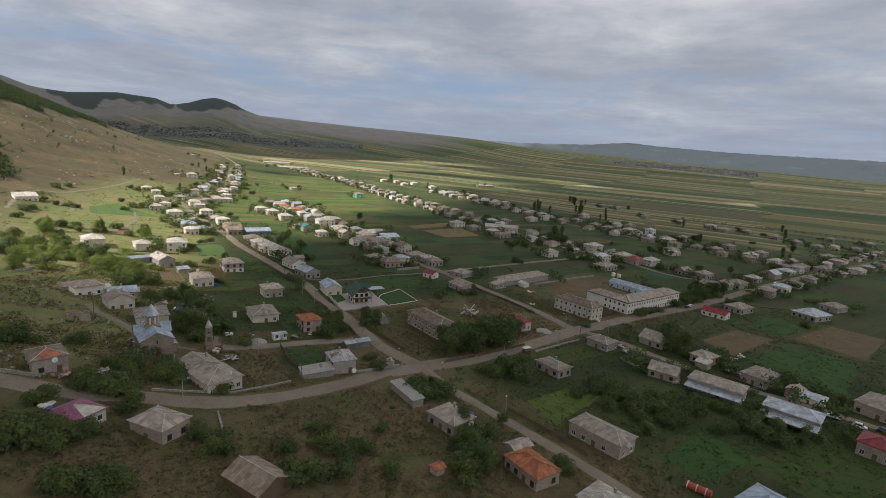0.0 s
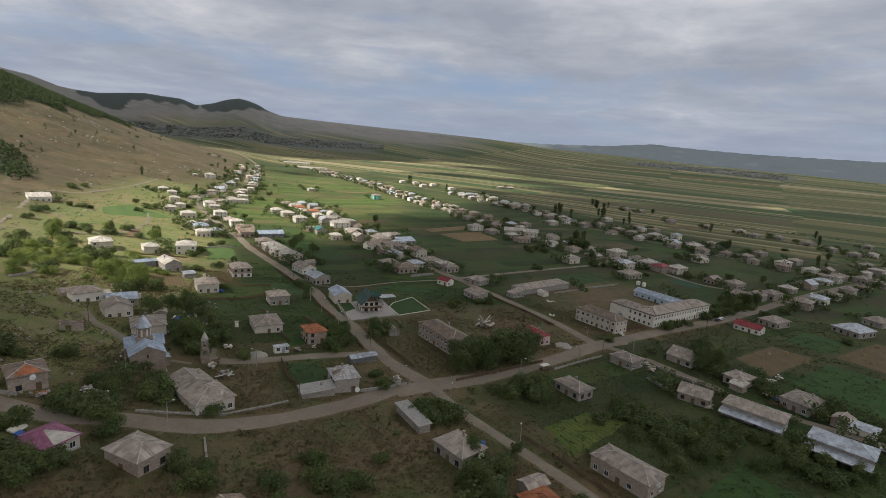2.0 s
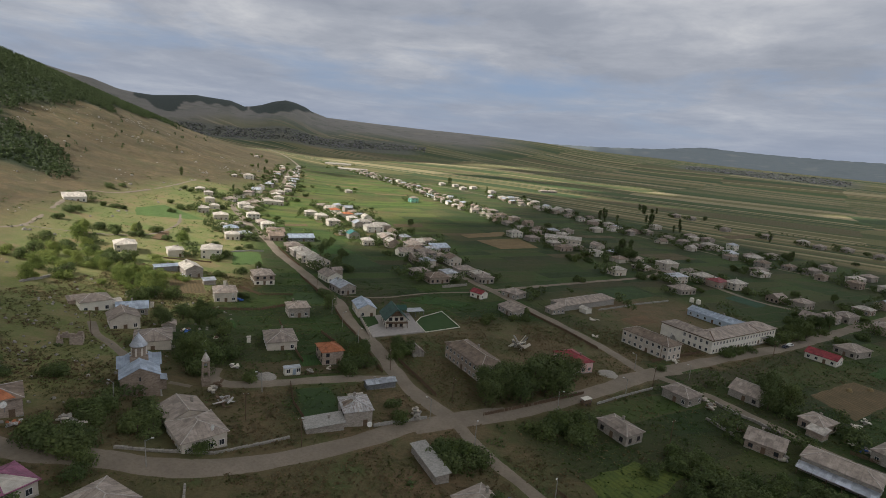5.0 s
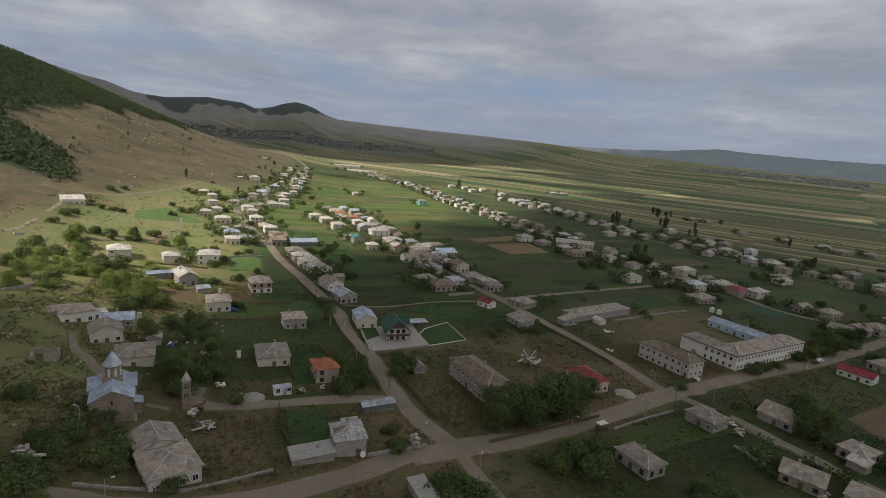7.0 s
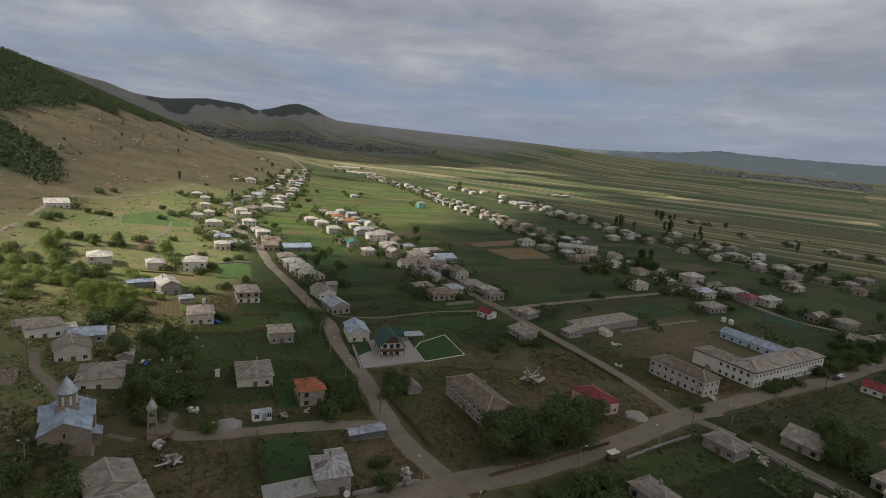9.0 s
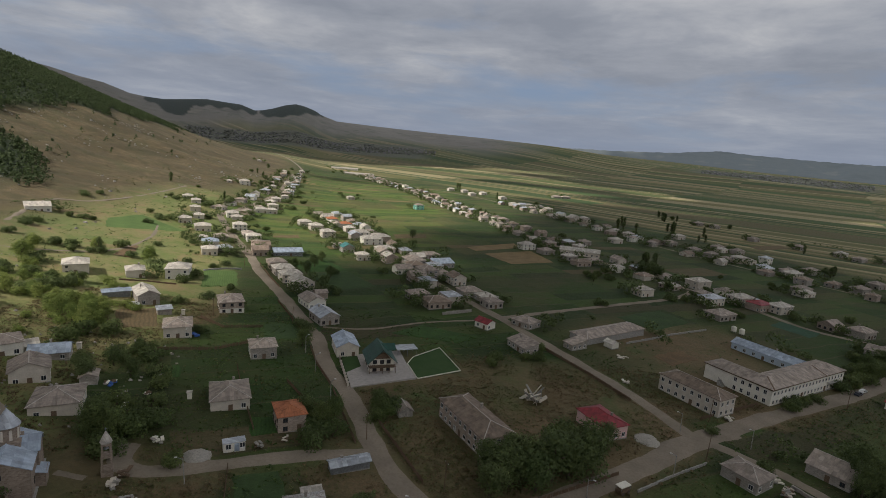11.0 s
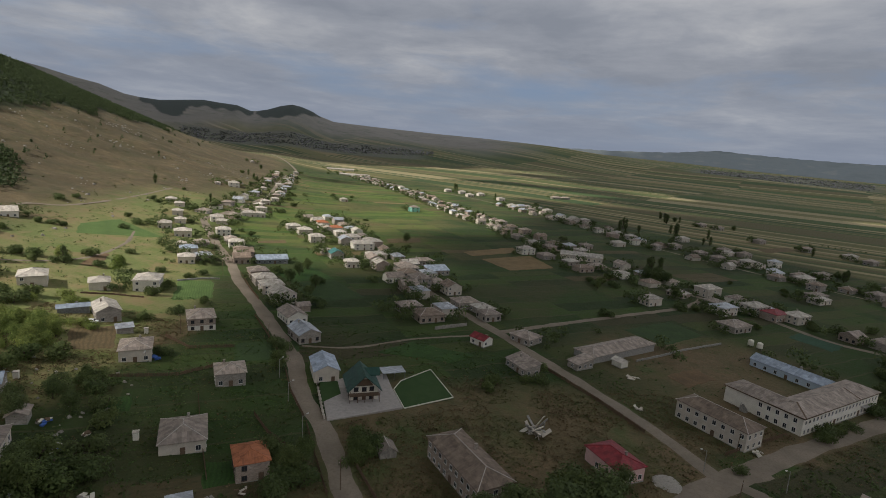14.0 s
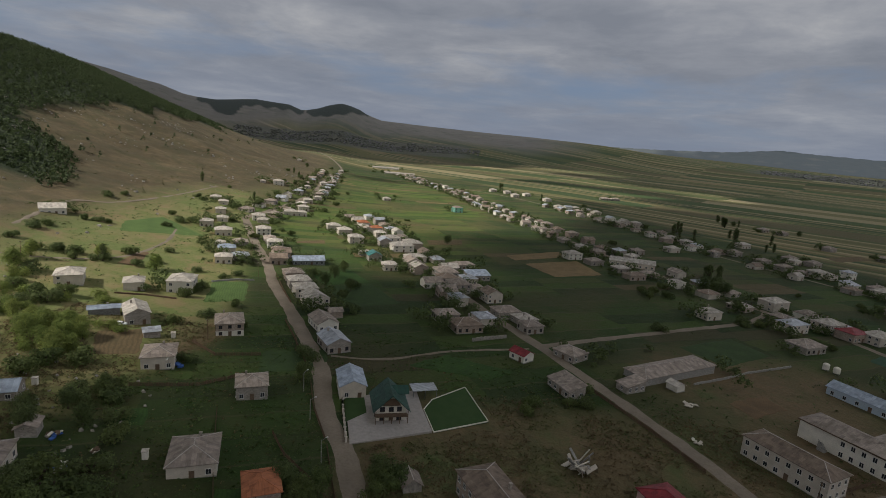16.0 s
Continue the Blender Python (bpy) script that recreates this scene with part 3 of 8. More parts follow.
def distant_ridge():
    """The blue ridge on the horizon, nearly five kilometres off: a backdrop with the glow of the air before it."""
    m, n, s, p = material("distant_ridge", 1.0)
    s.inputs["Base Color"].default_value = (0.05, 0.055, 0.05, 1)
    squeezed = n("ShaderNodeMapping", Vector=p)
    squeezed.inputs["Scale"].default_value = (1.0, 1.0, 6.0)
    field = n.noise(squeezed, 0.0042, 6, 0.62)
    # air haze painted as a blue-grey glow over nearly black slopes
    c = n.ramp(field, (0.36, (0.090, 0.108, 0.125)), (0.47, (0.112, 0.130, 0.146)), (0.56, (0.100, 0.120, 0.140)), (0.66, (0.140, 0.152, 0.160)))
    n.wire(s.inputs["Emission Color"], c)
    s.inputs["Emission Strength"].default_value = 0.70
    built = Mesh()
    az = np.arange(1.0, 64, 0.25)
    loops = []
    for a in az:
        top = math.tan(radians(np.interp(a, BLUE_AZ, BLUE_EL) + 0.02 * math.sin(a * 5.1) + 0.012 * math.sin(a * 13.7))) * 4720 + 72
        x, y = math.sin(radians(a)), math.cos(radians(a))
        loops.append([(x * 4600, y * 4600, -60), (x * 4660, y * 4660, (top - 60) * 0.55), (x * 4720, y * 4720, top), (x * 4790, y * 4790, -60)])
    for p0, p1 in zip(loops, loops[1:]):
        for k in range(3):
            built.face([p0[k], p1[k], p1[k + 1], p0[k + 1]])
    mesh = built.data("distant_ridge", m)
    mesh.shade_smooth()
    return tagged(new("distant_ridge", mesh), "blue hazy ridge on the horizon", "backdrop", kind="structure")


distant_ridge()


def part(name, built, mat, parent, label="", m=None):
    """Links a mesh as one part under a thing or a part."""
    ob = new(name, built.data(name, mat) if isinstance(built, Mesh) else built)
    ob.parent = parent
    if m is not None:
        ob.matrix_basis = m
    return tagged(ob, label)


def thing(name, x, y, turn, label, category, group="", z=None):
    ob = new(name)
    ob.empty_display_size = 0.5
    ob.matrix_basis = pose(x, y, float(land(x, y)) if z is None else z, 0, 0, turn)
    return tagged(ob, label, category, group)


def lowest(x, y, w, d, turn):
    c, s = math.cos(radians(turn)), math.sin(radians(turn))
    return min(float(land(x + c * a - s * b, y + s * a + c * b)) for a in (-w / 2, w / 2) for b in (-d / 2, d / 2))


def roof_mesh(w, d, z, kind, rise, over):
    """A hipped, gabled or nearly flat roof with its thickness, over walls w by d."""
    a, b, t = w / 2 + over, d / 2 + over, 0.14
    r = Mesh()
    e = z
    corners = [(-a, -b), (a, -b), (a, b), (-a, b)]
    if kind == "flat":
        lift = [rise * (y + b) / (2 * b) for _, y in corners]
        top = [(x, y, e + t + h) for (x, y), h in zip(corners, lift)]
        low = [(x, y, e + h) for (x, y), h in zip(corners, lift)]
        r.face(top, [(p[0], p[1]) for p in top])
        r.face(low[::-1])
        for k in range(4):
            j = (k + 1) % 4
            r.face([low[k], low[j], top[j], top[k]])
        return r, []
    along_x = w >= d
    if kind == "hip":
        run = min(a, b)
        if along_x:
            p, q = (-a + run * 0.95, 0, e + rise), (a - run * 0.95, 0, e + rise)
        else:
            p, q = (0, -b + run * 0.95, e + rise), (0, b - run * 0.95, e + rise)
    else:
        along_x = kind == "gable_x" or (kind == "gable" and along_x)
        p, q = ((-a, 0, e + rise), (a, 0, e + rise)) if along_x else ((0, -b, e + rise), (0, b, e + rise))
    c = [(x, y, e) for x, y in corners]
    if along_x:
        sides = [(c[0], c[1], q, p), (c[2], c[3], p, q), (c[1], c[2], q), (c[3], c[0], p)]
    else:
        sides = [(c[1], c[2], q, p), (c[3], c[0], p, q), (c[0], c[1], p), (c[2], c[3], q)]
    if kind != "hip":
        sides = sides[:2]
    lift = Vector((0, 0, t))
    for s in sides:
        s = [Vector(v) for v in s]
        run = (s[1] - s[0]).normalized()
        up = (s[2] - s[1]) - run * (s[2] - s[1]).dot(run)
        up.normalize()
        uv = [((v - s[0]).dot(run), (v - s[0]).dot(up)) for v in s]
        r.face([v + lift for v in s], uv)
        r.face([v for v in s[::-1]], uv[::-1])
        r.face([s[0], s[1], s[1] + lift, s[0] + lift])
        if kind != "hip":
            r.face([s[1], s[2], s[2] + lift, s[1] + lift])
            r.face([s[3], s[0], s[0] + lift, s[3] + lift])
    up = Vector((0, 0, t + 0.03))
    r.slopes = sides
    lines = [(Vector(p) + up, Vector(q) + up)] if (Vector(p) - Vector(q)).length > 0.3 else []
    if kind == "hip":
        ends = ((c[0], p), (c[1], q), (c[2], q), (c[3], p)) if along_x else ((c[0], p), (c[1], p), (c[2], q), (c[3], q))
        lines += [(Vector(m) + up, Vector(n) + up) for m, n in ends]
    return r, lines


def gable_fill(walls, w, d, z, kind, rise, over):
    """The triangles of wall under a gabled roof."""
    along_x = kind == "gable_x" or (kind == "gable" and w >= d)
    a, b = w / 2, d / 2
    if along_x:
        for x in (-a, a):
            walls.face([(x, -b, z), (x, b, z), (x, 0, z + rise + 0.02)] if x > 0 else [(x, b, z), (x, -b, z), (x, 0, z + rise + 0.02)])
    else:
        for y in (-b, b):
            walls.face([(-a, y, z), (a, y, z), (0, y, z + rise + 0.02)] if y < 0 else [(a, y, z), (-a, y, z), (0, y, z + rise + 0.02)])


def window_data(w, h, bars=1):
    """Two shared meshes: a frame with its mullions, and the pane behind."""
    f = Mesh()
    t = 0.09
    for x0, x1, z0, z1 in ((-w / 2 - t, -w / 2, -t, h + t), (w / 2, w / 2 + t, -t, h + t), (-w / 2, w / 2, -t, 0), (-w / 2, w / 2, h, h + t)):
        f.box(x0, -0.07, z0, x1, 0.05, z1)
    for k in range(bars):
        x = -w / 2 + w * (k + 1) / (bars + 1)
        f.box(x - 0.03, -0.055, 0, x + 0.03, 0.03, h)
    f.box(-w / 2 - t - 0.05, -0.16, -t - 0.05, w / 2 + t + 0.05, 0.0, -t)
    g = Mesh()
    g.box(-w / 2, -0.015, 0, w / 2, 0.02, h)
    return f, g


WINDOWS = {}


def window(parent, m, w=1.3, h=1.4, mat=None):
    mat = mat or white_frame
    key = (w, h, mat.name)
    if key not in WINDOWS:
        f, g = window_data(w, h, 1 if w < 1.8 else 2)
        WINDOWS[key] = (f.data("window", mat), g.data("pane", glass))
    frame_mesh, pane_mesh = WINDOWS[key]
    ob = part("window", frame_mesh, mat, parent, m=m)
    part("pane", pane_mesh, glass, ob)
    return ob


DOORS = {}
BUILT = []


def door(parent, m, mat=None, w=1.0, h=2.05):
    mat = mat or wood_brown
    if mat.name not in DOORS:
        f = Mesh()
        f.box(-w / 2, -0.05, 0, w / 2, 0.03, h)
        f.box(-w / 2 - 0.1, -0.08, 0, -w / 2, 0.03, h + 0.1)
        f.box(w / 2, -0.08, 0, w / 2 + 0.1, 0.03, h + 0.1)
        f.box(-w / 2, -0.08, h, w / 2, 0.03, h + 0.1)
        for z in (0.25, 1.15):
            f.box(-w / 2 + 0.15, -0.075, z, w / 2 - 0.15, -0.05, z + 0.7)
        DOORS[mat.name] = f.data("door", mat)
    return part("door", DOORS[mat.name], mat, parent, m=m)


WALL_WORDS = {}
ROOF_WORDS = {}
for mat, word in ((tuff, "brown tuff stone"), (grey_wall, "grey block"), (pale_wall, "pale plastered"), (white_wall, "whitewashed"), (pink_wall, "pink painted"), (mint_wall, "mint green painted"), (sky_wall, "pale blue painted"), (wood_brown, "old timber"), (blue_sheet, "blue sheet"), (steel, "grey steel"), (concrete, "bare concrete")):
    WALL_WORDS[mat.name] = word
for mat, word in ((slate_sheet, "weathered grey sheet"), (brown_sheet, "weathered brown sheet"), (light_sheet, "pale sheet"), (metal_sheet, "bare metal sheet"), (blue_sheet, "pale blue metal"), (red_sheet, "dark red metal"), (purple_sheet, "faded magenta metal"), (orange_tile, "orange clay tile"), (green_sheet, "dark green metal"), (teal_sheet, "teal metal"), (rusty_sheet, "rust-streaked metal"), (concrete, "flat concrete")):
    ROOF_WORDS[mat.name] = word


def house(x, y, w, d, turn, eave=3.6, kind="hip", roof=None, wall=None, rise=None, panes=None, name="house", storeys=None, over=0.45, base=True, chimney=None, low=None, note="", porch=None, patch=None):
    """A village house: walls, plinth, roof with ridge caps, windows, door and chimney, on the ground at (x, y)."""
    rng = random.Random(int(x * 31 + y * 17))
    roof, wall = roof or slate_sheet, wall or tuff
    storeys = storeys or (2 if eave > 4.6 else 1)
    z0 = lowest(x, y, w, d, turn)
    BUILT.append((x, y, w / 2 + 1.0, d / 2 + 1.0, turn))
    rise = rise if rise is not None else min(w, d) * (0.2 if kind == "hip" else 0.26)
    tall = {1: "one-storey", 2: "two-storey"}.get(storeys, "low")
    form = {"hip": "hipped", "flat": "flat"}.get(kind, "gabled")
    category = name.split("_")[-1]
    ob = thing(name, x, y, turn, f"{tall} {WALL_WORDS.get(wall.name, 'plain')} {category} under a {form} {ROOF_WORDS.get(roof.name, 'sheet')} roof{note}", category, "village houses" if name == "house" else "", z0)
    walls = Mesh()
    a, b = w / 2, d / 2
    walls.box(-a, -b, -0.6, a, b, eave)
    if kind not in ("hip", "flat"):
        gable_fill(walls, w, d, eave, kind, rise, over)
    if kind == "flat":
        walls.face([(a, -b, eave), (a, b, eave), (a, b, eave + rise)])
        walls.face([(-a, b, eave), (-a, -b, eave), (-a, b, eave + rise)])
        walls.face([(a, b, eave), (-a, b, eave), (-a, b, eave + rise), (a, b, eave + rise)])
    part("wall", walls, wall, ob)
    if low:
        skin = Mesh()
        skin.box(-a - 0.03, -b - 0.03, -0.6, a + 0.03, b + 0.03, eave * 0.45)
        part("lower_wall", skin, low, ob, "whitewashed lower storey")
    elif base:
        plinth = Mesh()
        plinth.box(-a - 0.06, -b - 0.06, -0.62, a + 0.06, b + 0.06, 0.35)
        part("plinth", plinth, concrete, ob)
    shell, lines = roof_mesh(w, d, eave, kind, rise, over)
    top = part("roof", shell, roof, ob)
    if patch:
        which, u0, u1, v0, v1, cloth = patch
        s = [Vector(v) for v in shell.slopes[which]]
        high = s[3] if len(s) == 4 else s[2]
        spot = lambda u, v: (s[0].lerp(s[1], u)).lerp(high.lerp(s[2], u), v) + Vector((0, 0, 0.2))
        sheets = Mesh()
        quad = [spot(u0, v0), spot(u1, v0), spot(u1, v1), spot(u0, v1)]
        drop = Vector((0, 0, 0.05))
        sheets.face(quad, [(0, 0), (3, 0), (3, 3), (0, 3)])
        for k in range(4):
            sheets.face([quad[k] - drop, quad[(k + 1) % 4] - drop, quad[(k + 1) % 4], quad[k]])
        part("roof_patch", sheets, cloth, top, "patch of other sheets")
    if lines and w > 4:
        caps = Mesh()
        for p, q in lines:
            caps.bar(p, q, 0.22, 0.10)
        part("ridge_cap", caps, ridge_paint if roof in (slate_sheet, brown_sheet, light_sheet) else roof, top, "pale capping strip")
    if chimney if chimney is not None else (w > 7 and rng.random() < 0.45):
        cx, cy = rng.uniform(-0.25, 0.25) * w, rng.uniform(0.1, 0.3) * d
        c = Mesh()
        c.box(cx - 0.28, cy - 0.28, eave, cx + 0.28, cy + 0.28, eave + rise + 0.55)
        c.box(cx - 0.36, cy - 0.36, eave + rise + 0.55, cx + 0.36, cy + 0.36, eave + rise + 0.7)
        part("chimney", c, grey_wall, ob)
    if porch:
        deep, sheet = porch
        slab = Mesh()
        lo, hi = eave * 0.55, eave * 0.72
        y0, y1 = -b - deep, -b + 0.02
        top = [(-a - 0.3, y0, lo + 0.1), (a + 0.3, y0, lo + 0.1), (a + 0.3, y1, hi + 0.1), (-a - 0.3, y1, hi + 0.1)]
        slab.face(top, [(p[0], p[1]) for p in top])
        slab.face([(p[0], p[1], p[2] - 0.1) for p in top[::-1]])
        for k in range(4):
            p, q = top[k], top[(k + 1) % 4]
            slab.face([(p[0], p[1], p[2] - 0.1), (q[0], q[1], q[2] - 0.1), q, p])
        part("porch_roof", slab, sheet, ob, "bluish metal lean-to roof")
        for k in range(6):
            u = -a + 0.2 + (w - 0.4) * k / 5
            post = Mesh()
            post.box(u - 0.08, y0 + 0.3, -0.5, u + 0.08, y0 + 0.46, lo + 0.02)
            part("post", post, wood_brown, ob)
    if panes == 0:
        return ob
    frames = white_frame if (wall in (white_wall, pale_wall, pink_wall) or rng.random() < 0.5) else dark_frame
    high = eave / storeys
    put_door = False
    away = y > 480
    for side, length, offset, angle in ((0, w, b, 0), (1, d, a, 90), (2, d, a, -90)):
        count = max(1, int(length / (panes or (4.2 if away else 2.9))))
        for level in range(storeys):
            for k in range(count):
                u = -length / 2 + length * (k + 0.5) / count
                z = high * level + (0.95 if high > 2.6 else 0.8)
                m = pose(0, 0, 0, 0, 0, angle) @ pose(u, -offset - (0.04 if low and level == 0 else 0.0), z)
                if side == 0 and level == 0 and k == count // 2 and count > 1 and not put_door:
                    door(ob, pose(0, 0, 0, 0, 0, angle) @ pose(u, -offset - 0.06, 0.05))
                    put_door = True
                    continue
                if rng.random() < ((0.6 if away else 0.25) if side > 0 else 0.15) and not panes:
                    continue
                window(ob, m, 0.95 if length < 6 else 1.1, 1.15 if high < 3.2 else 1.3, frames)
    return ob

# ---- houses, nearest first ----
house(-36.2, 104.1, 11.4, 8.5, -32, 3.0, "gable_x", brown_sheet, wood_brown, panes=0, name="barn", base=False)
house(41.5, 112.1, 7.9, 9.1, -46, 3.6, "hip", light_sheet, grey_wall)
house(-83.7, 115.5, 9.1, 9.4, -21, 3.3, "hip", purple_sheet, pale_wall, patch=(0, 0.42, 0.98, 0.04, 0.96, light_sheet))
house(83.0, 117.0, 9.6, 11.0, -54, 3.6, "hip", blue_sheet, grey_wall)
house(-64.8, 118.3, 10.5, 7.9, -21, 4.0, "hip", slate_sheet, tuff)
house(2.7, 118.7, 2.4, 2.6, -48, 1.8, "gable", orange_tile, tuff, panes=0, name="shed", base=False)
house(26.5, 123.1, 11.6, 7.8, -55, 3.6, "hip", orange_tile, tuff)
house(24.0, 131.0, 4.0, 6.0, -55, 3.6, "gable", slate_sheet, grey_wall, name="shed", panes=0)
house(-107.2, 138.8, 8.1, 9.3, 47, 4.6, "hip", brown_sheet, tuff, patch=(2, 0.14, 0.86, 0.1, 0.9, orange_tile))
house(6.1, 143.3, 10.5, 8.5, -45, 3.8, "hip", slate_sheet, grey_wall)
house(50.0, 143.6, 16.5, 8.5, -47, 4.4, "hip", slate_sheet, tuff)
house(-64.4, 148.6, 11.6, 10.4, -40, 4.0, "hip", slate_sheet, pale_wall, chimney=False, panes=2.1)
house(-72.3, 155.2, 9.6, 9.4, -40, 3.9, "gable_x", slate_sheet, pale_wall, rise=2.0)
house(138.0, 152.2, 9.4, 10.8, -48, 4.4, "hip", red_sheet, tuff)
house(-8.0, 158.9, 14.6, 3.6, -56, 2.6, "flat", concrete, grey_wall, rise=0.2, panes=0, name="garage")
house(-38.8, 167.2, 10.3, 4.0, 36, 2.4, "flat", concrete, grey_wall, panes=0, name="garage")
house(122.6, 170.2, 16.5, 9.5, -42, 4.4, "hip", metal_sheet, grey_wall, porch=(4.2, metal_sheet))
house(-32.6, 176.0, 7.9, 9.1, 29, 4.9, "hip", rusty_sheet, grey_wall, patch=(1, 0.35, 0.7, 0.15, 0.8, brown_sheet))
house(163.0, 182.9, 11.6, 15.3, -55, 4.4, "hip", slate_sheet, tuff)
house(105.5, 187.9, 18.3, 9.2, -40, 4.6, "hip", slate_sheet, grey_wall, porch=(3.6, metal_sheet))
house(137.2, 191.6, 5.0, 6.3, -50, 3.0, "gable", slate_sheet, tuff)
house(45.5, 193.6, 11.1, 7.2, -52, 3.4, "hip", slate_sheet, grey_wall)
house(-110.6, 197.6, 11.0, 11.5, 34, 3.8, "hip", slate_sheet, pale_wall, chimney=False)
house(-31.1, 199.7, 9.8, 3.3, 35, 2.2, "gable_x", metal_sheet, steel, panes=0, name="shed")
house(90.7, 199.9, 10.3, 8.8, -34, 3.0, "gable", slate_sheet, tuff)
house(130.3, 203.0, 9.5, 12.6, -53, 3.8, "hip", slate_sheet, grey_wall)
house(-129.4, 207.7, 9.4, 9.6, 45, 4.2, "gable_y", slate_sheet, pale_wall)
house(-115.4, 213.3, 4.3, 5.0, 35, 2.6, "gable", slate_sheet, grey_wall, panes=0, name="shed")
house(-53.7, 214.6, 7.5, 8.8, 35, 5.0, "hip", orange_tile, tuff)
house(-149.0, 216.9, 10.4, 9.2, 52, 4.4, "hip", slate_sheet, white_wall)
house(115.8, 220.0, 7.8, 9.0, -54, 3.4, "hip", slate_sheet, tuff)
house(-75.4, 220.9, 10.6, 12.8, 32, 3.6, "hip", slate_sheet, pale_wall)
house(-136.8, 222.2, 10.6, 7.6, 36, 2.8, "gable_x", blue_sheet, grey_wall)
house(-2.2, 227.6, 24.9, 10.0, -53, 6.0, "hip", brown_sheet, tuff, rise=2.2, panes=2.6, name="apartment_block")
house(73.7, 227.6, 10.0, 8.7, -49, 3.4, "hip", slate_sheet, grey_wall)
house(101.7, 238.4, 11.0, 10.9, -46, 3.0, "gable", slate_sheet, grey_wall)
house(36.5, 243.6, 13.0, 9.0, -57, 4.4, "hip", red_sheet, pink_wall)
house(-83.7, 257.8, 9.0, 9.1, 33, 4.5, "hip", slate_sheet, grey_wall)
house(-120.5, 261.9, 9.6, 11.0, 34, 4.6, "hip", slate_sheet, pale_wall)
house(-57.5, 273.6, 8.2, 13.0, 29, 4.2, "gable_y", blue_sheet, pale_wall)
house(74.6, 277.9, 24.0, 9.5, -50, 6.4, "hip", brown_sheet, pale_wall, rise=2.2, panes=2.8, name="apartment_block")
house(-138.1, 278.4, 5.4, 3.2, 46, 2.5, "flat", metal_sheet, grey_wall, panes=0, name="shed")
house(-166.5, 286.0, 10.6, 4.0, 44, 3.0, "gable_x", blue_sheet, steel, panes=0, name="shed")
house(-154.8, 289.2, 8.4, 14.0, 48, 4.6, "gable_y", light_sheet, grey_wall)
house(157.8, 296.0, 13.0, 7.6, -48, 3.0, "gable_x", red_sheet, white_wall)
house(-120.3, 299.3, 10.1, 12.0, 36, 5.2, "hip", slate_sheet, tuff, low=white_wall)
house(11.5, 304.1, 12.7, 7.0, -53, 3.0, "flat", slate_sheet, grey_wall)
house(-77.8, 304.3, 9.0, 13.0, 44, 3.8, "gable_y", metal_sheet, grey_wall)
house(-204.1, 305.6, 10.5, 12.5, 42, 5.0, "hip", light_sheet, pale_wall)
house(223.7, 312.7, 14.1, 16.4, -63, 3.4, "hip", metal_sheet, grey_wall)
house(179.9, 312.8, 10.4, 12.8, -59, 3.4, "hip", slate_sheet, grey_wall)
house(34.8, 316.1, 5.4, 9.0, -50, 2.8, "flat", slate_sheet, grey_wall, name="shed")
house(-182.7, 318.4, 8.2, 9.6, 41, 4.2, "hip", light_sheet, pale_wall)
house(-91.3, 323.2, 8.9, 13.0, 45, 3.6, "gable_y", slate_sheet, white_wall)
house(51.7, 324.0, 4.8, 4.4, -49, 2.4, "gable", light_sheet, white_wall, panes=0, name="shed")
house(-6.4, 326.0, 7.6, 6.0, -36, 3.0, "gable_x", red_sheet, white_wall)
house(-167.8, 331.4, 11.0, 12.5, 27, 6.0, "hip", light_sheet, white_wall)
house(254.4, 337.1, 10.8, 12.4, -61, 3.4, "hip", slate_sheet, grey_wall)
house(12.9, 337.9, 10.6, 9.7, -37, 3.0, "hip", slate_sheet, grey_wall)
house(125.0, 339.1, 31.0, 8.0, -52, 3.4, "gable_x", blue_sheet, sky_wall, panes=4.2, name="long_building")
house(52.3, 339.3, 10.7, 41.0, -48, 3.4, "hip", slate_sheet, concrete, panes=0, name="barn")
house(-107.5, 347.4, 9.5, 13.0, 50, 5.0, "gable_y", light_sheet, pale_wall)
house(-34.2, 350.3, 13.0, 11.0, 35, 3.6, "hip", brown_sheet, tuff)
house(-45.8, 359.7, 11.0, 9.0, 35, 3.6, "hip", slate_sheet, grey_wall)
house(-119.5, 360.5, 11.0, 11.0, 40, 4.8, "hip", light_sheet, pale_wall)
house(-129.5, 372.5, 11.0, 10.5, 40, 4.4, "hip", light_sheet, grey_wall)
house(-139.0, 384.0, 10.0, 10.0, 40, 4.4, "hip", slate_sheet, tuff)
house(-5.7, 362.7, 9.0, 9.0, 35, 3.6, "hip", slate_sheet, grey_wall)
house(-19.5, 379.0, 12.0, 10.0, 35, 3.6, "hip", slate_sheet, grey_wall)
house(215.0, 381.5, 12.0, 10.0, 35, 4.2, "hip", slate_sheet, grey_wall)
house(-186.0, 388.4, 9.0, 9.0, 35, 4.2, "hip", light_sheet, pale_wall)
house(-309.0, 390.0, 14.0, 9.0, 50, 4.0, "flat", light_sheet, white_wall)
house(-30.2, 402.3, 9.0, 10.0, 35, 5.0, "gable_y", brown_sheet, pale_wall)
house(125.2, 403.8, 14.0, 11.0, 35, 3.6, "hip", slate_sheet, grey_wall)
house(201.1, 404.3, 12.0, 10.0, 35, 4.2, "hip", slate_sheet, grey_wall)
house(-197.4, 407.7, 10.0, 9.0, 35, 4.4, "hip", blue_sheet, pale_wall)
house(-50.4, 411.4, 11.0, 12.0, 35, 5.4, "hip", slate_sheet, grey_wall)
house(189.0, 411.9, 10.0, 9.0, 35, 3.6, "gable", slate_sheet, tuff)
house(-163.0, 409.5, 10.0, 9.0, 35, 4.0, "gable_x", brown_sheet, tuff)
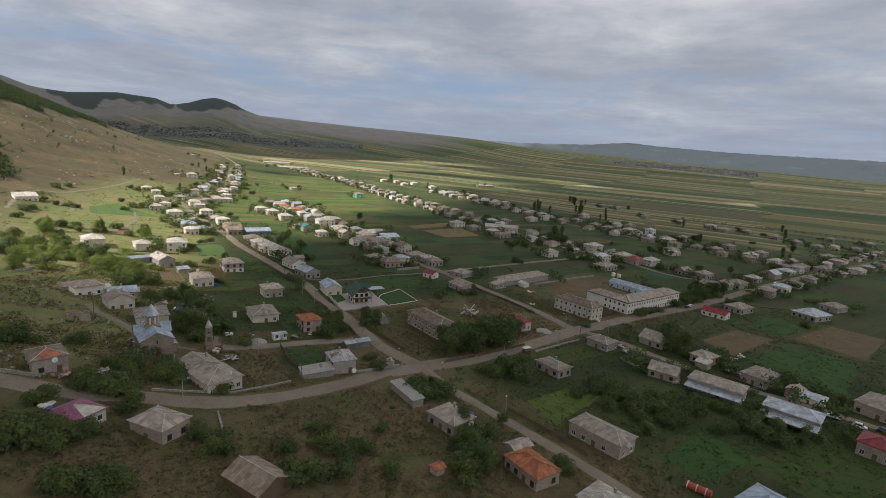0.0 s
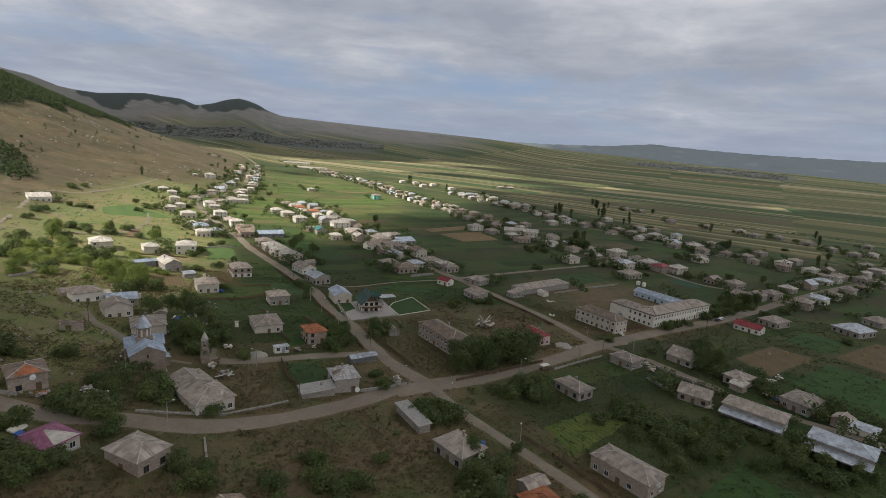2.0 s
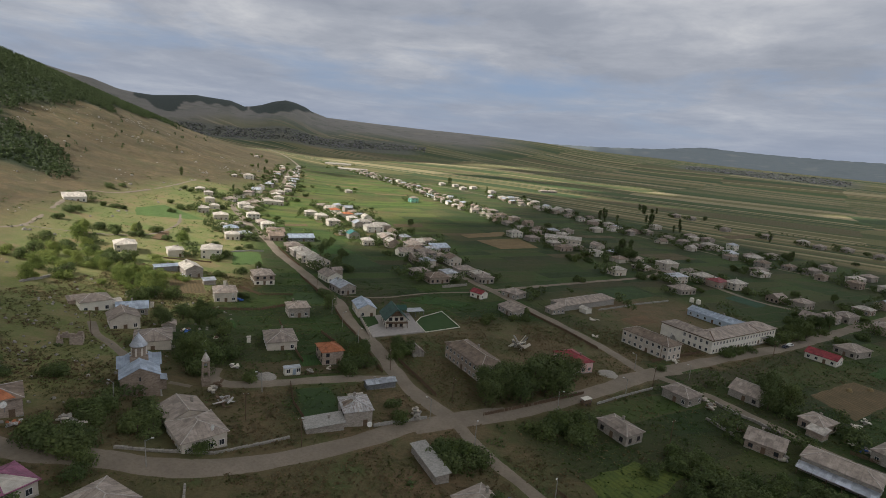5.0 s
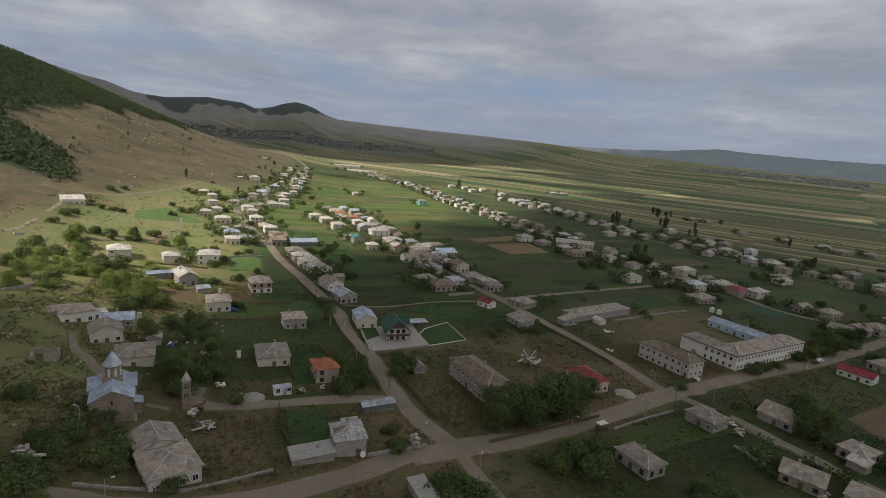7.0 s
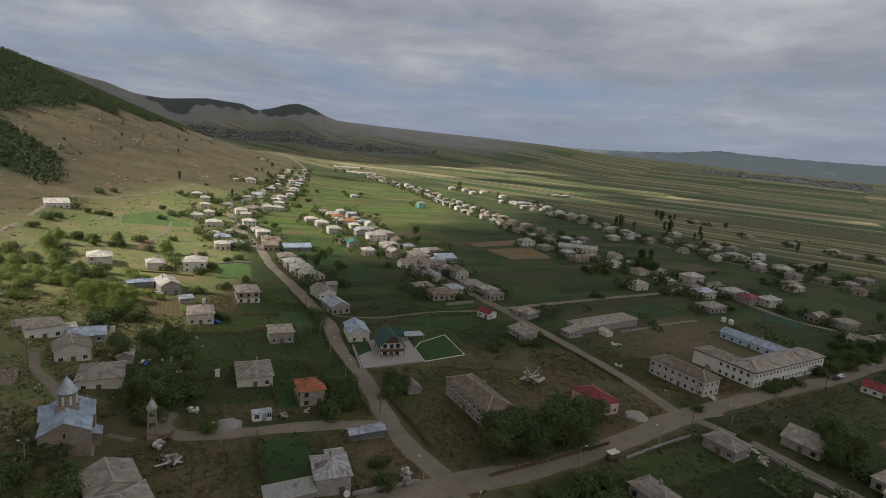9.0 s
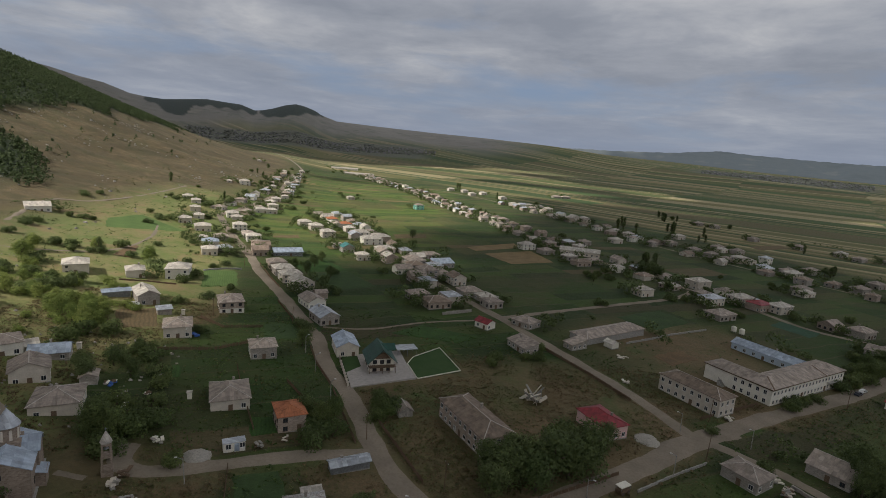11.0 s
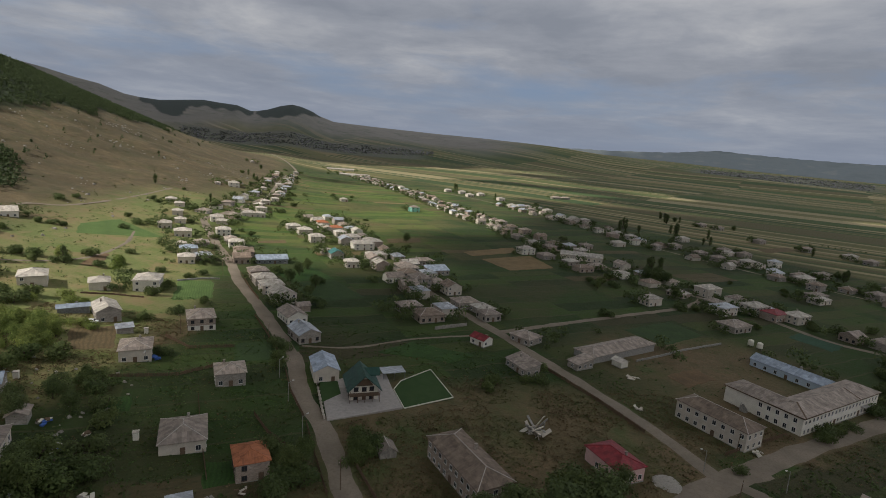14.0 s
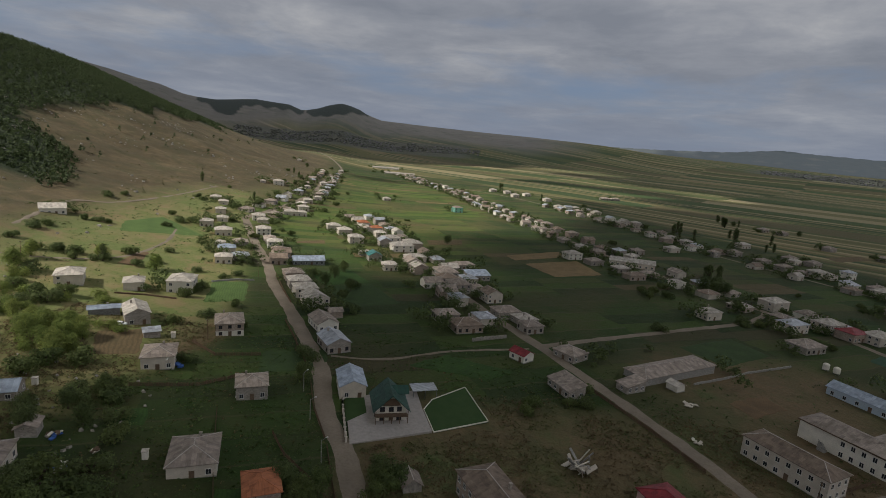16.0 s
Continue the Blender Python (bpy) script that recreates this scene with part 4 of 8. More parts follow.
house(-210.6, 419.5, 6.0, 6.0, 35, 3.0, "hip", light_sheet, pale_wall)
house(-148.7, 420.5, 19.0, 9.0, 35, 3.0, "gable_x", blue_sheet, steel)
house(-60.3, 423.8, 10.0, 10.0, 35, 5.0, "hip", brown_sheet, tuff)
house(-175.2, 431.2, 9.0, 8.0, 35, 3.6, "hip", brown_sheet, tuff)
house(-64.1, 436.3, 12.0, 14.0, 35, 5.4, "hip", slate_sheet, grey_wall)
house(88.2, 436.5, 11.0, 9.0, 35, 4.6, "hip", light_sheet, pale_wall)
house(130.7, 436.7, 13.0, 10.0, 35, 5.0, "hip", metal_sheet, pale_wall)
house(-101.0, 437.7, 9.0, 9.0, 35, 4.0, "hip", light_sheet, pale_wall)
house(172.4, 438.5, 13.0, 10.0, 35, 5.0, "hip", light_sheet, pale_wall)
house(160.3, 438.5, 12.0, 10.0, 35, 4.6, "hip", red_sheet, tuff)
house(-45.4, 444.5, 15.0, 8.0, 35, 3.4, "flat", blue_sheet, grey_wall)
house(-186.0, 444.6, 10.0, 10.0, 35, 5.0, "hip", light_sheet, white_wall)
house(152.7, 448.0, 13.0, 11.0, 35, 5.4, "hip", light_sheet, pale_wall)
house(-229.1, 449.2, 11.0, 10.0, 35, 4.5, "hip", light_sheet, pale_wall)
house(-118.8, 457.0, 9.0, 9.0, 35, 4.0, "gable_y", teal_sheet, grey_wall)
house(-251.1, 460.3, 9.0, 9.0, 35, 4.5, "hip", light_sheet, pale_wall)
house(-129.5, 466.5, 7.0, 6.0, 35, 3.0, "hip", light_sheet, grey_wall)
house(-60.0, 468.3, 16.0, 8.0, 35, 3.4, "hip", slate_sheet, grey_wall)
house(-94.0, 471.5, 14.0, 9.0, 35, 3.6, "hip", light_sheet, pale_wall)
house(339.9, 473.1, 12.0, 10.0, 35, 4.2, "hip", slate_sheet, grey_wall)
house(322.3, 475.7, 12.0, 10.0, 35, 4.2, "hip", slate_sheet, grey_wall)
house(-214.5, 476.5, 10.0, 10.0, 35, 5.0, "hip", light_sheet, white_wall)
house(374.0, 476.9, 13.0, 10.0, 35, 4.6, "hip", light_sheet, pale_wall)
house(136.1, 481.8, 14.0, 11.0, 35, 6.0, "hip", light_sheet, pale_wall)
house(-256.1, 486.0, 8.0, 8.0, 35, 3.6, "hip", light_sheet, pale_wall)
house(310.0, 493.4, 13.0, 10.0, 35, 4.6, "hip", light_sheet, pale_wall)
house(-112.4, 498.5, 16.0, 11.0, 35, 5.0, "hip", light_sheet, white_wall)
house(216.8, 501.8, 14.0, 9.0, 35, 3.4, "hip", light_sheet, pale_wall)
house(-151.6, 504.1, 11.0, 10.0, 35, 5.0, "hip", light_sheet, pale_wall)
house(-274.1, 509.1, 8.0, 8.0, 35, 4.5, "hip", light_sheet, pale_wall)
house(220.0, 512.6, 12.0, 10.0, 35, 4.2, "hip", slate_sheet, grey_wall)
house(56.2, 512.7, 14.0, 9.0, 35, 3.6, "hip", brown_sheet, tuff)
house(-244.9, 518.4, 10.0, 10.0, 35, 5.0, "hip", light_sheet, white_wall)
house(-128.6, 520.2, 14.0, 10.0, 35, 5.0, "hip", light_sheet, white_wall)
house(301.0, 520.4, 13.0, 10.0, 35, 4.6, "hip", light_sheet, pale_wall)
house(-171.8, 528.4, 11.0, 10.0, 35, 4.6, "hip", light_sheet, pale_wall)
house(48.4, 531.7, 11.0, 9.0, 35, 3.6, "hip", light_sheet, grey_wall)
house(321.9, 538.7, 12.0, 10.0, 35, 4.2, "hip", slate_sheet, grey_wall)
house(-186.8, 539.6, 11.0, 9.0, 35, 4.6, "hip", light_sheet, pale_wall)
house(-145.0, 540.7, 9.0, 9.0, 35, 4.0, "hip", light_sheet, pale_wall)
house(277.4, 542.3, 12.0, 10.0, 35, 4.2, "hip", slate_sheet, grey_wall)
house(-295.5, 543.1, 8.0, 8.0, 35, 3.6, "hip", light_sheet, pale_wall)
house(29.5, 545.2, 12.0, 10.0, 35, 3.6, "hip", slate_sheet, grey_wall)
house(397.2, 549.2, 12.0, 10.0, 35, 4.2, "hip", slate_sheet, grey_wall)
house(-310.7, 553.4, 9.0, 8.0, 35, 3.6, "hip", light_sheet, pale_wall)
house(12.9, 556.4, 13.0, 10.0, 35, 5.0, "hip", light_sheet, white_wall)
house(-154.7, 557.7, 10.0, 9.0, 35, 4.6, "hip", orange_tile, pale_wall)
house(59.6, 560.0, 34.0, 10.0, -5, 4.0, "gable_x", light_sheet, pale_wall, panes=4)
house(443.0, 565.9, 12.0, 10.0, 35, 4.2, "hip", slate_sheet, grey_wall)
house(-243.9, 569.2, 12.0, 10.0, 35, 4.0, "hip", light_sheet, pale_wall)
house(305.7, 571.1, 12.0, 10.0, 35, 4.2, "hip", slate_sheet, grey_wall)
house(241.1, 574.7, 14.0, 11.0, 35, 5.4, "hip", light_sheet, pale_wall)
house(-235.9, 575.5, 9.0, 9.0, 35, 4.0, "hip", light_sheet, pale_wall)
house(-174.8, 576.7, 10.0, 9.0, 35, 4.4, "hip", orange_tile, pale_wall)
house(246.8, 593.5, 12.0, 10.0, 35, 4.2, "hip", slate_sheet, grey_wall)
house(228.5, 596.3, 13.0, 9.0, 35, 3.2, "flat", metal_sheet, white_wall)
house(487.5, 601.0, 12.0, 10.0, 35, 4.2, "hip", slate_sheet, grey_wall)
house(-248.3, 603.1, 10.0, 9.0, 35, 4.4, "hip", light_sheet, pale_wall)
house(273.3, 610.0, 12.0, 10.0, 35, 4.2, "hip", slate_sheet, grey_wall)
house(436.0, 623.5, 12.0, 10.0, 35, 4.2, "hip", slate_sheet, grey_wall)
house(69.9, 623.6, 11.0, 9.0, 35, 3.6, "hip", slate_sheet, grey_wall)
house(216.2, 625.6, 12.0, 10.0, 35, 6.0, "hip", light_sheet, pale_wall)
house(225.8, 625.9, 10.0, 9.0, 35, 4.0, "hip", light_sheet, pale_wall)
house(483.3, 625.9, 12.0, 10.0, 35, 4.2, "hip", slate_sheet, grey_wall)
house(459.0, 629.4, 13.0, 10.0, 35, 4.6, "hip", light_sheet, pale_wall)
house(195.9, 640.6, 12.0, 10.0, 35, 4.2, "hip", slate_sheet, grey_wall)
house(247.8, 643.7, 9.0, 9.0, 35, 6.0, "hip", metal_sheet, white_wall)
house(-267.7, 650.5, 9.0, 9.0, 35, 4.0, "hip", light_sheet, pale_wall)
house(428.8, 651.9, 12.0, 10.0, 35, 4.2, "hip", slate_sheet, grey_wall)
house(184.8, 659.7, 12.0, 10.0, 35, 4.2, "hip", slate_sheet, grey_wall)
house(106.2, 662.0, 12.0, 10.0, 35, 4.4, "hip", light_sheet, pale_wall)
house(-270.8, 679.5, 8.0, 8.0, 35, 4.0, "hip", light_sheet, pale_wall)
house(544.9, 685.7, 12.0, 10.0, 35, 4.2, "hip", slate_sheet, grey_wall)
house(220.8, 686.7, 10.0, 9.0, 35, 4.0, "hip", light_sheet, pale_wall)
house(237.1, 687.5, 12.0, 10.0, 35, 4.2, "hip", slate_sheet, grey_wall)
house(424.2, 688.4, 12.0, 10.0, 35, 4.2, "hip", slate_sheet, grey_wall)
house(169.0, 691.9, 12.0, 10.0, 35, 4.2, "hip", slate_sheet, grey_wall)
house(-352.5, 699.6, 6.0, 6.0, 35, 3.0, "hip", light_sheet, pale_wall)
house(222.5, 702.0, 12.0, 10.0, 35, 4.2, "hip", slate_sheet, grey_wall)
house(508.6, 705.4, 12.0, 10.0, 35, 4.2, "hip", slate_sheet, grey_wall)
house(-339.6, 712.9, 12.0, 11.0, 35, 6.0, "hip", light_sheet, white_wall)
house(409.2, 724.4, 12.0, 10.0, 35, 4.2, "hip", slate_sheet, grey_wall)
house(130.1, 724.7, 12.0, 10.0, 35, 4.4, "hip", light_sheet, pale_wall)
house(379.1, 726.0, 12.0, 10.0, 35, 4.2, "hip", slate_sheet, grey_wall)
house(-288.8, 730.4, 10.0, 9.0, 35, 4.5, "hip", light_sheet, pale_wall)
house(117.9, 740.3, 12.0, 10.0, 35, 4.4, "hip", light_sheet, pale_wall)
house(-316.1, 740.7, 8.0, 7.0, 35, 3.4, "hip", light_sheet, pale_wall)
house(374.9, 755.3, 13.0, 10.0, 35, 4.6, "hip", light_sheet, pale_wall)
house(195.7, 758.5, 13.0, 10.0, 35, 4.6, "hip", light_sheet, pale_wall)
house(-125.9, 762.4, 11.0, 10.0, 35, 6.0, "hip", slate_sheet, mint_wall)
house(-223.9, 781.6, 9.0, 8.0, 35, 3.4, "hip", light_sheet, pale_wall)
house(343.2, 783.6, 12.0, 10.0, 35, 4.2, "hip", slate_sheet, grey_wall)
house(-321.0, 797.9, 9.0, 9.0, 35, 4.0, "hip", light_sheet, pale_wall)
house(67.8, 818.0, 12.0, 10.0, 35, 4.4, "hip", light_sheet, pale_wall)
house(305.6, 821.2, 12.0, 10.0, 35, 4.2, "hip", slate_sheet, grey_wall)
house(51.2, 831.3, 12.0, 10.0, 35, 4.4, "hip", light_sheet, pale_wall)
house(91.5, 840.2, 12.0, 10.0, 35, 4.4, "hip", light_sheet, pale_wall)
house(-359.9, 906.0, 9.0, 9.0, 35, 4.0, "hip", light_sheet, pale_wall)
house(45.7, 917.8, 12.0, 10.0, 35, 4.4, "hip", light_sheet, pale_wall)
house(-7.7, 935.9, 12.0, 10.0, 35, 4.4, "hip", light_sheet, pale_wall)
house(33.0, 936.2, 12.0, 10.0, 35, 4.4, "hip", light_sheet, pale_wall)
house(296.5, 940.1, 12.0, 10.0, 35, 4.2, "hip", slate_sheet, grey_wall)
house(16.1, 941.0, 12.0, 10.0, 35, 4.4, "hip", light_sheet, pale_wall)
house(279.1, 961.9, 12.0, 10.0, 35, 4.2, "hip", slate_sheet, grey_wall)
house(-425.5, 1009.3, 8.0, 8.0, 35, 3.6, "hip", light_sheet, pale_wall)
house(-29.5, 1041.5, 12.0, 10.0, 35, 4.4, "hip", light_sheet, pale_wall)
house(-85.9, 1062.8, 12.0, 10.0, 35, 4.4, "hip", light_sheet, pale_wall)
house(-430.5, 1101.6, 9.0, 9.0, 35, 4.0, "hip", light_sheet, pale_wall)
house(-69.4, 1104.5, 12.0, 10.0, 35, 4.4, "hip", light_sheet, pale_wall)
house(-105.9, 1114.6, 12.0, 10.0, 35, 4.4, "hip", light_sheet, pale_wall)
house(-529.5, 1118.3, 8.0, 8.0, 35, 3.6, "hip", light_sheet, pale_wall)
house(-134.1, 1125.4, 12.0, 10.0, 35, 4.4, "hip", light_sheet, pale_wall)
house(75.7, 1228.3, 20.0, 10.0, 35, 3.6, "hip", slate_sheet, grey_wall)
house(94.6, 1242.9, 20.0, 10.0, 35, 3.6, "hip", slate_sheet, grey_wall)
house(-378.7, 1309.3, 70.0, 10.0, 20, 3.5, "gable_x", light_sheet, pale_wall, panes=8, name="long_building")
house(-470.8, 1476.9, 70.0, 10.0, 20, 3.5, "gable_x", light_sheet, white_wall, panes=8, name="long_building")

# ---- the church, its bell tower, the school and other single buildings ----


def arch(mesh, w, h, y0, y1, x=0.0, z=0.0, steps=6):
    """A solid door or window leaf with a round head."""
    ring = [(x - w / 2, z), (x + w / 2, z)] + [(x + w / 2 * math.cos(math.pi * k / steps), z + h - w / 2 + w / 2 * math.sin(math.pi * k / steps)) for k in range(steps + 1)]
    mesh.face([(u, y0, v) for u, v in ring])
    for (u0, v0), (u1, v1) in zip(ring, ring[1:] + ring[:1]):
        mesh.face([(u0, y0, v0), (u0, y1, v0), (u1, y1, v1), (u1, y0, v1)][::-1])


def gable_body(w, d, eave, top, x=0.0, y=0.0, z=-0.8):
    m = Mesh()
    m.box(x - w / 2, y - d / 2, z, x + w / 2, y + d / 2, eave)
    for s in (-1, 1):
        p = [(x - w / 2, y + s * d / 2, eave), (x + w / 2, y + s * d / 2, eave), (x, y + s * d / 2, top)]
        m.face(p if s < 0 else p[::-1])
    return m


def gable_roof(w, d, eave, top, along_x=False, over=0.3, t=0.16):
    m = Mesh()
    a, b = (w / 2 + over, d / 2 + over)
    k = (top - eave) / (w / 2)
    for s in (-1, 1):
        p = [(s * a, -b, eave - over * k), (s * a, b, eave - over * k), (0, b, top), (0, -b, top)]
        if s < 0:
            p = p[::-1]
        if along_x:
            p = [(y, -x, z) for x, y, z in p]
        up = [(x, y, z + t) for x, y, z in p]
        m.face(up, [(0, 0), (2 * b, 0), (2 * b, a), (0, a)])
        m.face(p[::-1])
        for i in range(4):
            j = (i + 1) % 4
            m.face([p[i], p[j], up[j], up[i]])
    return m


def church(x, y, turn):
    z = lowest(x, y, 9, 14, turn)
    ob = thing("church", x, y, turn, "brown tuff church with blue-grey roofs and a cone-topped drum", "church", z=z)
    part("nave_wall", gable_body(9.6, 14.6, 6.5, 9.0), church_stone, ob)
    part("nave_roof", gable_roof(9.6, 14.6, 6.5, 9.0), blue_sheet, ob, "blue-grey metal roof")
    arm = Mesh()
    body = gable_body(5.2, 10.6, 7.0, 9.2)
    arm.v, arm.f, arm.uv = [(b, -a + 2.0, c) for a, b, c in body.v], body.f, body.uv
    part("transept_wall", arm, church_stone, ob)
    cross = gable_roof(5.2, 10.6, 7.0, 9.25, True)
    cross.v = [(a, b + 2.0, c) for a, b, c in cross.v]
    part("transept_roof", cross, blue_sheet, ob, "blue-grey metal roof")
    drum = Mesh()
    drum.box(-2.3, -0.3, 7.5, 2.3, 4.3, 9.1)
    drum.tube([(0, 2.0, 8.8, 1.95), (0, 2.0, 12.0, 1.95), (0, 2.0, 12.05, 2.1), (0, 2.0, 12.3, 2.1)], 16)
    part("drum", drum, church_stone, ob)
    for k in range(8):
        slot = Mesh()
        arch(slot, 0.52, 2.3, -2.02, -1.8)
        part("drum_window", slot, pale_wall, ob, "pale blind arch", pose(0, 2.0, 9.4, 0, 0, 22.5 + 45 * k))
    cone = Mesh()
    cone.tube([(0, 2.0, 12.2, 2.3), (0, 2.0, 12.3, 2.3), (0, 2.0, 15.9, 0.06)], 20)
    part("cone_roof", cone, metal_sheet, ob, "grey metal cone")
    rood = Mesh()
    rood.box(-0.05, 1.95, 15.6, 0.05, 2.05, 16.7)
    rood.box(-0.3, 1.95, 16.2, 0.3, 2.05, 16.3)
    part("cross", rood, steel, ob)
    frame_mesh = Mesh()
    arch(frame_mesh, 2.0, 3.0, -7.52, -7.2)
    part("portal", frame_mesh, tuff, ob)
    leaf = Mesh()
    arch(leaf, 1.3, 2.5, -7.58, -7.3)
    part("door", leaf, wood_brown, ob)
    slit = Mesh()
    arch(slit, 0.4, 1.1, -7.36, -7.2, 0, 5.2)
    part("window", slit, glass, ob)
    steps = Mesh()
    for k in range(3):
        steps.box(-1.6 - 0.3 * k, -7.9 - 0.35 * k, -0.8, 1.6 + 0.3 * k, -7.3, 0.1 - 0.17 * k)
    part("step", steps, concrete, ob)
    porch = Mesh()
    porch.box(4.8, -3.2, -0.8, 6.6, 0.6, 3.0)
    part("side_porch", porch, church_stone, ob)
    cap = Mesh()
    cap.face([(4.75, -3.4, 3.5), (6.9, -3.4, 2.9), (6.9, 0.8, 2.9), (4.75, 0.8, 3.5)], [(0, 0), (2, 0), (2, 4), (0, 4)])
    cap.face([(4.75, 0.8, 3.4), (6.9, 0.8, 2.8), (6.9, -3.4, 2.8), (4.75, -3.4, 3.4)])
    part("porch_roof", cap, blue_sheet, ob)
    base = Mesh()
    base.box(-5.3, -7.7, -0.9, 5.3, 7.7, 0.12)
    part("plinth", base, concrete, ob)
    for s in (-1, 1):
        for v in (-4.2, 4.6):
            m = Mesh()
            arch(m, 0.5, 1.6, -4.86, -4.7, 0, 1.6)
            part("window", m, glass, ob, m=pose(0, v, 0, 0, 0, 90 * s))
    return ob


church(-93.4, 167.6, 38)


def bell_tower(x, y, turn):
    ob = thing("bell_tower", x, y, turn, "slim brown tuff bell tower with two open arched storeys", "tower", z=float(land(x, y)) - 0.1)
    shaft = Mesh()
    shaft.box(-1.15, -1.15, -0.6, 1.15, 1.15, 1.7)
    shaft.box(-1.25, -1.25, 1.6, 1.25, 1.25, 1.85)
    part("base", shaft, church_stone, ob)
    for level, (z0, z1, half) in enumerate(((1.85, 4.9, 1.08), (5.2, 7.7, 0.98))):
        for sx in (-1, 1):
            for sy in (-1, 1):
                pier = Mesh()
                pier.box(-half if sx < 0 else half - 0.36, -half if sy < 0 else half - 0.36, z0, -half + 0.36 if sx < 0 else half, -half + 0.36 if sy < 0 else half, z1)
                part("pier", pier, church_stone, ob)
        ring = Mesh()
        ring.box(-half, -half, z1, half, half, z1 + 0.3)
        for s in (-1, 1):
            ring.box(-half + 0.4, s * (half - 0.12) - 0.1, z1 - 0.35, half - 0.4, s * (half - 0.12) + 0.1, z1)
            ring.box(s * (half - 0.12) - 0.1, -half + 0.4, z1 - 0.35, s * (half - 0.12) + 0.1, half - 0.4, z1)
        part("storey", ring, church_stone, ob)
    roof = Mesh()
    roof.tube([(0, 0, 8.0, 1.25), (0, 0, 8.12, 1.25), (0, 0, 9.3, 0.75), (0, 0, 10.6, 0.1)], 8)
    part("cap", roof, light_sheet, ob, "pale eight-sided cap")
    rood = Mesh()
    rood.box(-0.04, -0.04, 10.5, 0.04, 0.04, 11.5)
    rood.box(-0.28, -0.04, 11.05, 0.28, 0.04, 11.13)
    part("cross", rood, steel, ob)
    bell = Mesh()
    bell.tube([(0, 0, 6.4, 0.5), (0, 0, 6.6, 0.38), (0, 0, 7.1, 0.3), (0, 0, 7.2, 0.08), (0, 0, 7.75, 0.05)], 10)
    part("bell", bell, steel, ob)
    return ob


bell_tower(-79.3, 177.4, 38)


def school(x, y, turn, long_wing=54.0, short_wing=27.0, deep=11.0):
    """Two wings that meet at the corner (x, y): one along the road, one running back."""
    z = lowest(x, y, 1, 1, turn) - 0.3
    ob = thing("school", x, y, turn, "long white two-storey school with two wings and grey sheet roofs", "school", z=z)
    eave, rise = 6.7, 2.0
    for name, x0, y0, x1, y1 in (("long_wing", 0, 0, long_wing, deep), ("short_wing", 0.02, deep, deep, short_wing)):
        walls = Mesh()
        walls.box(x0, y0, -1.2, x1, y1, eave)
        part("wall", walls, white_wall, ob)
        base = Mesh()
        base.box(x0 - 0.08, y0 - 0.08, -1.2, x1 + 0.08, y1 + 0.08, 0.3)
        part("plinth", base, concrete, ob)
    for w, d, cx, cy in ((long_wing, deep, long_wing / 2, deep / 2), (deep, short_wing, deep / 2, short_wing / 2)):
        shell, lines = roof_mesh(w, d, eave, "hip", rise, 0.5)
        top = part("roof", shell, slate_sheet, ob, m=pose(cx, cy, 0.002 * w))
        trim = Mesh()
        a, b = w / 2 + 0.52, d / 2 + 0.52
        for p, q in (((-a, -b), (a, -b)), ((a, -b), (a, b)), ((a, b), (-a, b)), ((-a, b), (-a, -b))):
            trim.bar((*p, eave - 0.06), (*q, eave - 0.06), 0.12, 0.34)
        part("fascia", trim, wood_brown, top, "dark brown eaves board")
    for u in (0.25, 38.0):
        strip = Mesh()
        strip.bar((u, -0.55, eave + 0.26), (u if u > 1 else deep / 2, deep / 2, eave + rise + 0.26), 0.55, 0.14)
        part("fire_strip", strip, wood_brown, ob, "dark strip across the roof")
    for level in (0.95, 4.25):
        for k in range(21):
            if level < 1 and k in (8, 15):
                door(ob, pose(1.9 + k * 2.5, -0.06, 0.05))
                continue
            window(ob, pose(1.9 + k * 2.5, 0, level), 0.9, 1.25, white_frame)
        for k in range(5):
            window(ob, pose(0, 0, 0, 0, 0, -90) @ pose(-2.4 - k * 2.9, 0, level), 1.05, 1.4, white_frame)
        for k in range(3):
            window(ob, pose(long_wing, 0, 0, 0, 0, 90) @ pose(2.2 + k * 3.2, 0, level), 0.95, 1.35, dark_frame)
    slab = Mesh()
    slab.box(40.5, -1.4, 3.3, 47.5, 0.0, 3.5)
    part("door_canopy", slab, concrete, ob)
    stair = Mesh()
    for k in range(8):
        stair.box(-2.4, 17.0 + 0.32 * k, -1.0, -0.05, 17.32 + 0.32 * k, 0.2 + 0.33 * k)
    part("outside_stair", stair, concrete, ob)
    rail = Mesh()
    for k in range(5):
        rail.bar((-2.3, 17 + 0.6 * k, 0.3 + 0.6 * k), (-2.3, 17 + 0.6 * k, 1.5 + 0.6 * k), 0.08)
    rail.bar((-2.3, 17, 1.5), (-2.3, 19.6, 3.9), 0.08)
    part("handrail", rail, steel, ob)
    return ob


school(102.8, 283.2, 38.5)


def water_tank(x, y):
    ob = thing("water_tank", x, y, 20, "white cylindrical tank on a low steel stand", "tank", "white tanks")
    drum = Mesh()
    drum.tube([(0, 0, 0.8, 1.2), (0, 0, 0.85, 1.35), (0, 0, 3.1, 1.35), (0, 0, 3.5, 0.9), (0, 0, 3.6, 0.3)], 14)
    part("drum", drum, white_wall, ob)
    for k in range(4):
        leg = Mesh()
        leg.box(-0.08, 0.9, -0.3, 0.08, 1.1, 0.85)
        part("leg", leg, steel, ob, m=pose(0, 0, 0, 0, 0, 90 * k + 45))
    return ob


water_tank(123.5, 377.0)
water_tank(126.4, 373.8)


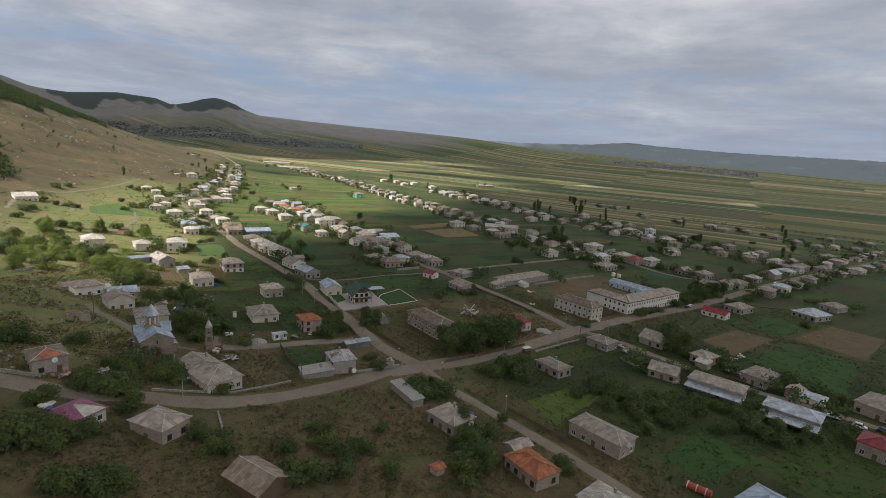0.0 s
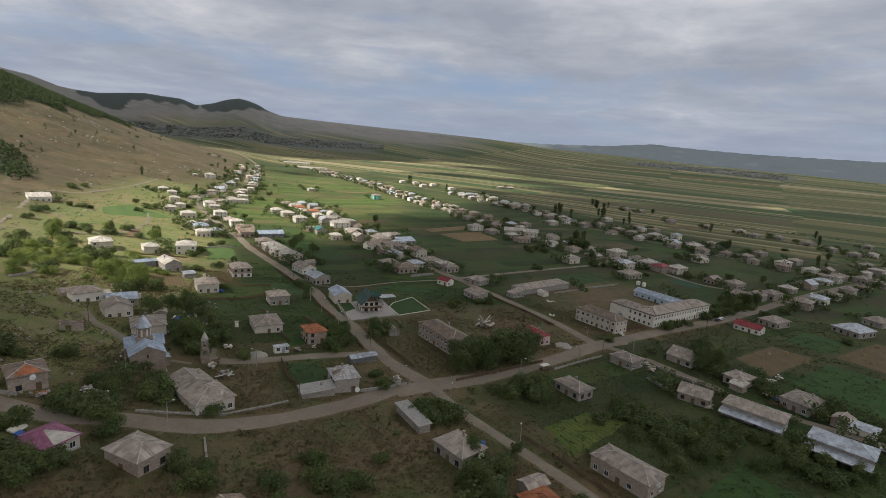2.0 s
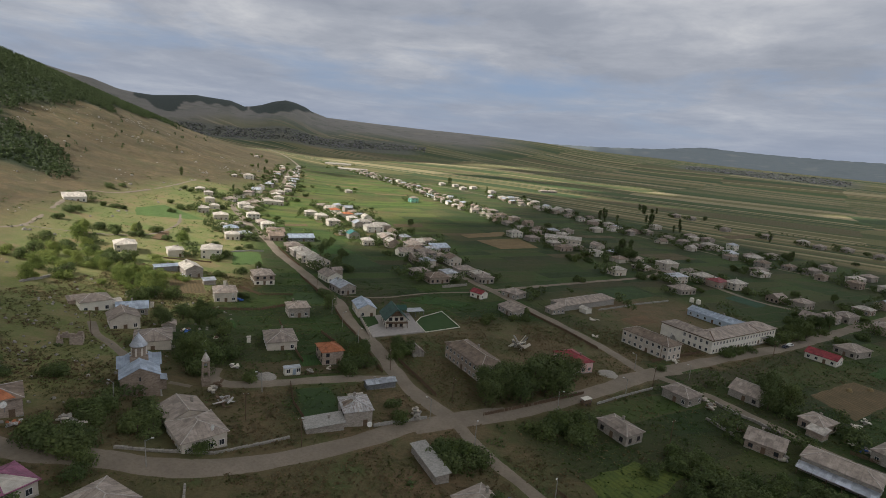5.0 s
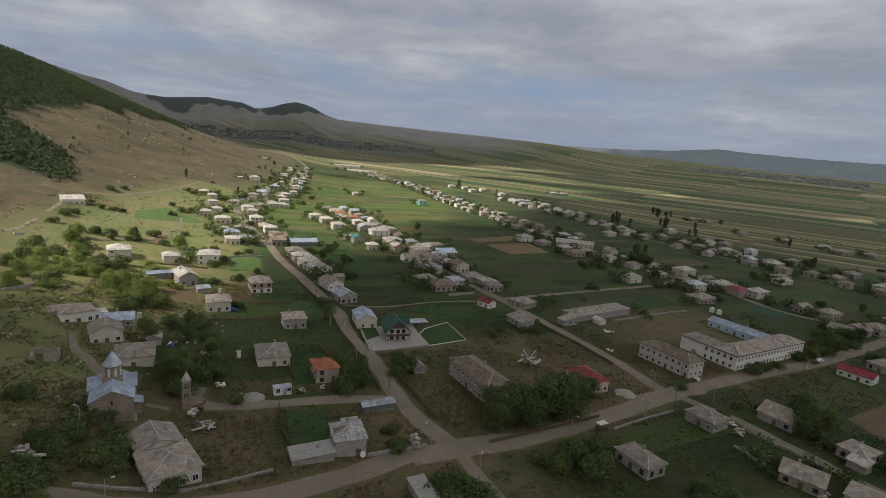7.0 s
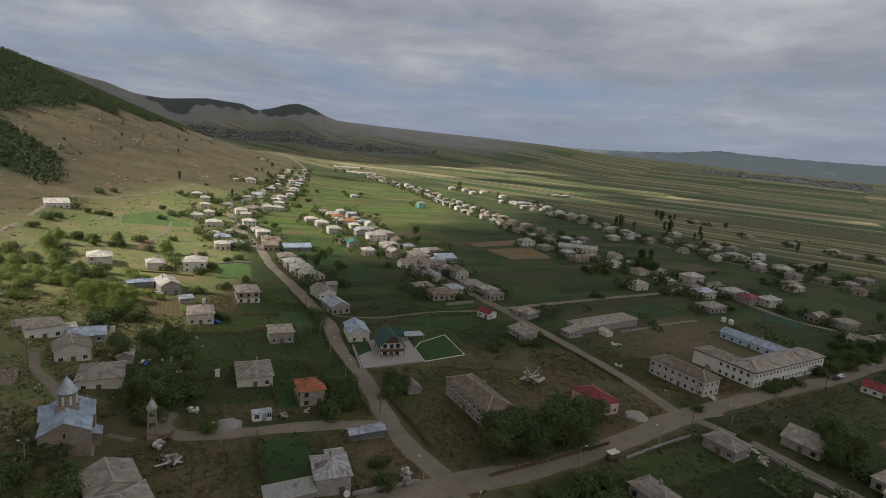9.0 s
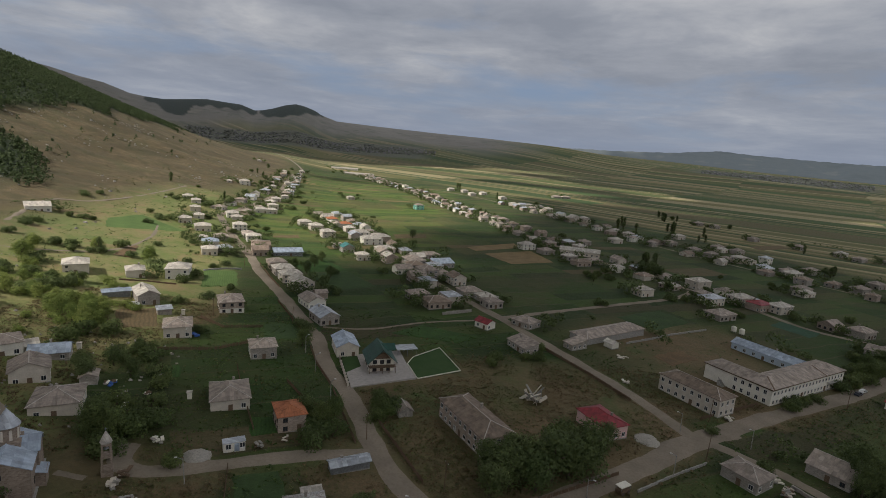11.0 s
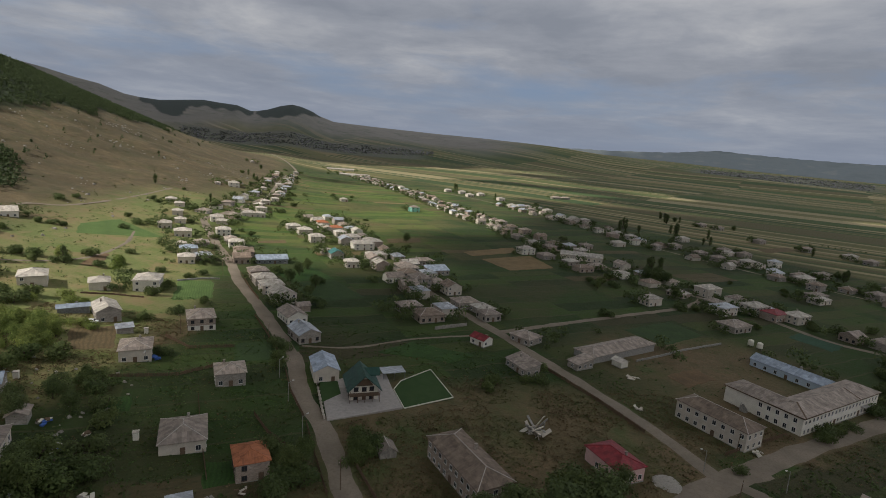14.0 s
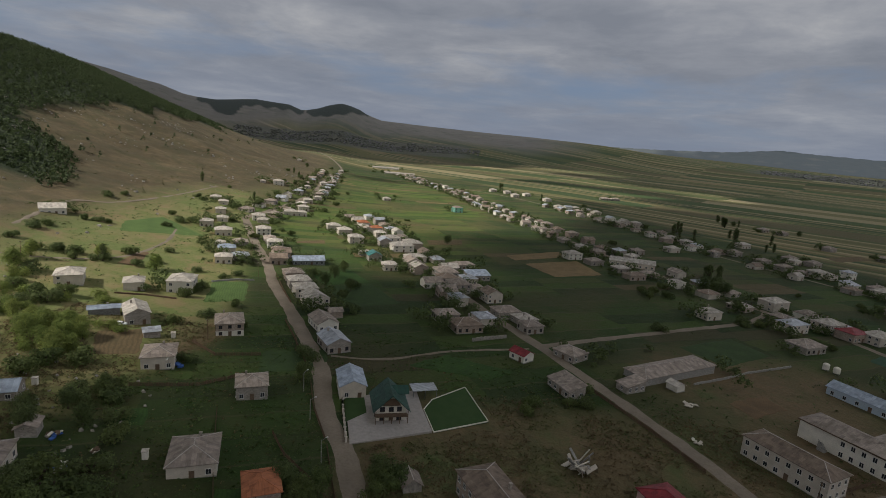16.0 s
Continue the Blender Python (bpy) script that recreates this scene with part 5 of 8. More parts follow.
def chalet(x, y, turn, w=10.0, d=12.0):
    z = lowest(x, y, w, d, turn)
    ob = thing("chalet", x, y, turn, "white two-storey house with a steep dark green roof and timber balcony", "house", z=z)
    a, b, eave, top = w / 2, d / 2, 4.4, 9.0
    walls = gable_body(w - 1.0, d - 1.6, eave + 0.2, top - 0.6, 0, 0.4)
    part("wall", walls, white_wall, ob)
    part("roof", gable_roof(w, d, eave, top, over=0.5, t=0.2), green_sheet, ob)
    dormer = gable_roof(4.0, 5.0, 7.0, 8.6, True, 0.3)
    dormer.v = [(p + 3.0, q + 1.5, r) for p, q, r in dormer.v]
    part("dormer_roof", dormer, green_sheet, ob)
    panel = Mesh()
    panel.face([(-2.6, -b + 0.55, 5.9), (2.6, -b + 0.55, 5.9), (1.0, -b + 0.55, 7.9), (-1.0, -b + 0.55, 7.9)])
    panel.box(-2.6, -b + 0.2, 5.75, 2.6, -b + 0.62, 5.9)
    part("gable_panel", panel, wood_brown, ob, "red-brown boarded gable")
    deck = Mesh()
    deck.box(-a + 0.2, -b - 0.9, 2.75, a - 0.2, -b + 1.25, 2.95)
    part("balcony", deck, wood_brown, ob)
    rail = Mesh()
    for z0 in (3.3, 3.95):
        rail.bar((-a + 0.25, -b - 0.85, z0), (a - 0.25, -b - 0.85, z0), 0.08)
    for k in range(12):
        u = -a + 0.25 + (w - 0.5) * k / 11
        rail.bar((u, -b - 0.85, 2.9), (u, -b - 0.85, 3.95), 0.05)
    part("railing", rail, wood_brown, ob)
    for k in range(5):
        post = Mesh()
        u = -a + 0.3 + (w - 0.6) * k / 4
        post.bar((u, -b - 0.8, -0.4), (u, -b - 0.8, 4.6 if k in (0, 4) else 2.8), 0.16)
        part("post", post, wood_brown, ob)
    for u, v in ((-2.6, 0.8), (2.4, 0.8), (-2.6, 3.6), (0, 3.5), (2.4, 3.6)):
        window(ob, pose(u, -b + 1.2, v), 1.3, 1.3, dark_frame)
    door(ob, pose(0, -b + 1.14, 0.05))
    for v in (-2.5, 1.0, 3.8):
        window(ob, pose(-a + 0.5, 0, 0, 0, 0, -90) @ pose(-v, 0, 1.0), 1.2, 1.3, dark_frame)
    return ob


chalet(-40.9, 263.6, 26)


def flat_patch(name, corners, mat, lift, label, category, skirt=0.0, kerb=None):
    """A levelled plot with its edges, such as a paved yard or a lawn."""
    z = max(float(land(*c)) for c in corners) + lift
    ob = new(name)
    cx, cy = sum(c[0] for c in corners) / len(corners), sum(c[1] for c in corners) / len(corners)
    ob.matrix_basis = pose(cx, cy, z)
    tagged(ob, label, category, kind="structure")
    pts = [(x - cx, y - cy) for x, y in corners]
    m = Mesh()
    m.face([(x, y, 0) for x, y in pts], [(x, y) for x, y in pts])
    for (x0, y0), (x1, y1) in zip(pts, pts[1:] + pts[:1]):
        m.face([(x0, y0, -2.4), (x1, y1, -2.4), (x1, y1, 0), (x0, y0, 0)])
    part("slab", m, mat, ob)
    if kerb:
        for (x0, y0), (x1, y1) in zip(pts, pts[1:] + pts[:1]):
            k = Mesh()
            k.bar((x0, y0, 0.08), (x1, y1, 0.08), 0.2, 0.36)
            part("kerb", k, kerb, ob)
    return ob


def turf():
    m, n, s, p = material("mown_turf", 0.95)
    mid, small = n.noise(p, 0.3, 4), n.noise(p, 2.5, 5, 0.7)
    c = n.mix(n.span(mid, 0.35, 0.65), (0.028, 0.062, 0.016), (0.038, 0.070, 0.020))
    n.wire(s.inputs["Base Color"], n.mix(n.span(small, 0.5, 0.8, 0, 0.5), c, (0.030, 0.055, 0.018)))
    bump(n, s, small, 0.5, 0.08)
    return m


lawn = turf()
flat_patch("paved_yard", [(-45, 243.5), (-25.8, 258.2), (-32.0, 269.8), (-37.2, 281), (-50, 272.5), (-56, 266)], paving, 0.25, "pale paved yard with a low retaining wall", "yard")
flat_patch("lawn", [(-56.6, 267.0), (-51.2, 269.6), (-47.0, 261.0), (-50.6, 253.6)], lawn, 0.3, "dark lawn strip beside the paved yard", "lawn")
flat_patch("lawn", [(-31.6, 270.2), (-25.3, 258.4), (-11.3, 270.6), (-22.5, 290.6), (-30.8, 277.5)], lawn, 0.2, "square mown lawn inside a white kerb", "lawn", kerb=white_wall)


def carport(x, y, turn):
    ob = thing("carport", x, y, turn, "open carport with a pale metal roof on thin posts", "carport", z=float(land(x, y)) + 0.2)
    top = Mesh()
    top.box(-4.2, -2.8, 2.6, 4.2, 2.8, 2.75)
    part("roof", top, metal_sheet, ob)
    for u in (-3.9, 0, 3.9):
        for v in (-2.5, 2.5):
            post = Mesh()
            post.box(u - 0.07, v - 0.07, -0.3, u + 0.07, v + 0.07, 2.62)
            part("post", post, steel, ob)
    return ob


carport(-34.6, 280.0, 30)


def container(x, y, turn):
    ob = thing("cabin_container", x, y, turn, "small white metal cabin with a blue door", "cabin")
    shell = Mesh()
    shell.box(-2.6, -1.2, -0.3, 2.6, 1.2, 2.5)
    part("shell", shell, white_wall, ob)
    top = Mesh()
    top.box(-2.75, -1.35, 2.5, 2.75, 1.35, 2.62)
    part("roof", top, metal_sheet, ob)
    door(ob, pose(0.6, -1.22, 0.1), blue_sheet)
    window(ob, pose(-1.4, -1.2, 1.0), 1.1, 1.2, white_frame)
    window(ob, pose(1.9, -1.2, 1.0), 1.1, 1.2, white_frame)
    return ob


container(-60.8, 197.6, 36)


def ruin(x, y, turn, w=6.5, d=6.0):
    ob = thing("ruin", x, y, turn, "roofless stone hut with broken walls", "ruin", z=lowest(x, y, w, d, turn))
    rng = random.Random(5)
    for side in range(4):
        wall_mesh = Mesh()
        length = w if side % 2 == 0 else d
        steps = 8
        top = []
        for k in range(steps):
            h = 0.5 if side == 0 and k in (2, 3) else 2.6 + rng.uniform(-0.7, 0.4)
            top += [(-length / 2 + length * k / steps, h), (-length / 2 + length * (k + 0.94) / steps, h - 0.05)]
        ring = [(-length / 2, -0.6), (length / 2, -0.6)] + top[::-1]
        wall_mesh.face([(u, -0.25, v) for u, v in ring])
        wall_mesh.face([(u, 0.25, v) for u, v in ring[::-1]])
        for (u0, v0), (u1, v1) in zip(ring, ring[1:] + ring[:1]):
            wall_mesh.face([(u0, -0.25, v0), (u0, 0.25, v0), (u1, 0.25, v1), (u1, -0.25, v1)])
        part("wall", wall_mesh, tuff, ob, m=pose(0, 0, 0, 0, 0, 90 * side) @ pose(0, -(d if side % 2 == 0 else w) / 2, 0))
    return ob


ruin(-129.0, 183.5, 37)

# ---- trees, bushes, woods ----


def leaf_cloud(rng, lumps, count, size, squash=1.0):
    """Many small leaf sprays over a few uneven lumps, as numpy arrays of points and quads."""
    nr = np.random.default_rng(rng.randrange(10 ** 6))
    lumps = np.array(lumps, float)
    weight = lumps[:, 3] ** 2
    pick = nr.choice(len(lumps), count, p=weight / weight.sum())
    way = nr.normal(size=(count, 3))
    way /= np.linalg.norm(way, axis=1)[:, None]
    way[:, 2] = np.where(way[:, 2] < -0.5, -way[:, 2], way[:, 2])
    out = lumps[pick, 3] * (1 + nr.normal(0, 0.14, count)) * np.where(nr.random(count) < 0.25, 0.7, 1.0)
    centre = lumps[pick, :3] + way * out[:, None] * [1, 1, squash]
    face = way + nr.normal(0, 0.55, (count, 3)) + [0, 0, 0.35]
    face /= np.linalg.norm(face, axis=1)[:, None]
    side = np.cross(face, nr.normal(size=(count, 3)))
    side /= np.linalg.norm(side, axis=1)[:, None] + 1e-9
    other = np.cross(face, side)
    s = size * nr.uniform(0.55, 1.3, count)[:, None]
    t = s * nr.uniform(0.6, 1.0, count)[:, None]
    bend = face * s * 0.25
    return np.stack([centre - side * s, centre - other * t + bend, centre + side * s, centre + other * t + bend], 1)


def quads_mesh(name, quads, mat):
    v = quads.reshape(-1, 3)
    f = np.arange(len(v)).reshape(-1, 4)
    mesh = bpy.data.meshes.new(name)
    mesh.vertices.add(len(v))
    mesh.vertices.foreach_set("co", v.astype(np.float32).ravel())
    mesh.loops.add(len(v))
    mesh.loops.foreach_set("vertex_index", f.ravel().astype(np.int32))
    mesh.polygons.add(len(f))
    mesh.polygons.foreach_set("loop_start", (np.arange(len(f)) * 4).astype(np.int32))
    mesh.update(calc_edges=True)
    mesh.materials.append(mat)
    return mesh


def trunk_mesh(rng, height, radius):
    t = Mesh()
    lean = rng.uniform(-0.3, 0.3)
    t.tube([(0, 0, -0.4, radius * 1.3), (0, 0, 0.3, radius), (lean * 0.5, 0, height * 0.35, radius * 0.75), (lean, lean, height * 0.75, radius * 0.3)], 7)
    for k in range(5):
        a, z = rng.uniform(0, 6.28), height * rng.uniform(0.28, 0.5)
        r = height * rng.uniform(0.16, 0.26)
        t.bar((lean * 0.5, 0, z), (math.cos(a) * r, math.sin(a) * r, z + height * rng.uniform(0.15, 0.3)), radius * 0.5)
    return t.data("trunk", bark)


def tree_model(seed, height, spread, mat, count, size, slim=1.0):
    rng = random.Random(seed)
    lumps = []
    for k in range(9):
        a = rng.uniform(0, 6.28)
        r = rng.uniform(0.0, 0.62) * spread
        lumps.append((math.cos(a) * r, math.sin(a) * r, height * rng.uniform(0.15, 0.80), spread * rng.uniform(0.40, 0.64)))
    lumps.append((0, 0, height * 0.78, spread * 0.5))
    return trunk_mesh(rng, height, 0.035 * height), quads_mesh("crown", leaf_cloud(rng, lumps, count, size, slim), mat)


def bush_model(seed, mat, count):
    rng = random.Random(seed)
    lumps = []
    for k in range(6):
        a, r = rng.uniform(0, 6.28), rng.uniform(0, 0.75)
        lumps.append((math.cos(a) * r, math.sin(a) * r, rng.uniform(0.2, 0.55), rng.uniform(0.32, 0.55)))
    stems = Mesh()
    for k in range(4):
        a = rng.uniform(0, 6.28)
        stems.bar((0, 0, -0.15), (math.cos(a) * 0.4, math.sin(a) * 0.4, 0.6), 0.05)
    return stems.data("stem", bark), quads_mesh("crown", leaf_cloud(rng, lumps, count, 0.06), mat)


# the first set wears the sun-brightened leaves, the others the plain ones
SUNLIT_TREES = [tree_model(60 + k, 10.0, 5.2, leaf_sunlit, 3000, 0.27) for k in range(3)]
TREES = [tree_model(k, 10.0, 4.8, leaf_dark if k % 3 else leaf_mid, 3400, 0.25) for k in range(6)]
POPLARS = [tree_model(20 + k, 10.0, 2.0, leaf_dark, 1500, 0.24, 1.8) for k in range(2)]
BUSHES = [bush_model(40 + k, leaf_dark if k % 2 else leaf_mid, 1350) for k in range(6)]


def plant(x, y, height, models, name, label, category, first, second, scale_base):
    rng = random.Random(int(x * 13 + y * 7))
    low, crown = rng.choice(models)
    ob = new(name)
    k = height / scale_base
    ob.matrix_basis = Matrix.LocRotScale((x, y, float(land(x, y)) - 0.05), Euler((0, 0, rng.uniform(0, 6.28))), (k * rng.uniform(0.9, 1.2), k * rng.uniform(0.9, 1.2), k))
    tagged(ob, label, category, "village " + category + "s")
    part(first, low, bark, ob)
    part(second, crown, None, ob)
    return ob


def tree(x, y, height):
    slim = (int(x * 3 + y) % 7 == 0 and height > 9) or (y > 500 and height >= 10)
    return plant(x, y, height, POPLARS if slim else (SUNLIT_TREES if x < -128 and y < 420 else TREES), "tree", "slim dark green poplar with upright branches" if slim else "broad leafy tree with a dense dark green crown", "tree", "trunk", "crown", 11.0)


def bush(x, y, size):
    return plant(x, y, size, BUSHES, "bush", "rounded leafy green bush among the gardens", "bush", "stem", "crown", 1.15)


TALL_A = [(4.2, 198.7, 8), (3.1, 208.9, 8), (13.4, 209.9, 10), (19.5, 210.3, 12), (28.8, 217.5, 12), (-187, 227, 8), (108.5, 238.1, 10), (-198.9, 242.7, 8), (-150.9, 250.4, 9), (-145.9, 253.3, 7), (-167.7, 254.4, 8), (-154.1, 258.2, 8), (-166.7, 260.9, 9), (-194.9, 261, 8), (-163.6, 262.2, 8), (-151.9, 262.5, 7), (-159, 263, 9), (-182.7, 263.2, 7), (-174.7, 264.1, 7), (-186.7, 264.7, 7), (-210.6, 265.3, 8), (-200.1, 274, 7), (161.9, 328.7, 7), (168.7, 332.9, 7), (-220.3, 338.9, 8), (-196.4, 347.6, 7), (184.4, 350.2, 7), (192.8, 356.4, 7), (-117.7, 380.1, 7), (-120.3, 398.1, 7)]
TALL_B = [(108.7, 458.2, 7), (333, 510.3, 8), (111.2, 538.5, 12), (344.2, 539.8, 10), (-88.2, 546, 7), (121.8, 553.9, 10), (117.2, 558.7, 9), (-275.6, 567.3, 7), (382.3, 583.1, 7), (-294.4, 590, 8), (291.4, 606.9, 9), (284.5, 607.8, 7), (-369, 611, 9), (444.1, 698.4, 11), (214.8, 745.2, 8), (224.4, 751.5, 9), (-48.1, 754.4, 8), (-39.1, 762.1, 8), (486.1, 772.9, 10), (196.5, 791.3, 13), (153, 792.7, 9), (-359.1, 800, 8), (139.2, 822, 13), (200.1, 827.5, 10), (144.3, 830.4, 11), (-392.2, 845.9, 8), (318.7, 944, 7), (227.2, 956, 13), (246.6, 987.1, 7), (254.7, 990.4, 9)]
TALL_C = [(-457.7, 1013.9, 7), (-211.3, 1014.6, 9), (235.4, 1026, 9), (235.2, 1033.6, 10), (-39.5, 1048.1, 10), (-124.5, 1185.6, 12)]
LOW_A = [(-71, 90.3, 5), (-70.8, 92.5, 5), (-68.9, 94.2, 4), (-62.7, 94.6, 5), (-66.3, 95.1, 5), (-87.2, 99.5, 5), (-80.7, 103.4, 4), (-87.9, 104.7, 5), (-32, 105.5, 5), (-91.2, 106.2, 5), (-80.4, 107.8, 4), (-86.4, 108.3, 4), (-27.8, 109.1, 5), (-21.1, 112.1, 5), (-50.3, 113.1, 4), (-8.6, 115.1, 3), (-34.4, 118.2, 4), (-50.6, 119.1, 3), (10.2, 119.4, 6), (-19.5, 119.4, 4), (-25.7, 122.2, 5), (-16.3, 124.7, 4), (12.1, 127, 6), (14.7, 127.6, 5), (9.6, 129.5, 6), (-30.3, 130.7, 3), (-84.8, 130.8, 5), (-91.7, 131.1, 4), (-82.7, 132.9, 4), (-13.3, 133.8, 3)]
LOW_B = [(-83.9, 135.1, 5), (-88.3, 135.1, 4), (13.5, 137, 6), (17.3, 139.6, 5), (-87.8, 143.2, 4), (-77.5, 144.7, 5), (-89.6, 145.2, 4), (-74.9, 145.2, 4), (-62.4, 145.9, 4), (-94.1, 147.3, 4), (-77.2, 148, 5), (-126.5, 148.8, 5), (22.1, 150.5, 3), (-126.9, 152.9, 5), (-122.2, 153, 3), (107.4, 154.1, 5), (114.6, 155.3, 4), (75.3, 158.4, 4), (104.2, 159.6, 5), (98.1, 160.6, 4), (-113.7, 160.7, 4), (67.6, 161.2, 4), (-7.8, 163.3, 4), (80.8, 163.9, 5), (4.1, 164, 5), (-4.8, 164.3, 5), (59.2, 166.5, 4), (75.5, 167.4, 5), (69, 168.5, 5), (51, 174.7, 4)]
LOW_C = [(64.1, 175, 5), (76.9, 177.7, 4), (59.3, 179.3, 4), (-20.2, 179.4, 4), (-85, 183.6, 5), (31.5, 185.7, 5), (-23.9, 186.9, 3), (28.6, 192.5, 6), (-87.1, 193, 6), (34.2, 197.1, 5), (-88, 201.3, 4), (-44.1, 207.2, 5), (-92.2, 208.2, 5), (-44.5, 215, 5), (-96.7, 219.4, 5), (-31.4, 225.5, 4), (109.7, 227.5, 5), (-28.8, 230.2, 4), (-118.1, 231.2, 4), (-31.7, 232.1, 5), (-124.2, 233.4, 4), (-28.6, 233.5, 5), (-143.8, 233.6, 6), (-118.1, 238.5, 4), (-115.7, 239.1, 5), (-143.8, 242.7, 6), (-187.1, 244.6, 6), (-137.9, 248.6, 6), (-212.1, 249.2, 6), (72.8, 253.2, 3)]
LOW_D = [(-218.2, 261.2, 6), (-118.5, 265.3, 3), (-115.2, 267.7, 4), (-192, 270, 6), (-216.8, 278.8, 6), (0.6, 279.9, 4), (-187.9, 280.3, 6), (-195.2, 281.1, 6), (109.6, 281.6, 4), (-234, 283.6, 6), (-205.4, 283.6, 6), (117, 289.9, 4), (206.1, 290.5, 4), (-189.7, 291.1, 6), (12.8, 292.1, 3), (-85, 292.9, 4), (-142, 294.5, 4), (18.8, 294.9, 4), (-223, 302.4, 6), (-136.2, 306.9, 4), (141.4, 311.5, 5), (150, 317.2, 6), (-159.6, 323.9, 5), (-135.8, 324.9, 4), (182.6, 326, 5), (-249.7, 327.6, 5), (-228.5, 330.4, 5), (-269.3, 332.2, 5), (-161.8, 332.6, 5), (-243.3, 333.3, 6)]
LOW_E = [(-161.4, 335.8, 5), (-235.7, 337.2, 6), (162.2, 338.1, 6), (-222.5, 339.5, 6), (-101.5, 340.5, 4), (202.7, 343.6, 6), (-207.2, 345.9, 5), (177.2, 351.5, 6), (172.4, 353, 5), (-281.6, 355.3, 6), (172, 355.7, 6), (-223.3, 359.2, 6), (-165.4, 360.1, 4), (-182.4, 360.6, 4), (182.7, 362.9, 6), (-284.1, 364.9, 5), (193.4, 365.9, 6), (-101.4, 368.3, 5), (-163.6, 368.6, 4), (193.8, 370.5, 6), (-216.3, 381.1, 4), (207.7, 386.8, 6), (-103.8, 387.9, 5), (-305, 393, 5), (-289.9, 394.6, 5), (56.7, 396.1, 6), (-283, 397.8, 5), (-133.4, 398.4, 6), (-184.5, 399.2, 5), (-278.6, 402.1, 4)]
LOW_F = [(140.6, 411.5, 4), (175, 422.9, 6), (188.1, 424.6, 5), (-194.7, 430.4, 5), (105.7, 431.1, 5), (114.7, 434, 5), (105.4, 434.5, 6), (212.5, 435.5, 6), (179.6, 438.4, 5), (-94.3, 443.6, 5), (-98.6, 448.2, 5), (130.3, 449.6, 5), (-86.9, 450.1, 5), (-264.9, 450.2, 6), (-209.5, 458, 5), (-95.6, 459, 5), (-336.8, 460.4, 6), (-282.5, 463.4, 5), (59.8, 467.1, 5), (72.2, 470.8, 6), (56.2, 475.1, 5), (65.5, 477, 6), (-339.2, 477.7, 5), (-198.9, 489.6, 5), (-251.3, 492.5, 5), (72.7, 495.3, 6), (-211.8, 498, 4), (198.7, 510.5, 3), (201.8, 513.4, 4), (-82.3, 520.1, 5)]
LOW_G = [(203.7, 521.4, 5), (167.8, 530.6, 4), (-310.4, 535.5, 5), (-282.8, 538.4, 5), (-111.9, 540.2, 5), (-321.9, 542.1, 5), (-282.9, 546.1, 6), (31.4, 551.7, 5), (276.9, 563, 4), (301.5, 582.5, 5), (-254.2, 609.6, 4), (-191.6, 609.8, 5), (-178.8, 615.6, 5), (-233.6, 617.1, 6), (-342.1, 618.2, 4), (360.4, 623.2, 5), (-152.8, 642.7, 4), (-256.2, 656.1, 6), (51.5, 659.1, 6), (-243.6, 670.3, 6), (455.3, 683.2, 6), (-266.4, 705.3, 6), (-277.9, 743.2, 6), (145.1, 759.3, 6), (-90, 807.3, 5), (-253.3, 824, 5), (-230.2, 834.8, 5), (-406.1, 853.9, 6), (59.2, 868.5, 6), (269.5, 952.7, 6)]
LOW_H = [(31.2, 1021.5, 6), (-459, 1118.6, 6), (-437, 1136.5, 6), (-432.7, 1286.3, 6)]
TALL_D = [(9, 205, 10), (24, 212.5, 11), (15.5, 204.5, 9), (8.5, 212, 9), (23, 219, 10), (104, 234.5, 8), (113, 233, 8), (-215, 290, 7), (-228, 300, 8), (-240, 318, 7), (-116, 213, 6), (-122, 218, 6), (-108, 221, 6), (-118, 226, 5)]
TALL_E = [(171.7, 347.2, 6), (186.3, 360.8, 6), (202.6, 373.5, 6), (219.6, 389.3, 6), (9.2, 143.4, 6), (37.2, 234.2, 6), (-90.3, 189.1, 8), (-93.6, 188.6, 6), (-51.4, 220.2, 6), (13.8, 121.7, 7), (11.0, 130.2, 6), (104.1, 229.5, 8), (-45.2, 217.5, 6), (-42.8, 221.4, 6), (-74.2, 271.9, 6), (-97.8, 195.1, 6), (-32.2, 231.5, 6), (23.1, 223.6, 9), (32.0, 222.5, 8), (118.2, 538.1, 9), (113.5, 557.8, 8), (-102.6, 378.8, 6), (-122.4, 415.3, 6), (-226.3, 344.3, 6), (-351.6, 791.2, 6), (-323.7, 768.0, 6)]
TALL_F = [(128.5, 787, 13), (134.8, 781, 10), (209, 836, 12), (213, 842, 10), (228, 971, 13), (232, 975, 11), (240, 809, 11), (286, 601, 9), (331, 746, 9), (-125, 1161, 14), (-87, 456, 6), (-84, 440, 6), (-156, 251, 8), (-147, 248, 7), (-164, 253, 8), (-155, 265, 8), (-118, 238, 5)]
BROAD = [(109, 507, 12), (101, 506, 11), (105, 498, 11), (113, 500, 10), (183, 355, 8), (235, 430, 7), (60, 459, 6), (-330, 735, 8), (-338, 722, 8), (-322, 748, 7), (-300, 700, 7), (-310, 716, 8), (-296, 772, 7)]
for x, y, h in BROAD:
    plant(x, y, h, TREES, "tree", "broad leafy tree with a dense dark green crown", "tree", "trunk", "crown", 11.0)
for places in (TALL_A, TALL_B, TALL_C, TALL_D, TALL_E, TALL_F):
    for x, y, h in places:
        tree(x, y, h * (0.92 if x < -140 and y < 300 else 1.25))
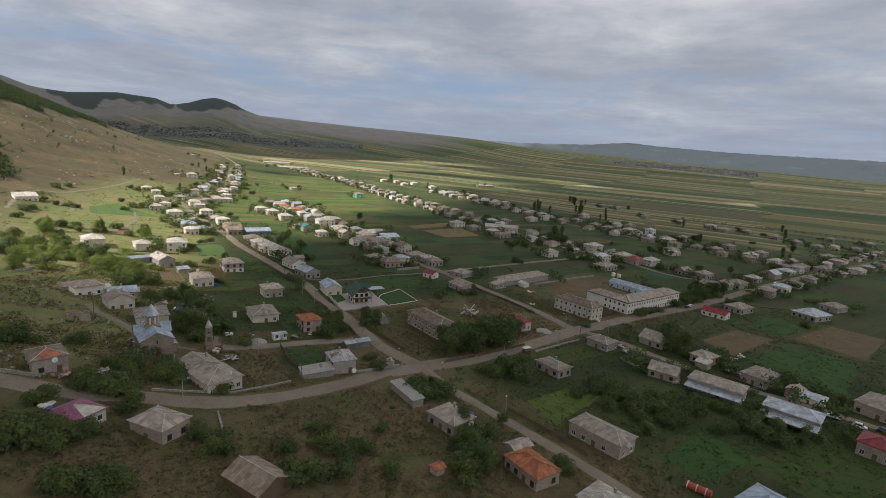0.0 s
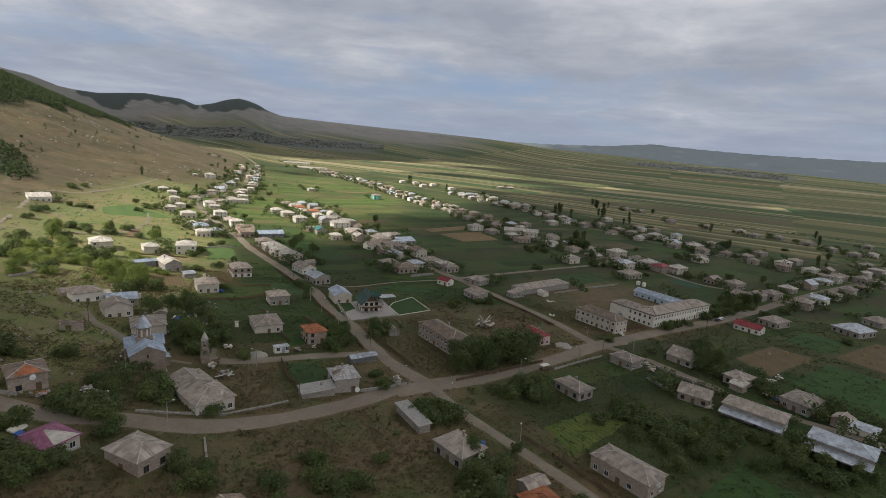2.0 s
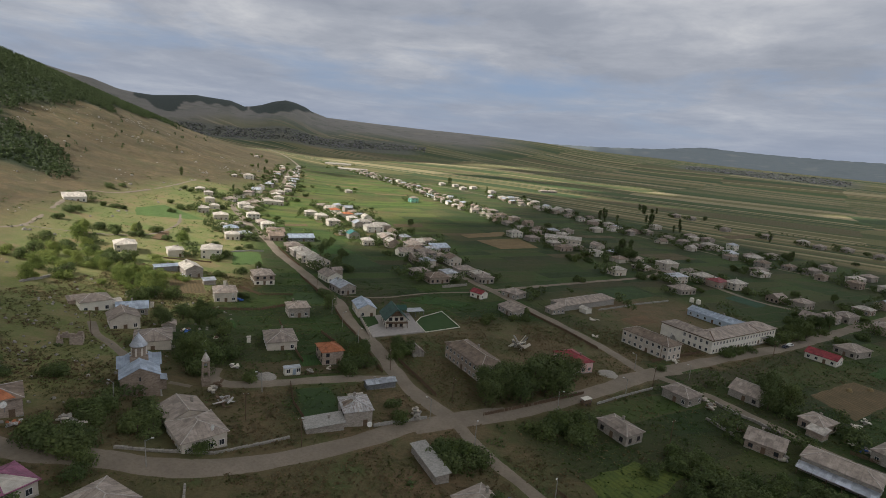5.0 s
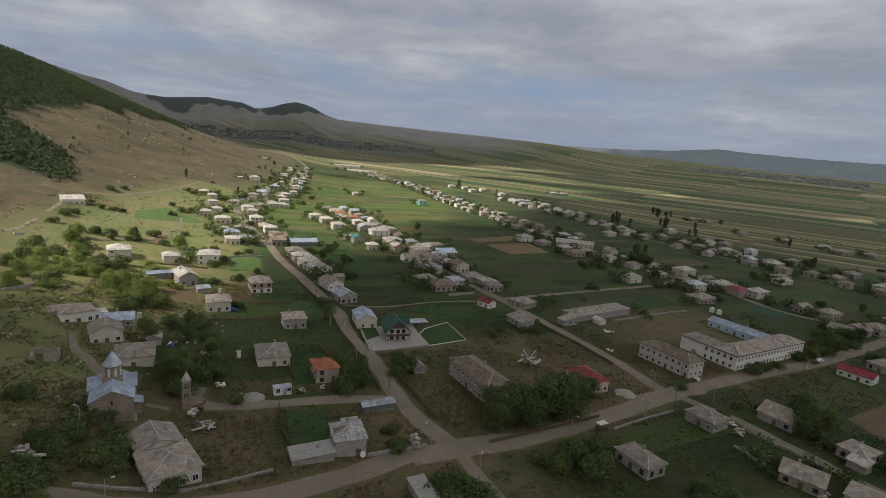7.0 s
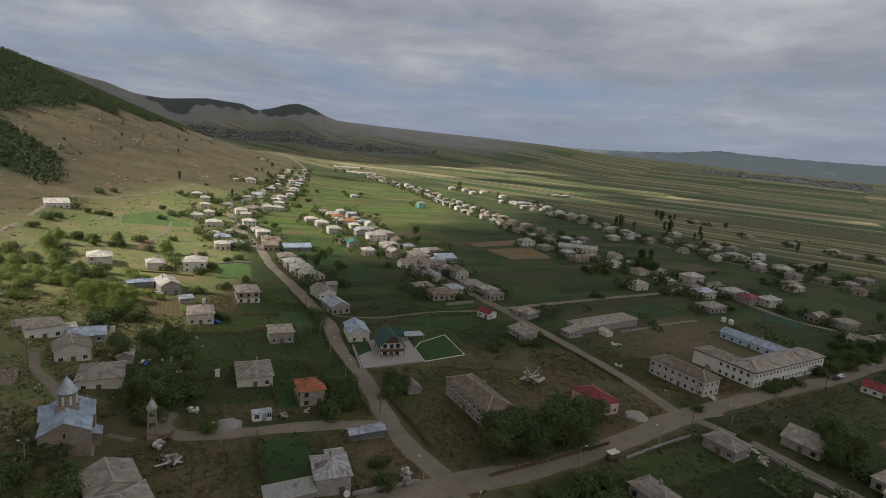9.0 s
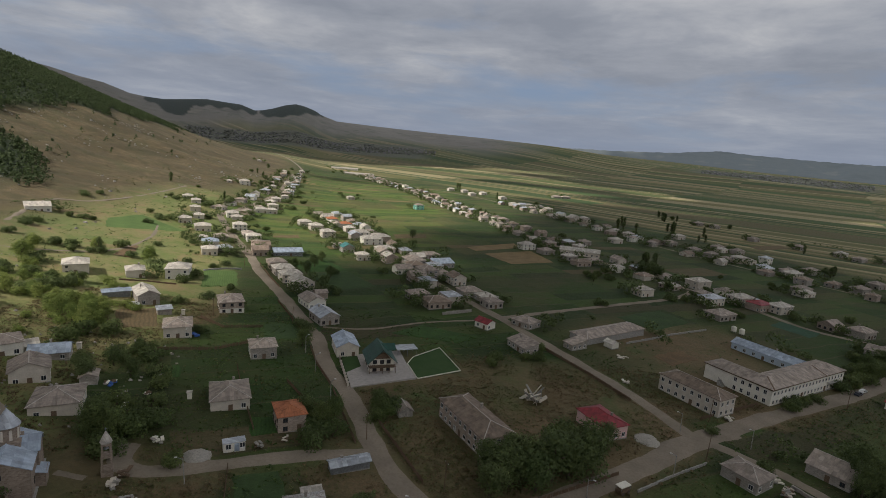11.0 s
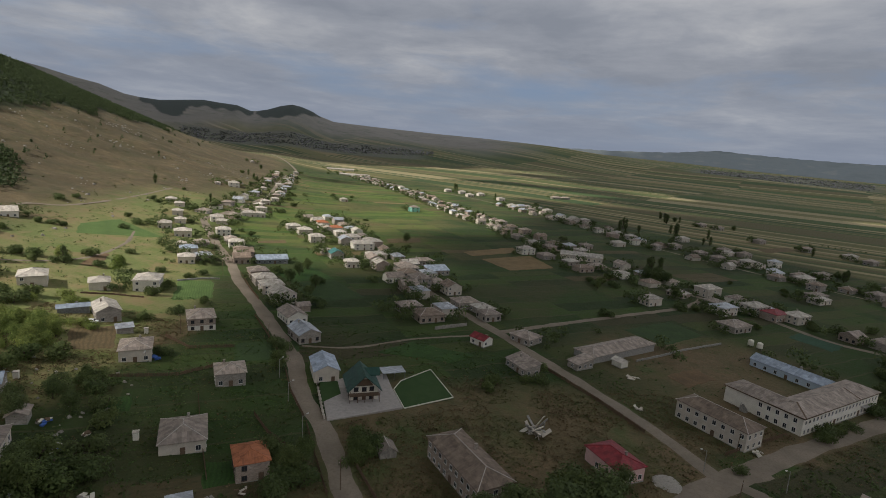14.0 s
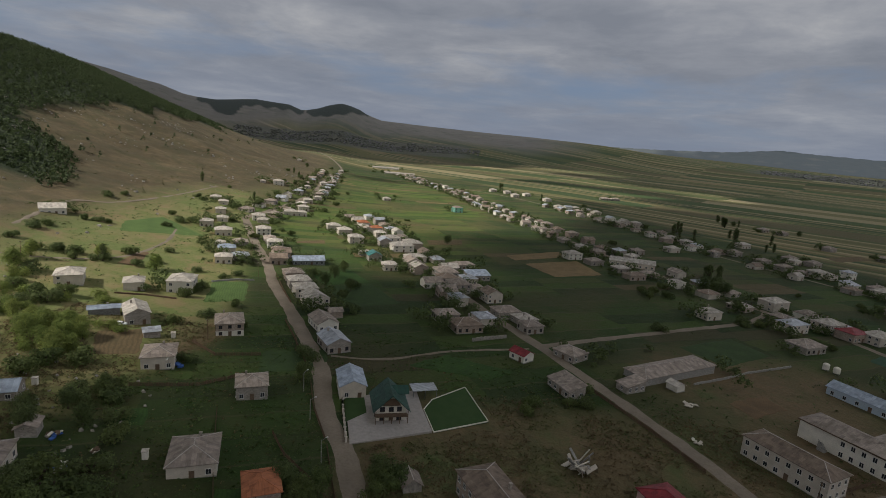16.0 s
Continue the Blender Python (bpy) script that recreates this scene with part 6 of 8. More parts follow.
LOW_I = [(-89.6, 131.0, 5), (-81.9, 131.8, 4.5), (-95.9, 118.8, 4), (-76.2, 124.7, 3.5), (-83.0, 155.4, 4), (31.1, 184.9, 5), (36.3, 187.7, 5), (66.4, 177.9, 5), (69.8, 174.3, 4.5), (62.0, 181.5, 4.5), (36.2, 127.6, 4), (85.2, 179.7, 4), (94.9, 177.3, 4), (99.7, 174.1, 4), (105.7, 171.2, 4), (109.1, 168.0, 4.5), (114.6, 163.4, 4), (121.5, 161.1, 4), (-60.7, 95.1, 4.5), (-84.4, 105.8, 5), (0.9, 166.7, 5), (-3.8, 166.4, 5), (-47.3, 114.5, 3.5), (-31.8, 111.9, 3.5), (-18.0, 123.1, 4), (-27.9, 128.8, 4)]
LOW_J = [(158.8, 335.7, 5), (182.2, 343.4, 5), (236.0, 402.9, 5), (-1.9, 160.0, 5), (57.9, 179.0, 4), (66.9, 184.8, 4), (229.1, 385.0, 5), (-40.5, 212.4, 5), (-86.8, 185.1, 5), (20.7, 185.0, 5), (25.2, 189.0, 5), (82.1, 235.4, 4), (-91.1, 153.1, 5), (-92.0, 161.7, 5), (-80.4, 289.9, 5), (-138.9, 224.3, 4), (-88.0, 348.8, 5), (0.5, 285.4, 4), (17.9, 303.9, 4), (-117.2, 302.4, 4), (-259.9, 430.5, 5), (-262.9, 458.6, 5), (-242.6, 336.7, 5), (-204.7, 357.1, 5), (-272.1, 767.7, 5)]
LOW_K = [(-129.4, 155.5, 5), (-112.8, 159.5, 4), (-93.5, 133.8, 5), (-83.2, 133.6, 5), (-89.5, 147.5, 5), (-79.2, 150.3, 5), (-95.5, 121.3, 4), (-77.7, 128.7, 4), (-88.2, 108.5, 5), (-79.2, 109.4, 5), (-83, 107, 5), (-92, 108, 5), (-69.2, 185.7, 4), (-61.1, 142.9, 3), (-55.6, 119.3, 4), (111.3, 286.1, 4), (118.5, 290.7, 4), (124.6, 294.6, 3.5), (155.9, 324.8, 5), (157.7, 322.6, 5), (167.2, 334.9, 6), (173, 339.9, 6), (58, 186, 4), (72, 170, 5), (82, 174, 5), (88, 168, 5), (78, 161, 4), (92, 158, 4), (102, 166, 5), (66, 152, 4), (-112, 236, 5), (-104, 228, 4), (-98, 200, 6), (-91, 197, 6), (-84, 200, 5)]
for places in (LOW_K, LOW_I, LOW_J, LOW_A, LOW_B, LOW_C, LOW_D, LOW_E, LOW_F, LOW_G, LOW_H):
    for x, y, h in places:
        bush(x, y, h * (1.08 if y < 330 else 0.9))


# shrubs in the same sun-brightened leaf colour
SUNLIT_BUSHES = [bush_model(80 + k, leaf_sunlit, 1100) for k in range(3)]
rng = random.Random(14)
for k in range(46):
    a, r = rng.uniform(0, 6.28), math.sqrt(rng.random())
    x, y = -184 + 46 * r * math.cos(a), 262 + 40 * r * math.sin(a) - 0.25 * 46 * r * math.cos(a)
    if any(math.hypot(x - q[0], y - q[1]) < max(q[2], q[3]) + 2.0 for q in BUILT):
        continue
    plant(x, y, rng.uniform(2.6, 4.6), SUNLIT_BUSHES, "bush", "sunlit bright green shrub on the lower slope", "bush", "stem", "crown", 1.15)


def hill_wood():
    """The wood on the hill: hundreds of small conifers and broad trees, none of them near."""
    nr = np.random.default_rng(3)
    quads = []
    for k in range(30000):
        x, y = nr.uniform(-1150, -330), nr.uniform(330, 1600)
        z = float(ground(x, y))
        clump = noise.noise((x / 45, y / 45, 2)) * (16 if z < 62 else 9)
        if z < float(wood_line(x, y)) + clump and nr.random() > 0.012 * (z > 30):
            continue
        h = nr.uniform(4.5, 8.5) if z < 60 else nr.uniform(6, 10.5)
        r = h * nr.uniform(0.27, 0.36)
        lumps = [(x, y, z + h * 0.3, r), (x, y, z + h * 0.58, r * 0.78), (x, y, z + h * 0.85, r * 0.42)]
        quads.append(leaf_cloud(random.Random(k), lumps, 22, 0.95))
    mesh = quads_mesh("hill_wood", np.concatenate(quads), leaf_pine)
    return tagged(new("hill_wood", mesh), "dark conifer wood high on the hillside", "wood", kind="stuff")


hill_wood()


def cloud_deck():
    """The broken cloud behind the camera, with a gap through which the sun reaches the village."""
    nr = np.random.default_rng(8)
    high = 2600.0
    shift = sun_way * (high / sun_way.z)
    a = (math.sin(radians(-22)), math.cos(radians(-22)))
    ball = bmesh.new()
    bmesh.ops.create_icosphere(ball, subdivisions=2, radius=1.0)
    unit = np.array([v.co[:] for v in ball.verts])
    tri = np.array([[v.index for v in f.verts] for f in ball.faces])
    ball.free()
    verts, faces, n = [], [], 0
    for x0, x1, y0, y1, step, size in ((-1200, 1400, -500, 2000, 52.0, 50.0), (-3000, 3600, -700, 4700, 140.0, 128.0)):
        for gx in np.arange(x0, x1, step):
            for gy in np.arange(y0, y1, step):
                if size > 100 and -1160 < gx < 1360 and gy < 1960:
                    continue
                x, y = gx + nr.uniform(-0.3, 0.3) * step, gy + nr.uniform(-0.3, 0.3) * step
                wob = noise.noise((x / 120, y / 120, 0)) * 0.3 + noise.noise((x / 45, y / 45, 4)) * 0.22
                ux, uy = x + 250, y - 590
                p, q = ux * a[0] + uy * a[1], ux * a[1] - uy * a[0]
                if (p / 360) ** 2 + (q / 140) ** 2 < 1 + wob and x < np.interp(y, (300, 430, 520, 640, 900), (-122, -110, -90, -52, 50)):
                    continue
                if ((x + 165) / 215) ** 2 + ((y - 900) / 340) ** 2 < 1 + wob:
                    continue
                if ((x + 235) / 105) ** 2 + ((y - 330) / 95) ** 2 < 1 + wob or ((x + 470) / 250) ** 2 + ((y - 560) / 300) ** 2 < 1 + wob or ((x + 620) / 300) ** 2 + ((y - 900) / 380) ** 2 < 1 + wob:
                    continue
                if x < np.interp(y, (170, 215, 240, 290, 330, 400, 430, 480, 540, 640), (-150, -122, -104, -98, -98, -106, -104, -96, -84, -60)) + wob * 30 and 182 + 25 * wob + 0.35 * max(0, x + 150) < y < 640 and x > -640:
                    continue
                if 188 < y < 470 and -150 < x < np.interp(y, (188, 230, 330, 470), (-48, -66, -72, -52)) and nr.random() < 0.73:
                    continue
                if 1150 < y < np.interp(x, (-700, 0, 900), (2000, 2700, 2500)) and noise.noise((x / 520 + 3, y / 170, 8)) > np.interp(x, (-1800, -300, 150, 500, 800), (-0.6, -0.5, -0.1, 0.3, 0.6)):
                    continue
                r = nr.uniform(0.8, 1.05) * size
                bumps = 1 + 0.18 * np.sin(unit * 5 + nr.uniform(0, 6, 3)).sum(1)
                verts.append(unit * bumps[:, None] * [r, r, r * 0.45] + [x + shift.x, y + shift.y, high + nr.uniform(-12, 12)])
                faces.append(tri + n)
                n += len(unit)
    mesh = bpy.data.meshes.new("cloud_deck")
    mesh.from_pydata(np.concatenate(verts).tolist(), [], np.concatenate(faces).tolist())
    mesh.shade_smooth()
    m, nd, s, p = material("cloud", 1.0)
    s.inputs["Base Color"].default_value = (0.85, 0.86, 0.88, 1)
    mesh.materials.append(m)
    return tagged(new("cloud_deck", mesh), "broken grey-white cumulus deck high overhead", "cloud", kind="structure")


cloud_deck()

# ---- plots, poles, walls, vehicles, heaps and weeds ----


def plot_material(name, light, dark, rows=0.0):
    m, n, s, p = material(name, 0.95)
    mid, small = n.noise(p, 0.16, 5, 0.65), n.noise(p, 1.4, 6, 0.7)
    c = n.mix(n.span(mid, 0.35, 0.66), light, dark)
    c = n.mix(n.span(small, 0.45, 0.75, 0, 0.6), c, tuple(v * 0.6 for v in dark))
    if rows:
        uv = n("ShaderNodeSeparateXYZ", Vector=n("ShaderNodeUVMap").outputs[0])
        c = n.mix(n.span(n.math("SINE", n.math("MULTIPLY", uv.outputs[0], 6.283 / rows)), -0.4, 1.0, 0, 0.4), c, tuple(v * 0.55 for v in dark))
    n.wire(s.inputs["Base Color"], c)
    bump(n, s, small, 0.8, 0.25)
    return m


stubble = plot_material("dry_stubble", (0.165, 0.112, 0.058), (0.105, 0.082, 0.040), 1.6)
ploughed = plot_material("ploughed_soil", (0.180, 0.116, 0.060), (0.118, 0.080, 0.044), 0.9)
ripe = plot_material("ripe_stubble", (0.250, 0.172, 0.082), (0.170, 0.120, 0.058), 1.2)
greens = plot_material("potato_greens", (0.046, 0.100, 0.020), (0.030, 0.066, 0.015), 1.1)
# potato greens again, sunlight put into the colour for plots in the cloud gap
sunny_greens = plot_material("sunny_vegetables", (0.110, 0.175, 0.048), (0.078, 0.128, 0.036), 1.1)
clover = plot_material("dark_clover", (0.042, 0.075, 0.022), (0.030, 0.052, 0.017), 0.0)
teal_crop = plot_material("blue_green_crop", (0.040, 0.095, 0.055), (0.030, 0.068, 0.040), 1.2)
yellowing = plot_material("yellowing_leaves", (0.120, 0.140, 0.026), (0.066, 0.098, 0.022), 1.3)


PLOTS = []


def plot(corners, mat, label, lift=0.1, parts=14):
    """A tilled plot with four corners, laid over the ground."""
    a, b, c, d = (Vector(q) for q in corners)
    PLOTS.append((corners, mat in (greens, sunny_greens, clover, yellowing, teal_crop)))
    built = Mesh()
    grid = []
    for j in range(parts + 1):
        for i in range(parts + 1):
            u, v = i / parts, j / parts
            q = (a * (1 - u) + b * u) * (1 - v) + (d * (1 - u) + c * u) * v
            q = q + Vector((noise.noise((q.x / 5, q.y / 5, 1)), noise.noise((q.x / 5, q.y / 5, 9)))) * 1.1
            rim = i in (0, parts) or j in (0, parts)
            grid.append((q.x, q.y, float(land(q.x, q.y)) + (-0.15 if rim else lift), u * (b - a).length, v * (d - a).length))
    w = parts + 1
    for j in range(parts):
        for i in range(parts):
            k = [j * w + i, j * w + i + 1, (j + 1) * w + i + 1, (j + 1) * w + i]
            pts = [grid[q] for q in k]
            normal = (Vector(pts[1][:3]) - Vector(pts[0][:3])).cross(Vector(pts[3][:3]) - Vector(pts[0][:3]))
            if normal.z < 0:
                pts = pts[::-1]
            built.face([q[:3] for q in pts], [q[3:] for q in pts])
    return tagged(new("field_plot", built.data("field_plot", mat)), label, "field", kind="structure")


plot([(127.4, 250), (157.8, 273.5), (172.9, 262.6), (133.1, 228.8)], stubble, "bare tan stubble plot")
plot([(138.5, 227.5), (173.8, 257), (199, 236), (158, 192)], greens, "lush green garden plot")
plot([(169.6, 284.4), (193, 306.2), (207.9, 292.2), (181, 268.6)], greens, "green clover plot between stubble fields")
plot([(181.7, 267), (226.1, 299.1), (246, 281), (202, 239)], stubble, "wide brown stubble plot with small hay heaps")
plot([(64, 137.3), (86, 158.3), (98, 143.2), (74, 128)], greens, "dark green potato plot in rows")
plot([(-40, 531.5), (2.8, 581.6), (12, 560), (-30, 517)], ripe, "tan stubble strip between green gardens")
plot([(-24, 511), (18, 552), (37.4, 509.3), (1.7, 479)], ripe, "tan stubble strip between green gardens")
plot([(-281, 414.4), (-282, 453), (-227.5, 433.4), (-264, 391.3)], sunny_greens, "bright green vegetable plot in rows")
plot([(-168, 354), (-153, 364), (-136, 334.6), (-149, 319.7)], sunny_greens, "bright green vegetable plot")
plot([(-215, 340.6), (-226, 370), (-221.6, 372.3), (-204.5, 344.2)], ploughed, "bare reddish earth plot")
plot([(-156, 271.4), (-145, 284.3), (-129.4, 262.7), (-141.4, 253.8)], stubble, "dry yellow grass plot")
plot([(-56, 187.6), (-46, 194.4), (-36.5, 175.5), (-45, 169.5)], clover, "dark green clover plot behind a wall")
plot([(-109, 231.4), (-102.6, 237.3), (-96.4, 228.4), (-103.7, 224.1)], greens, "small cabbage bed in rows")
plot([(31, 166), (47.2, 180.5), (61.5, 177), (37, 149)], yellowing, "yellow-green leafy plot beside the lane")
plot([(68.3, 319.8), (84.8, 335.2), (91.2, 324.6), (75, 310.5)], ploughed, "bare brown earth patch")
plot([(-109, 554), (-80.4, 577.7), (-76, 554.5), (-101.5, 534.3)], stubble, "pale stubble strip between gardens")
plot([(-186.5, 475), (-172.6, 495), (-165.7, 483.4), (-183, 468.3)], stubble, "pale stubble strip between gardens")
plot([(275, 763), (335, 809), (334.4, 784), (279, 735.4)], stubble, "pale yellow stubble plot")
plot([(-66, 214), (-54, 222), (-50, 212), (-60, 204)], greens, "green garden plot beside a house")
plot([(-100, 288), (-78, 302), (-70, 285), (-90, 270)], clover, "dark green hay plot")
plot([(-140, 400), (-122, 424), (-98, 402), (-118, 380)], greens, "bright green hay meadow")
plot([(-120, 380), (-100, 402), (-70, 372), (-92, 350)], clover, "dark green hay meadow")
plot([(-15, 300), (-6, 312), (-36, 318), (-48, 300)], greens, "green garden plot in rows")
plot([(151, 403), (164, 416), (181, 402), (167, 385)], teal_crop, "blue-green cabbage plot beside the street")
plot([(60, 375), (92, 404), (106, 385), (78, 358)], clover, "dark green plot beside the lane")


def utility_pole(x, y, tall=8.0, lamp=False):
    rng = random.Random(int(x * 11 + y * 5))
    ob = thing("street_lamp" if lamp else "utility_pole", x, y, rng.uniform(0, 360), "grey pole with a small white street lamp" if lamp else "weathered timber utility pole with a short crossarm", "lamp" if lamp else "pole", "village poles")
    ob.rotation_euler.x, ob.rotation_euler.y = rng.uniform(-0.04, 0.04), rng.uniform(-0.04, 0.04)
    shaft = Mesh()
    shaft.tube([(0, 0, -0.6, 0.13), (0, 0, tall * 0.5, 0.11), (0, 0, tall, 0.08)], 8)
    part("pole", shaft, concrete if lamp else wood_brown, ob)
    if lamp:
        arm = Mesh()
        arm.bar((0, 0, tall - 0.3), (1.3, 0, tall + 0.3), 0.08)
        part("arm", arm, steel, ob)
        head = Mesh()
        head.box(1.15, -0.15, tall + 0.22, 1.8, 0.15, tall + 0.4)
        part("lamp_head", head, white_frame, ob)
    else:
        arm = Mesh()
        arm.box(-0.8, -0.06, tall - 0.7, 0.8, 0.06, tall - 0.56)
        part("crossarm", arm, wood_brown, ob)
        for u in (-0.65, 0.65):
            cup = Mesh()
            cup.tube([(u, 0, tall - 0.56, 0.05), (u, 0, tall - 0.4, 0.06), (u, 0, tall - 0.34, 0.03)], 6)
            part("insulator", cup, white_frame, ob)
    return ob


for x, y in ((-66.8, 133.6), (2.6, 172.7), (23.3, 155), (27.8, 204), (-11.7, 183.6), (-70.4, 266), (-60.5, 251), (62.3, 250.6), (82.2, 246.6), (53.2, 223.2), (-90.4, 153.6), (-63.1, 180.8), (-48.2, 233)):
    utility_pole(x, y, 6.5, True)
for x, y in ((82.5, 154.7), (60.3, 193), (-40.7, 156.3), (-6.6, 198), (74.5, 261.4), (-59.1, 162.8), (-129.6, 192.7), (-88.3, 293.7), (133.4, 291), (-30.8, 214), (65.5, 235.2), (-121, 287), (-239.6, 312.8), (-155, 375), (-186, 418), (-20, 360), (-48, 400), (-85, 455), (120, 470), (92, 512)):
    utility_pole(x, y, 8.2)


def stone_wall(places, tall, thick, mat, label):
    """A garden wall of uneven blocks along a line."""
    rng = random.Random(int(places[0][0] * 7))
    x0, y0 = places[0]
    ob = thing("garden_wall", x0, y0, 0, label, "wall")
    z0 = float(land(x0, y0))
    blocks = Mesh()
    for (ax, ay), (bx, by) in zip(places, places[1:]):
        length = math.hypot(bx - ax, by - ay)
        count = max(1, int(length / 0.9))
        ux, uy = (bx - ax) / length, (by - ay) / length
        for k in range(count):
            u0, u1 = length * k / count, length * (k + 1) / count - 0.03
            h = tall * rng.uniform(0.85, 1.08)
            mx, my = ax + ux * (u0 + u1) / 2, ay + uy * (u0 + u1) / 2
            z = float(land(mx, my)) - z0
            a = Vector((ax + ux * u0 - x0, ay + uy * u0 - y0, z + h / 2 - 0.2))
            b = Vector((ax + ux * u1 - x0, ay + uy * u1 - y0, z + h / 2 - 0.2))
            blocks.bar(a, b, thick * rng.uniform(0.85, 1.1), h + 0.4)
    part("blocks", blocks, mat, ob)
    return ob


stone_wall([(-26.3, 173.5), (-20, 178.3), (-12.6, 183.6)], 0.9, 0.5, concrete, "low crumbling concrete block garden wall")
stone_wall([(41.7, 212.6), (53, 223), (65, 233)], 0.8, 0.3, concrete, "low pale concrete wall beside the road")
stone_wall([(85.6, 228), (90.6, 221), (95, 217.7), (101, 209)], 1.0, 0.6, stone_grey, "dry stone wall beside the lane")
stone_wall([(77.9, 214), (82, 207), (84.2, 203.5)], 0.9, 0.6, stone_grey, "dry stone wall round a garden")
stone_wall([(60, 332), (73.8, 343.8), (85.2, 355), (108.5, 373.4)], 0.9, 0.4, concrete, "low pale boundary wall")
stone_wall([(-28.4, 336.6), (-22.2, 341.7), (-15, 347.8)], 1.6, 0.6, stone_grey, "stone yard wall before a house")
stone_wall([(-185, 221.6), (-185, 230.5), (-186, 237.4)], 0.9, 0.7, stone_grey, "rough stone wall on the slope")
stone_wall([(-166, 350.4), (-159.6, 361.4), (-152, 366.6)], 0.9, 0.4, concrete, "pale garden wall beside green beds")
stone_wall([(-77, 136.8), (-68, 139.6), (-57.5, 144.2), (-45, 159)], 0.6, 0.6, stone_grey, "low tumbled stone wall beside the road")
stone_wall([(-56.4, 131.4), (-50.1, 120.3)], 0.5, 0.5, stone_grey, "low tumbled stone wall in the meadow")
stone_wall([(-104, 132), (-112, 131), (-122, 128)], 0.9, 0.6, stone_grey, "rough stone wall before a house")
stone_wall([(-181.8, 306.4), (-172, 313.3), (-160, 318)], 0.8, 0.3, wood_brown, "weathered board fence behind the plots")


def board_fence(places, label, tall=1.25):
    """Posts with two rails and upright boards, some of them missing."""
    rng = random.Random(int(places[0][0] * 5 + places[0][1]))
    x0, y0 = places[0]
    z0 = float(land(x0, y0))
    ob = thing("board_fence", x0, y0, 0, label, "fence", "garden fences")
    boards, rails = Mesh(), Mesh()
    for (ax, ay), (bx, by) in zip(places, places[1:]):
        length = math.hypot(bx - ax, by - ay)
        ux, uy = (bx - ax) / length, (by - ay) / length
        at = lambda u, h: (ax + ux * u - x0, ay + uy * u - y0, float(land(ax + ux * u, ay + uy * u)) - z0 + h)
        count = max(1, int(length / 2.6))
        for k in range(count):
            u0, u1 = length * k / count, length * (k + 1) / count
            post = Mesh()
            post.bar(at(u0, -0.4), at(u0, tall + 0.15), 0.14)
            part("post", post, wood_brown, ob)
            for h in (0.35, tall - 0.25):
                rails.bar(at(u0, h), at(u1, h), 0.06, 0.09)
            for j in range(12):
                if rng.random() < 0.1:
                    continue
                u = u0 + (u1 - u0) * (j + 0.5) / 12
                boards.bar(at(u, 0.05), at(u, tall * rng.uniform(0.9, 1.08)), 0.17, 0.03)
    part("rail", rails, wood_brown, ob)
    part("paling", boards, wood_brown, ob)
    return ob


for places in ([(-33, 211), (-42, 226), (-50, 240)], [(-52, 243), (-63, 258), (-71, 272)], [(-78, 283), (-95, 305), (-108, 321)], [(-12, 199), (-22, 213), (-30, 224)], [(-61, 208), (-74, 226), (-86, 244)], [(-44, 223), (-58, 232), (-66, 240)], [(-116, 244), (-100, 254), (-92, 268)], [(-97, 284), (-110, 276), (-124, 282)], [(4, 191), (20, 204), (38, 219)], [(72, 262), (86, 273), (98, 282)], [(50, 268), (38, 286), (20, 309)], [(-44, 168), (-52, 178), (-58, 190)], [(24, 158), (36, 145), (44, 135)], [(118, 205), (134, 194), (150, 181)], [(-118, 344), (-132, 361), (-150, 385)]):
    board_fence(places, "weathered grey-brown board fence along a garden")


def pillar_fence(places, label):
    x0, y0 = places[0]
    ob = thing("yard_fence", x0, y0, 0, label, "fence")
    z0 = float(land(x0, y0))
    for (ax, ay), (bx, by) in zip(places, places[1:]):
        count = max(1, int(math.hypot(bx - ax, by - ay) / 2.4))
        for k in range(count + 1):
            u = k / count
            x, y = ax + (bx - ax) * u, ay + (by - ay) * u
            z = float(land(x, y)) - z0
            p = Mesh()
            p.box(x - x0 - 0.22, y - y0 - 0.22, z - 0.4, x - x0 + 0.22, y - y0 + 0.22, z + 1.7)
            p.box(x - x0 - 0.28, y - y0 - 0.28, z + 1.7, x - x0 + 0.28, y - y0 + 0.28, z + 1.82)
            part("pillar", p, pale_wall, ob)
            if k < count:
                x2, y2 = ax + (bx - ax) * (k + 1) / count, ay + (by - ay) * (k + 1) / count
                q = Mesh()
                q.bar((x - x0, y - y0, z + 0.55), (x2 - x0, y2 - y0, float(land(x2, y2)) - z0 + 0.55), 0.15, 1.2)
                part("panel", q, paving, ob)
    return ob


pillar_fence([(-60, 273), (-55.5, 262.5), (-46.3, 244)], "pale stone pillar fence along the paved yard")


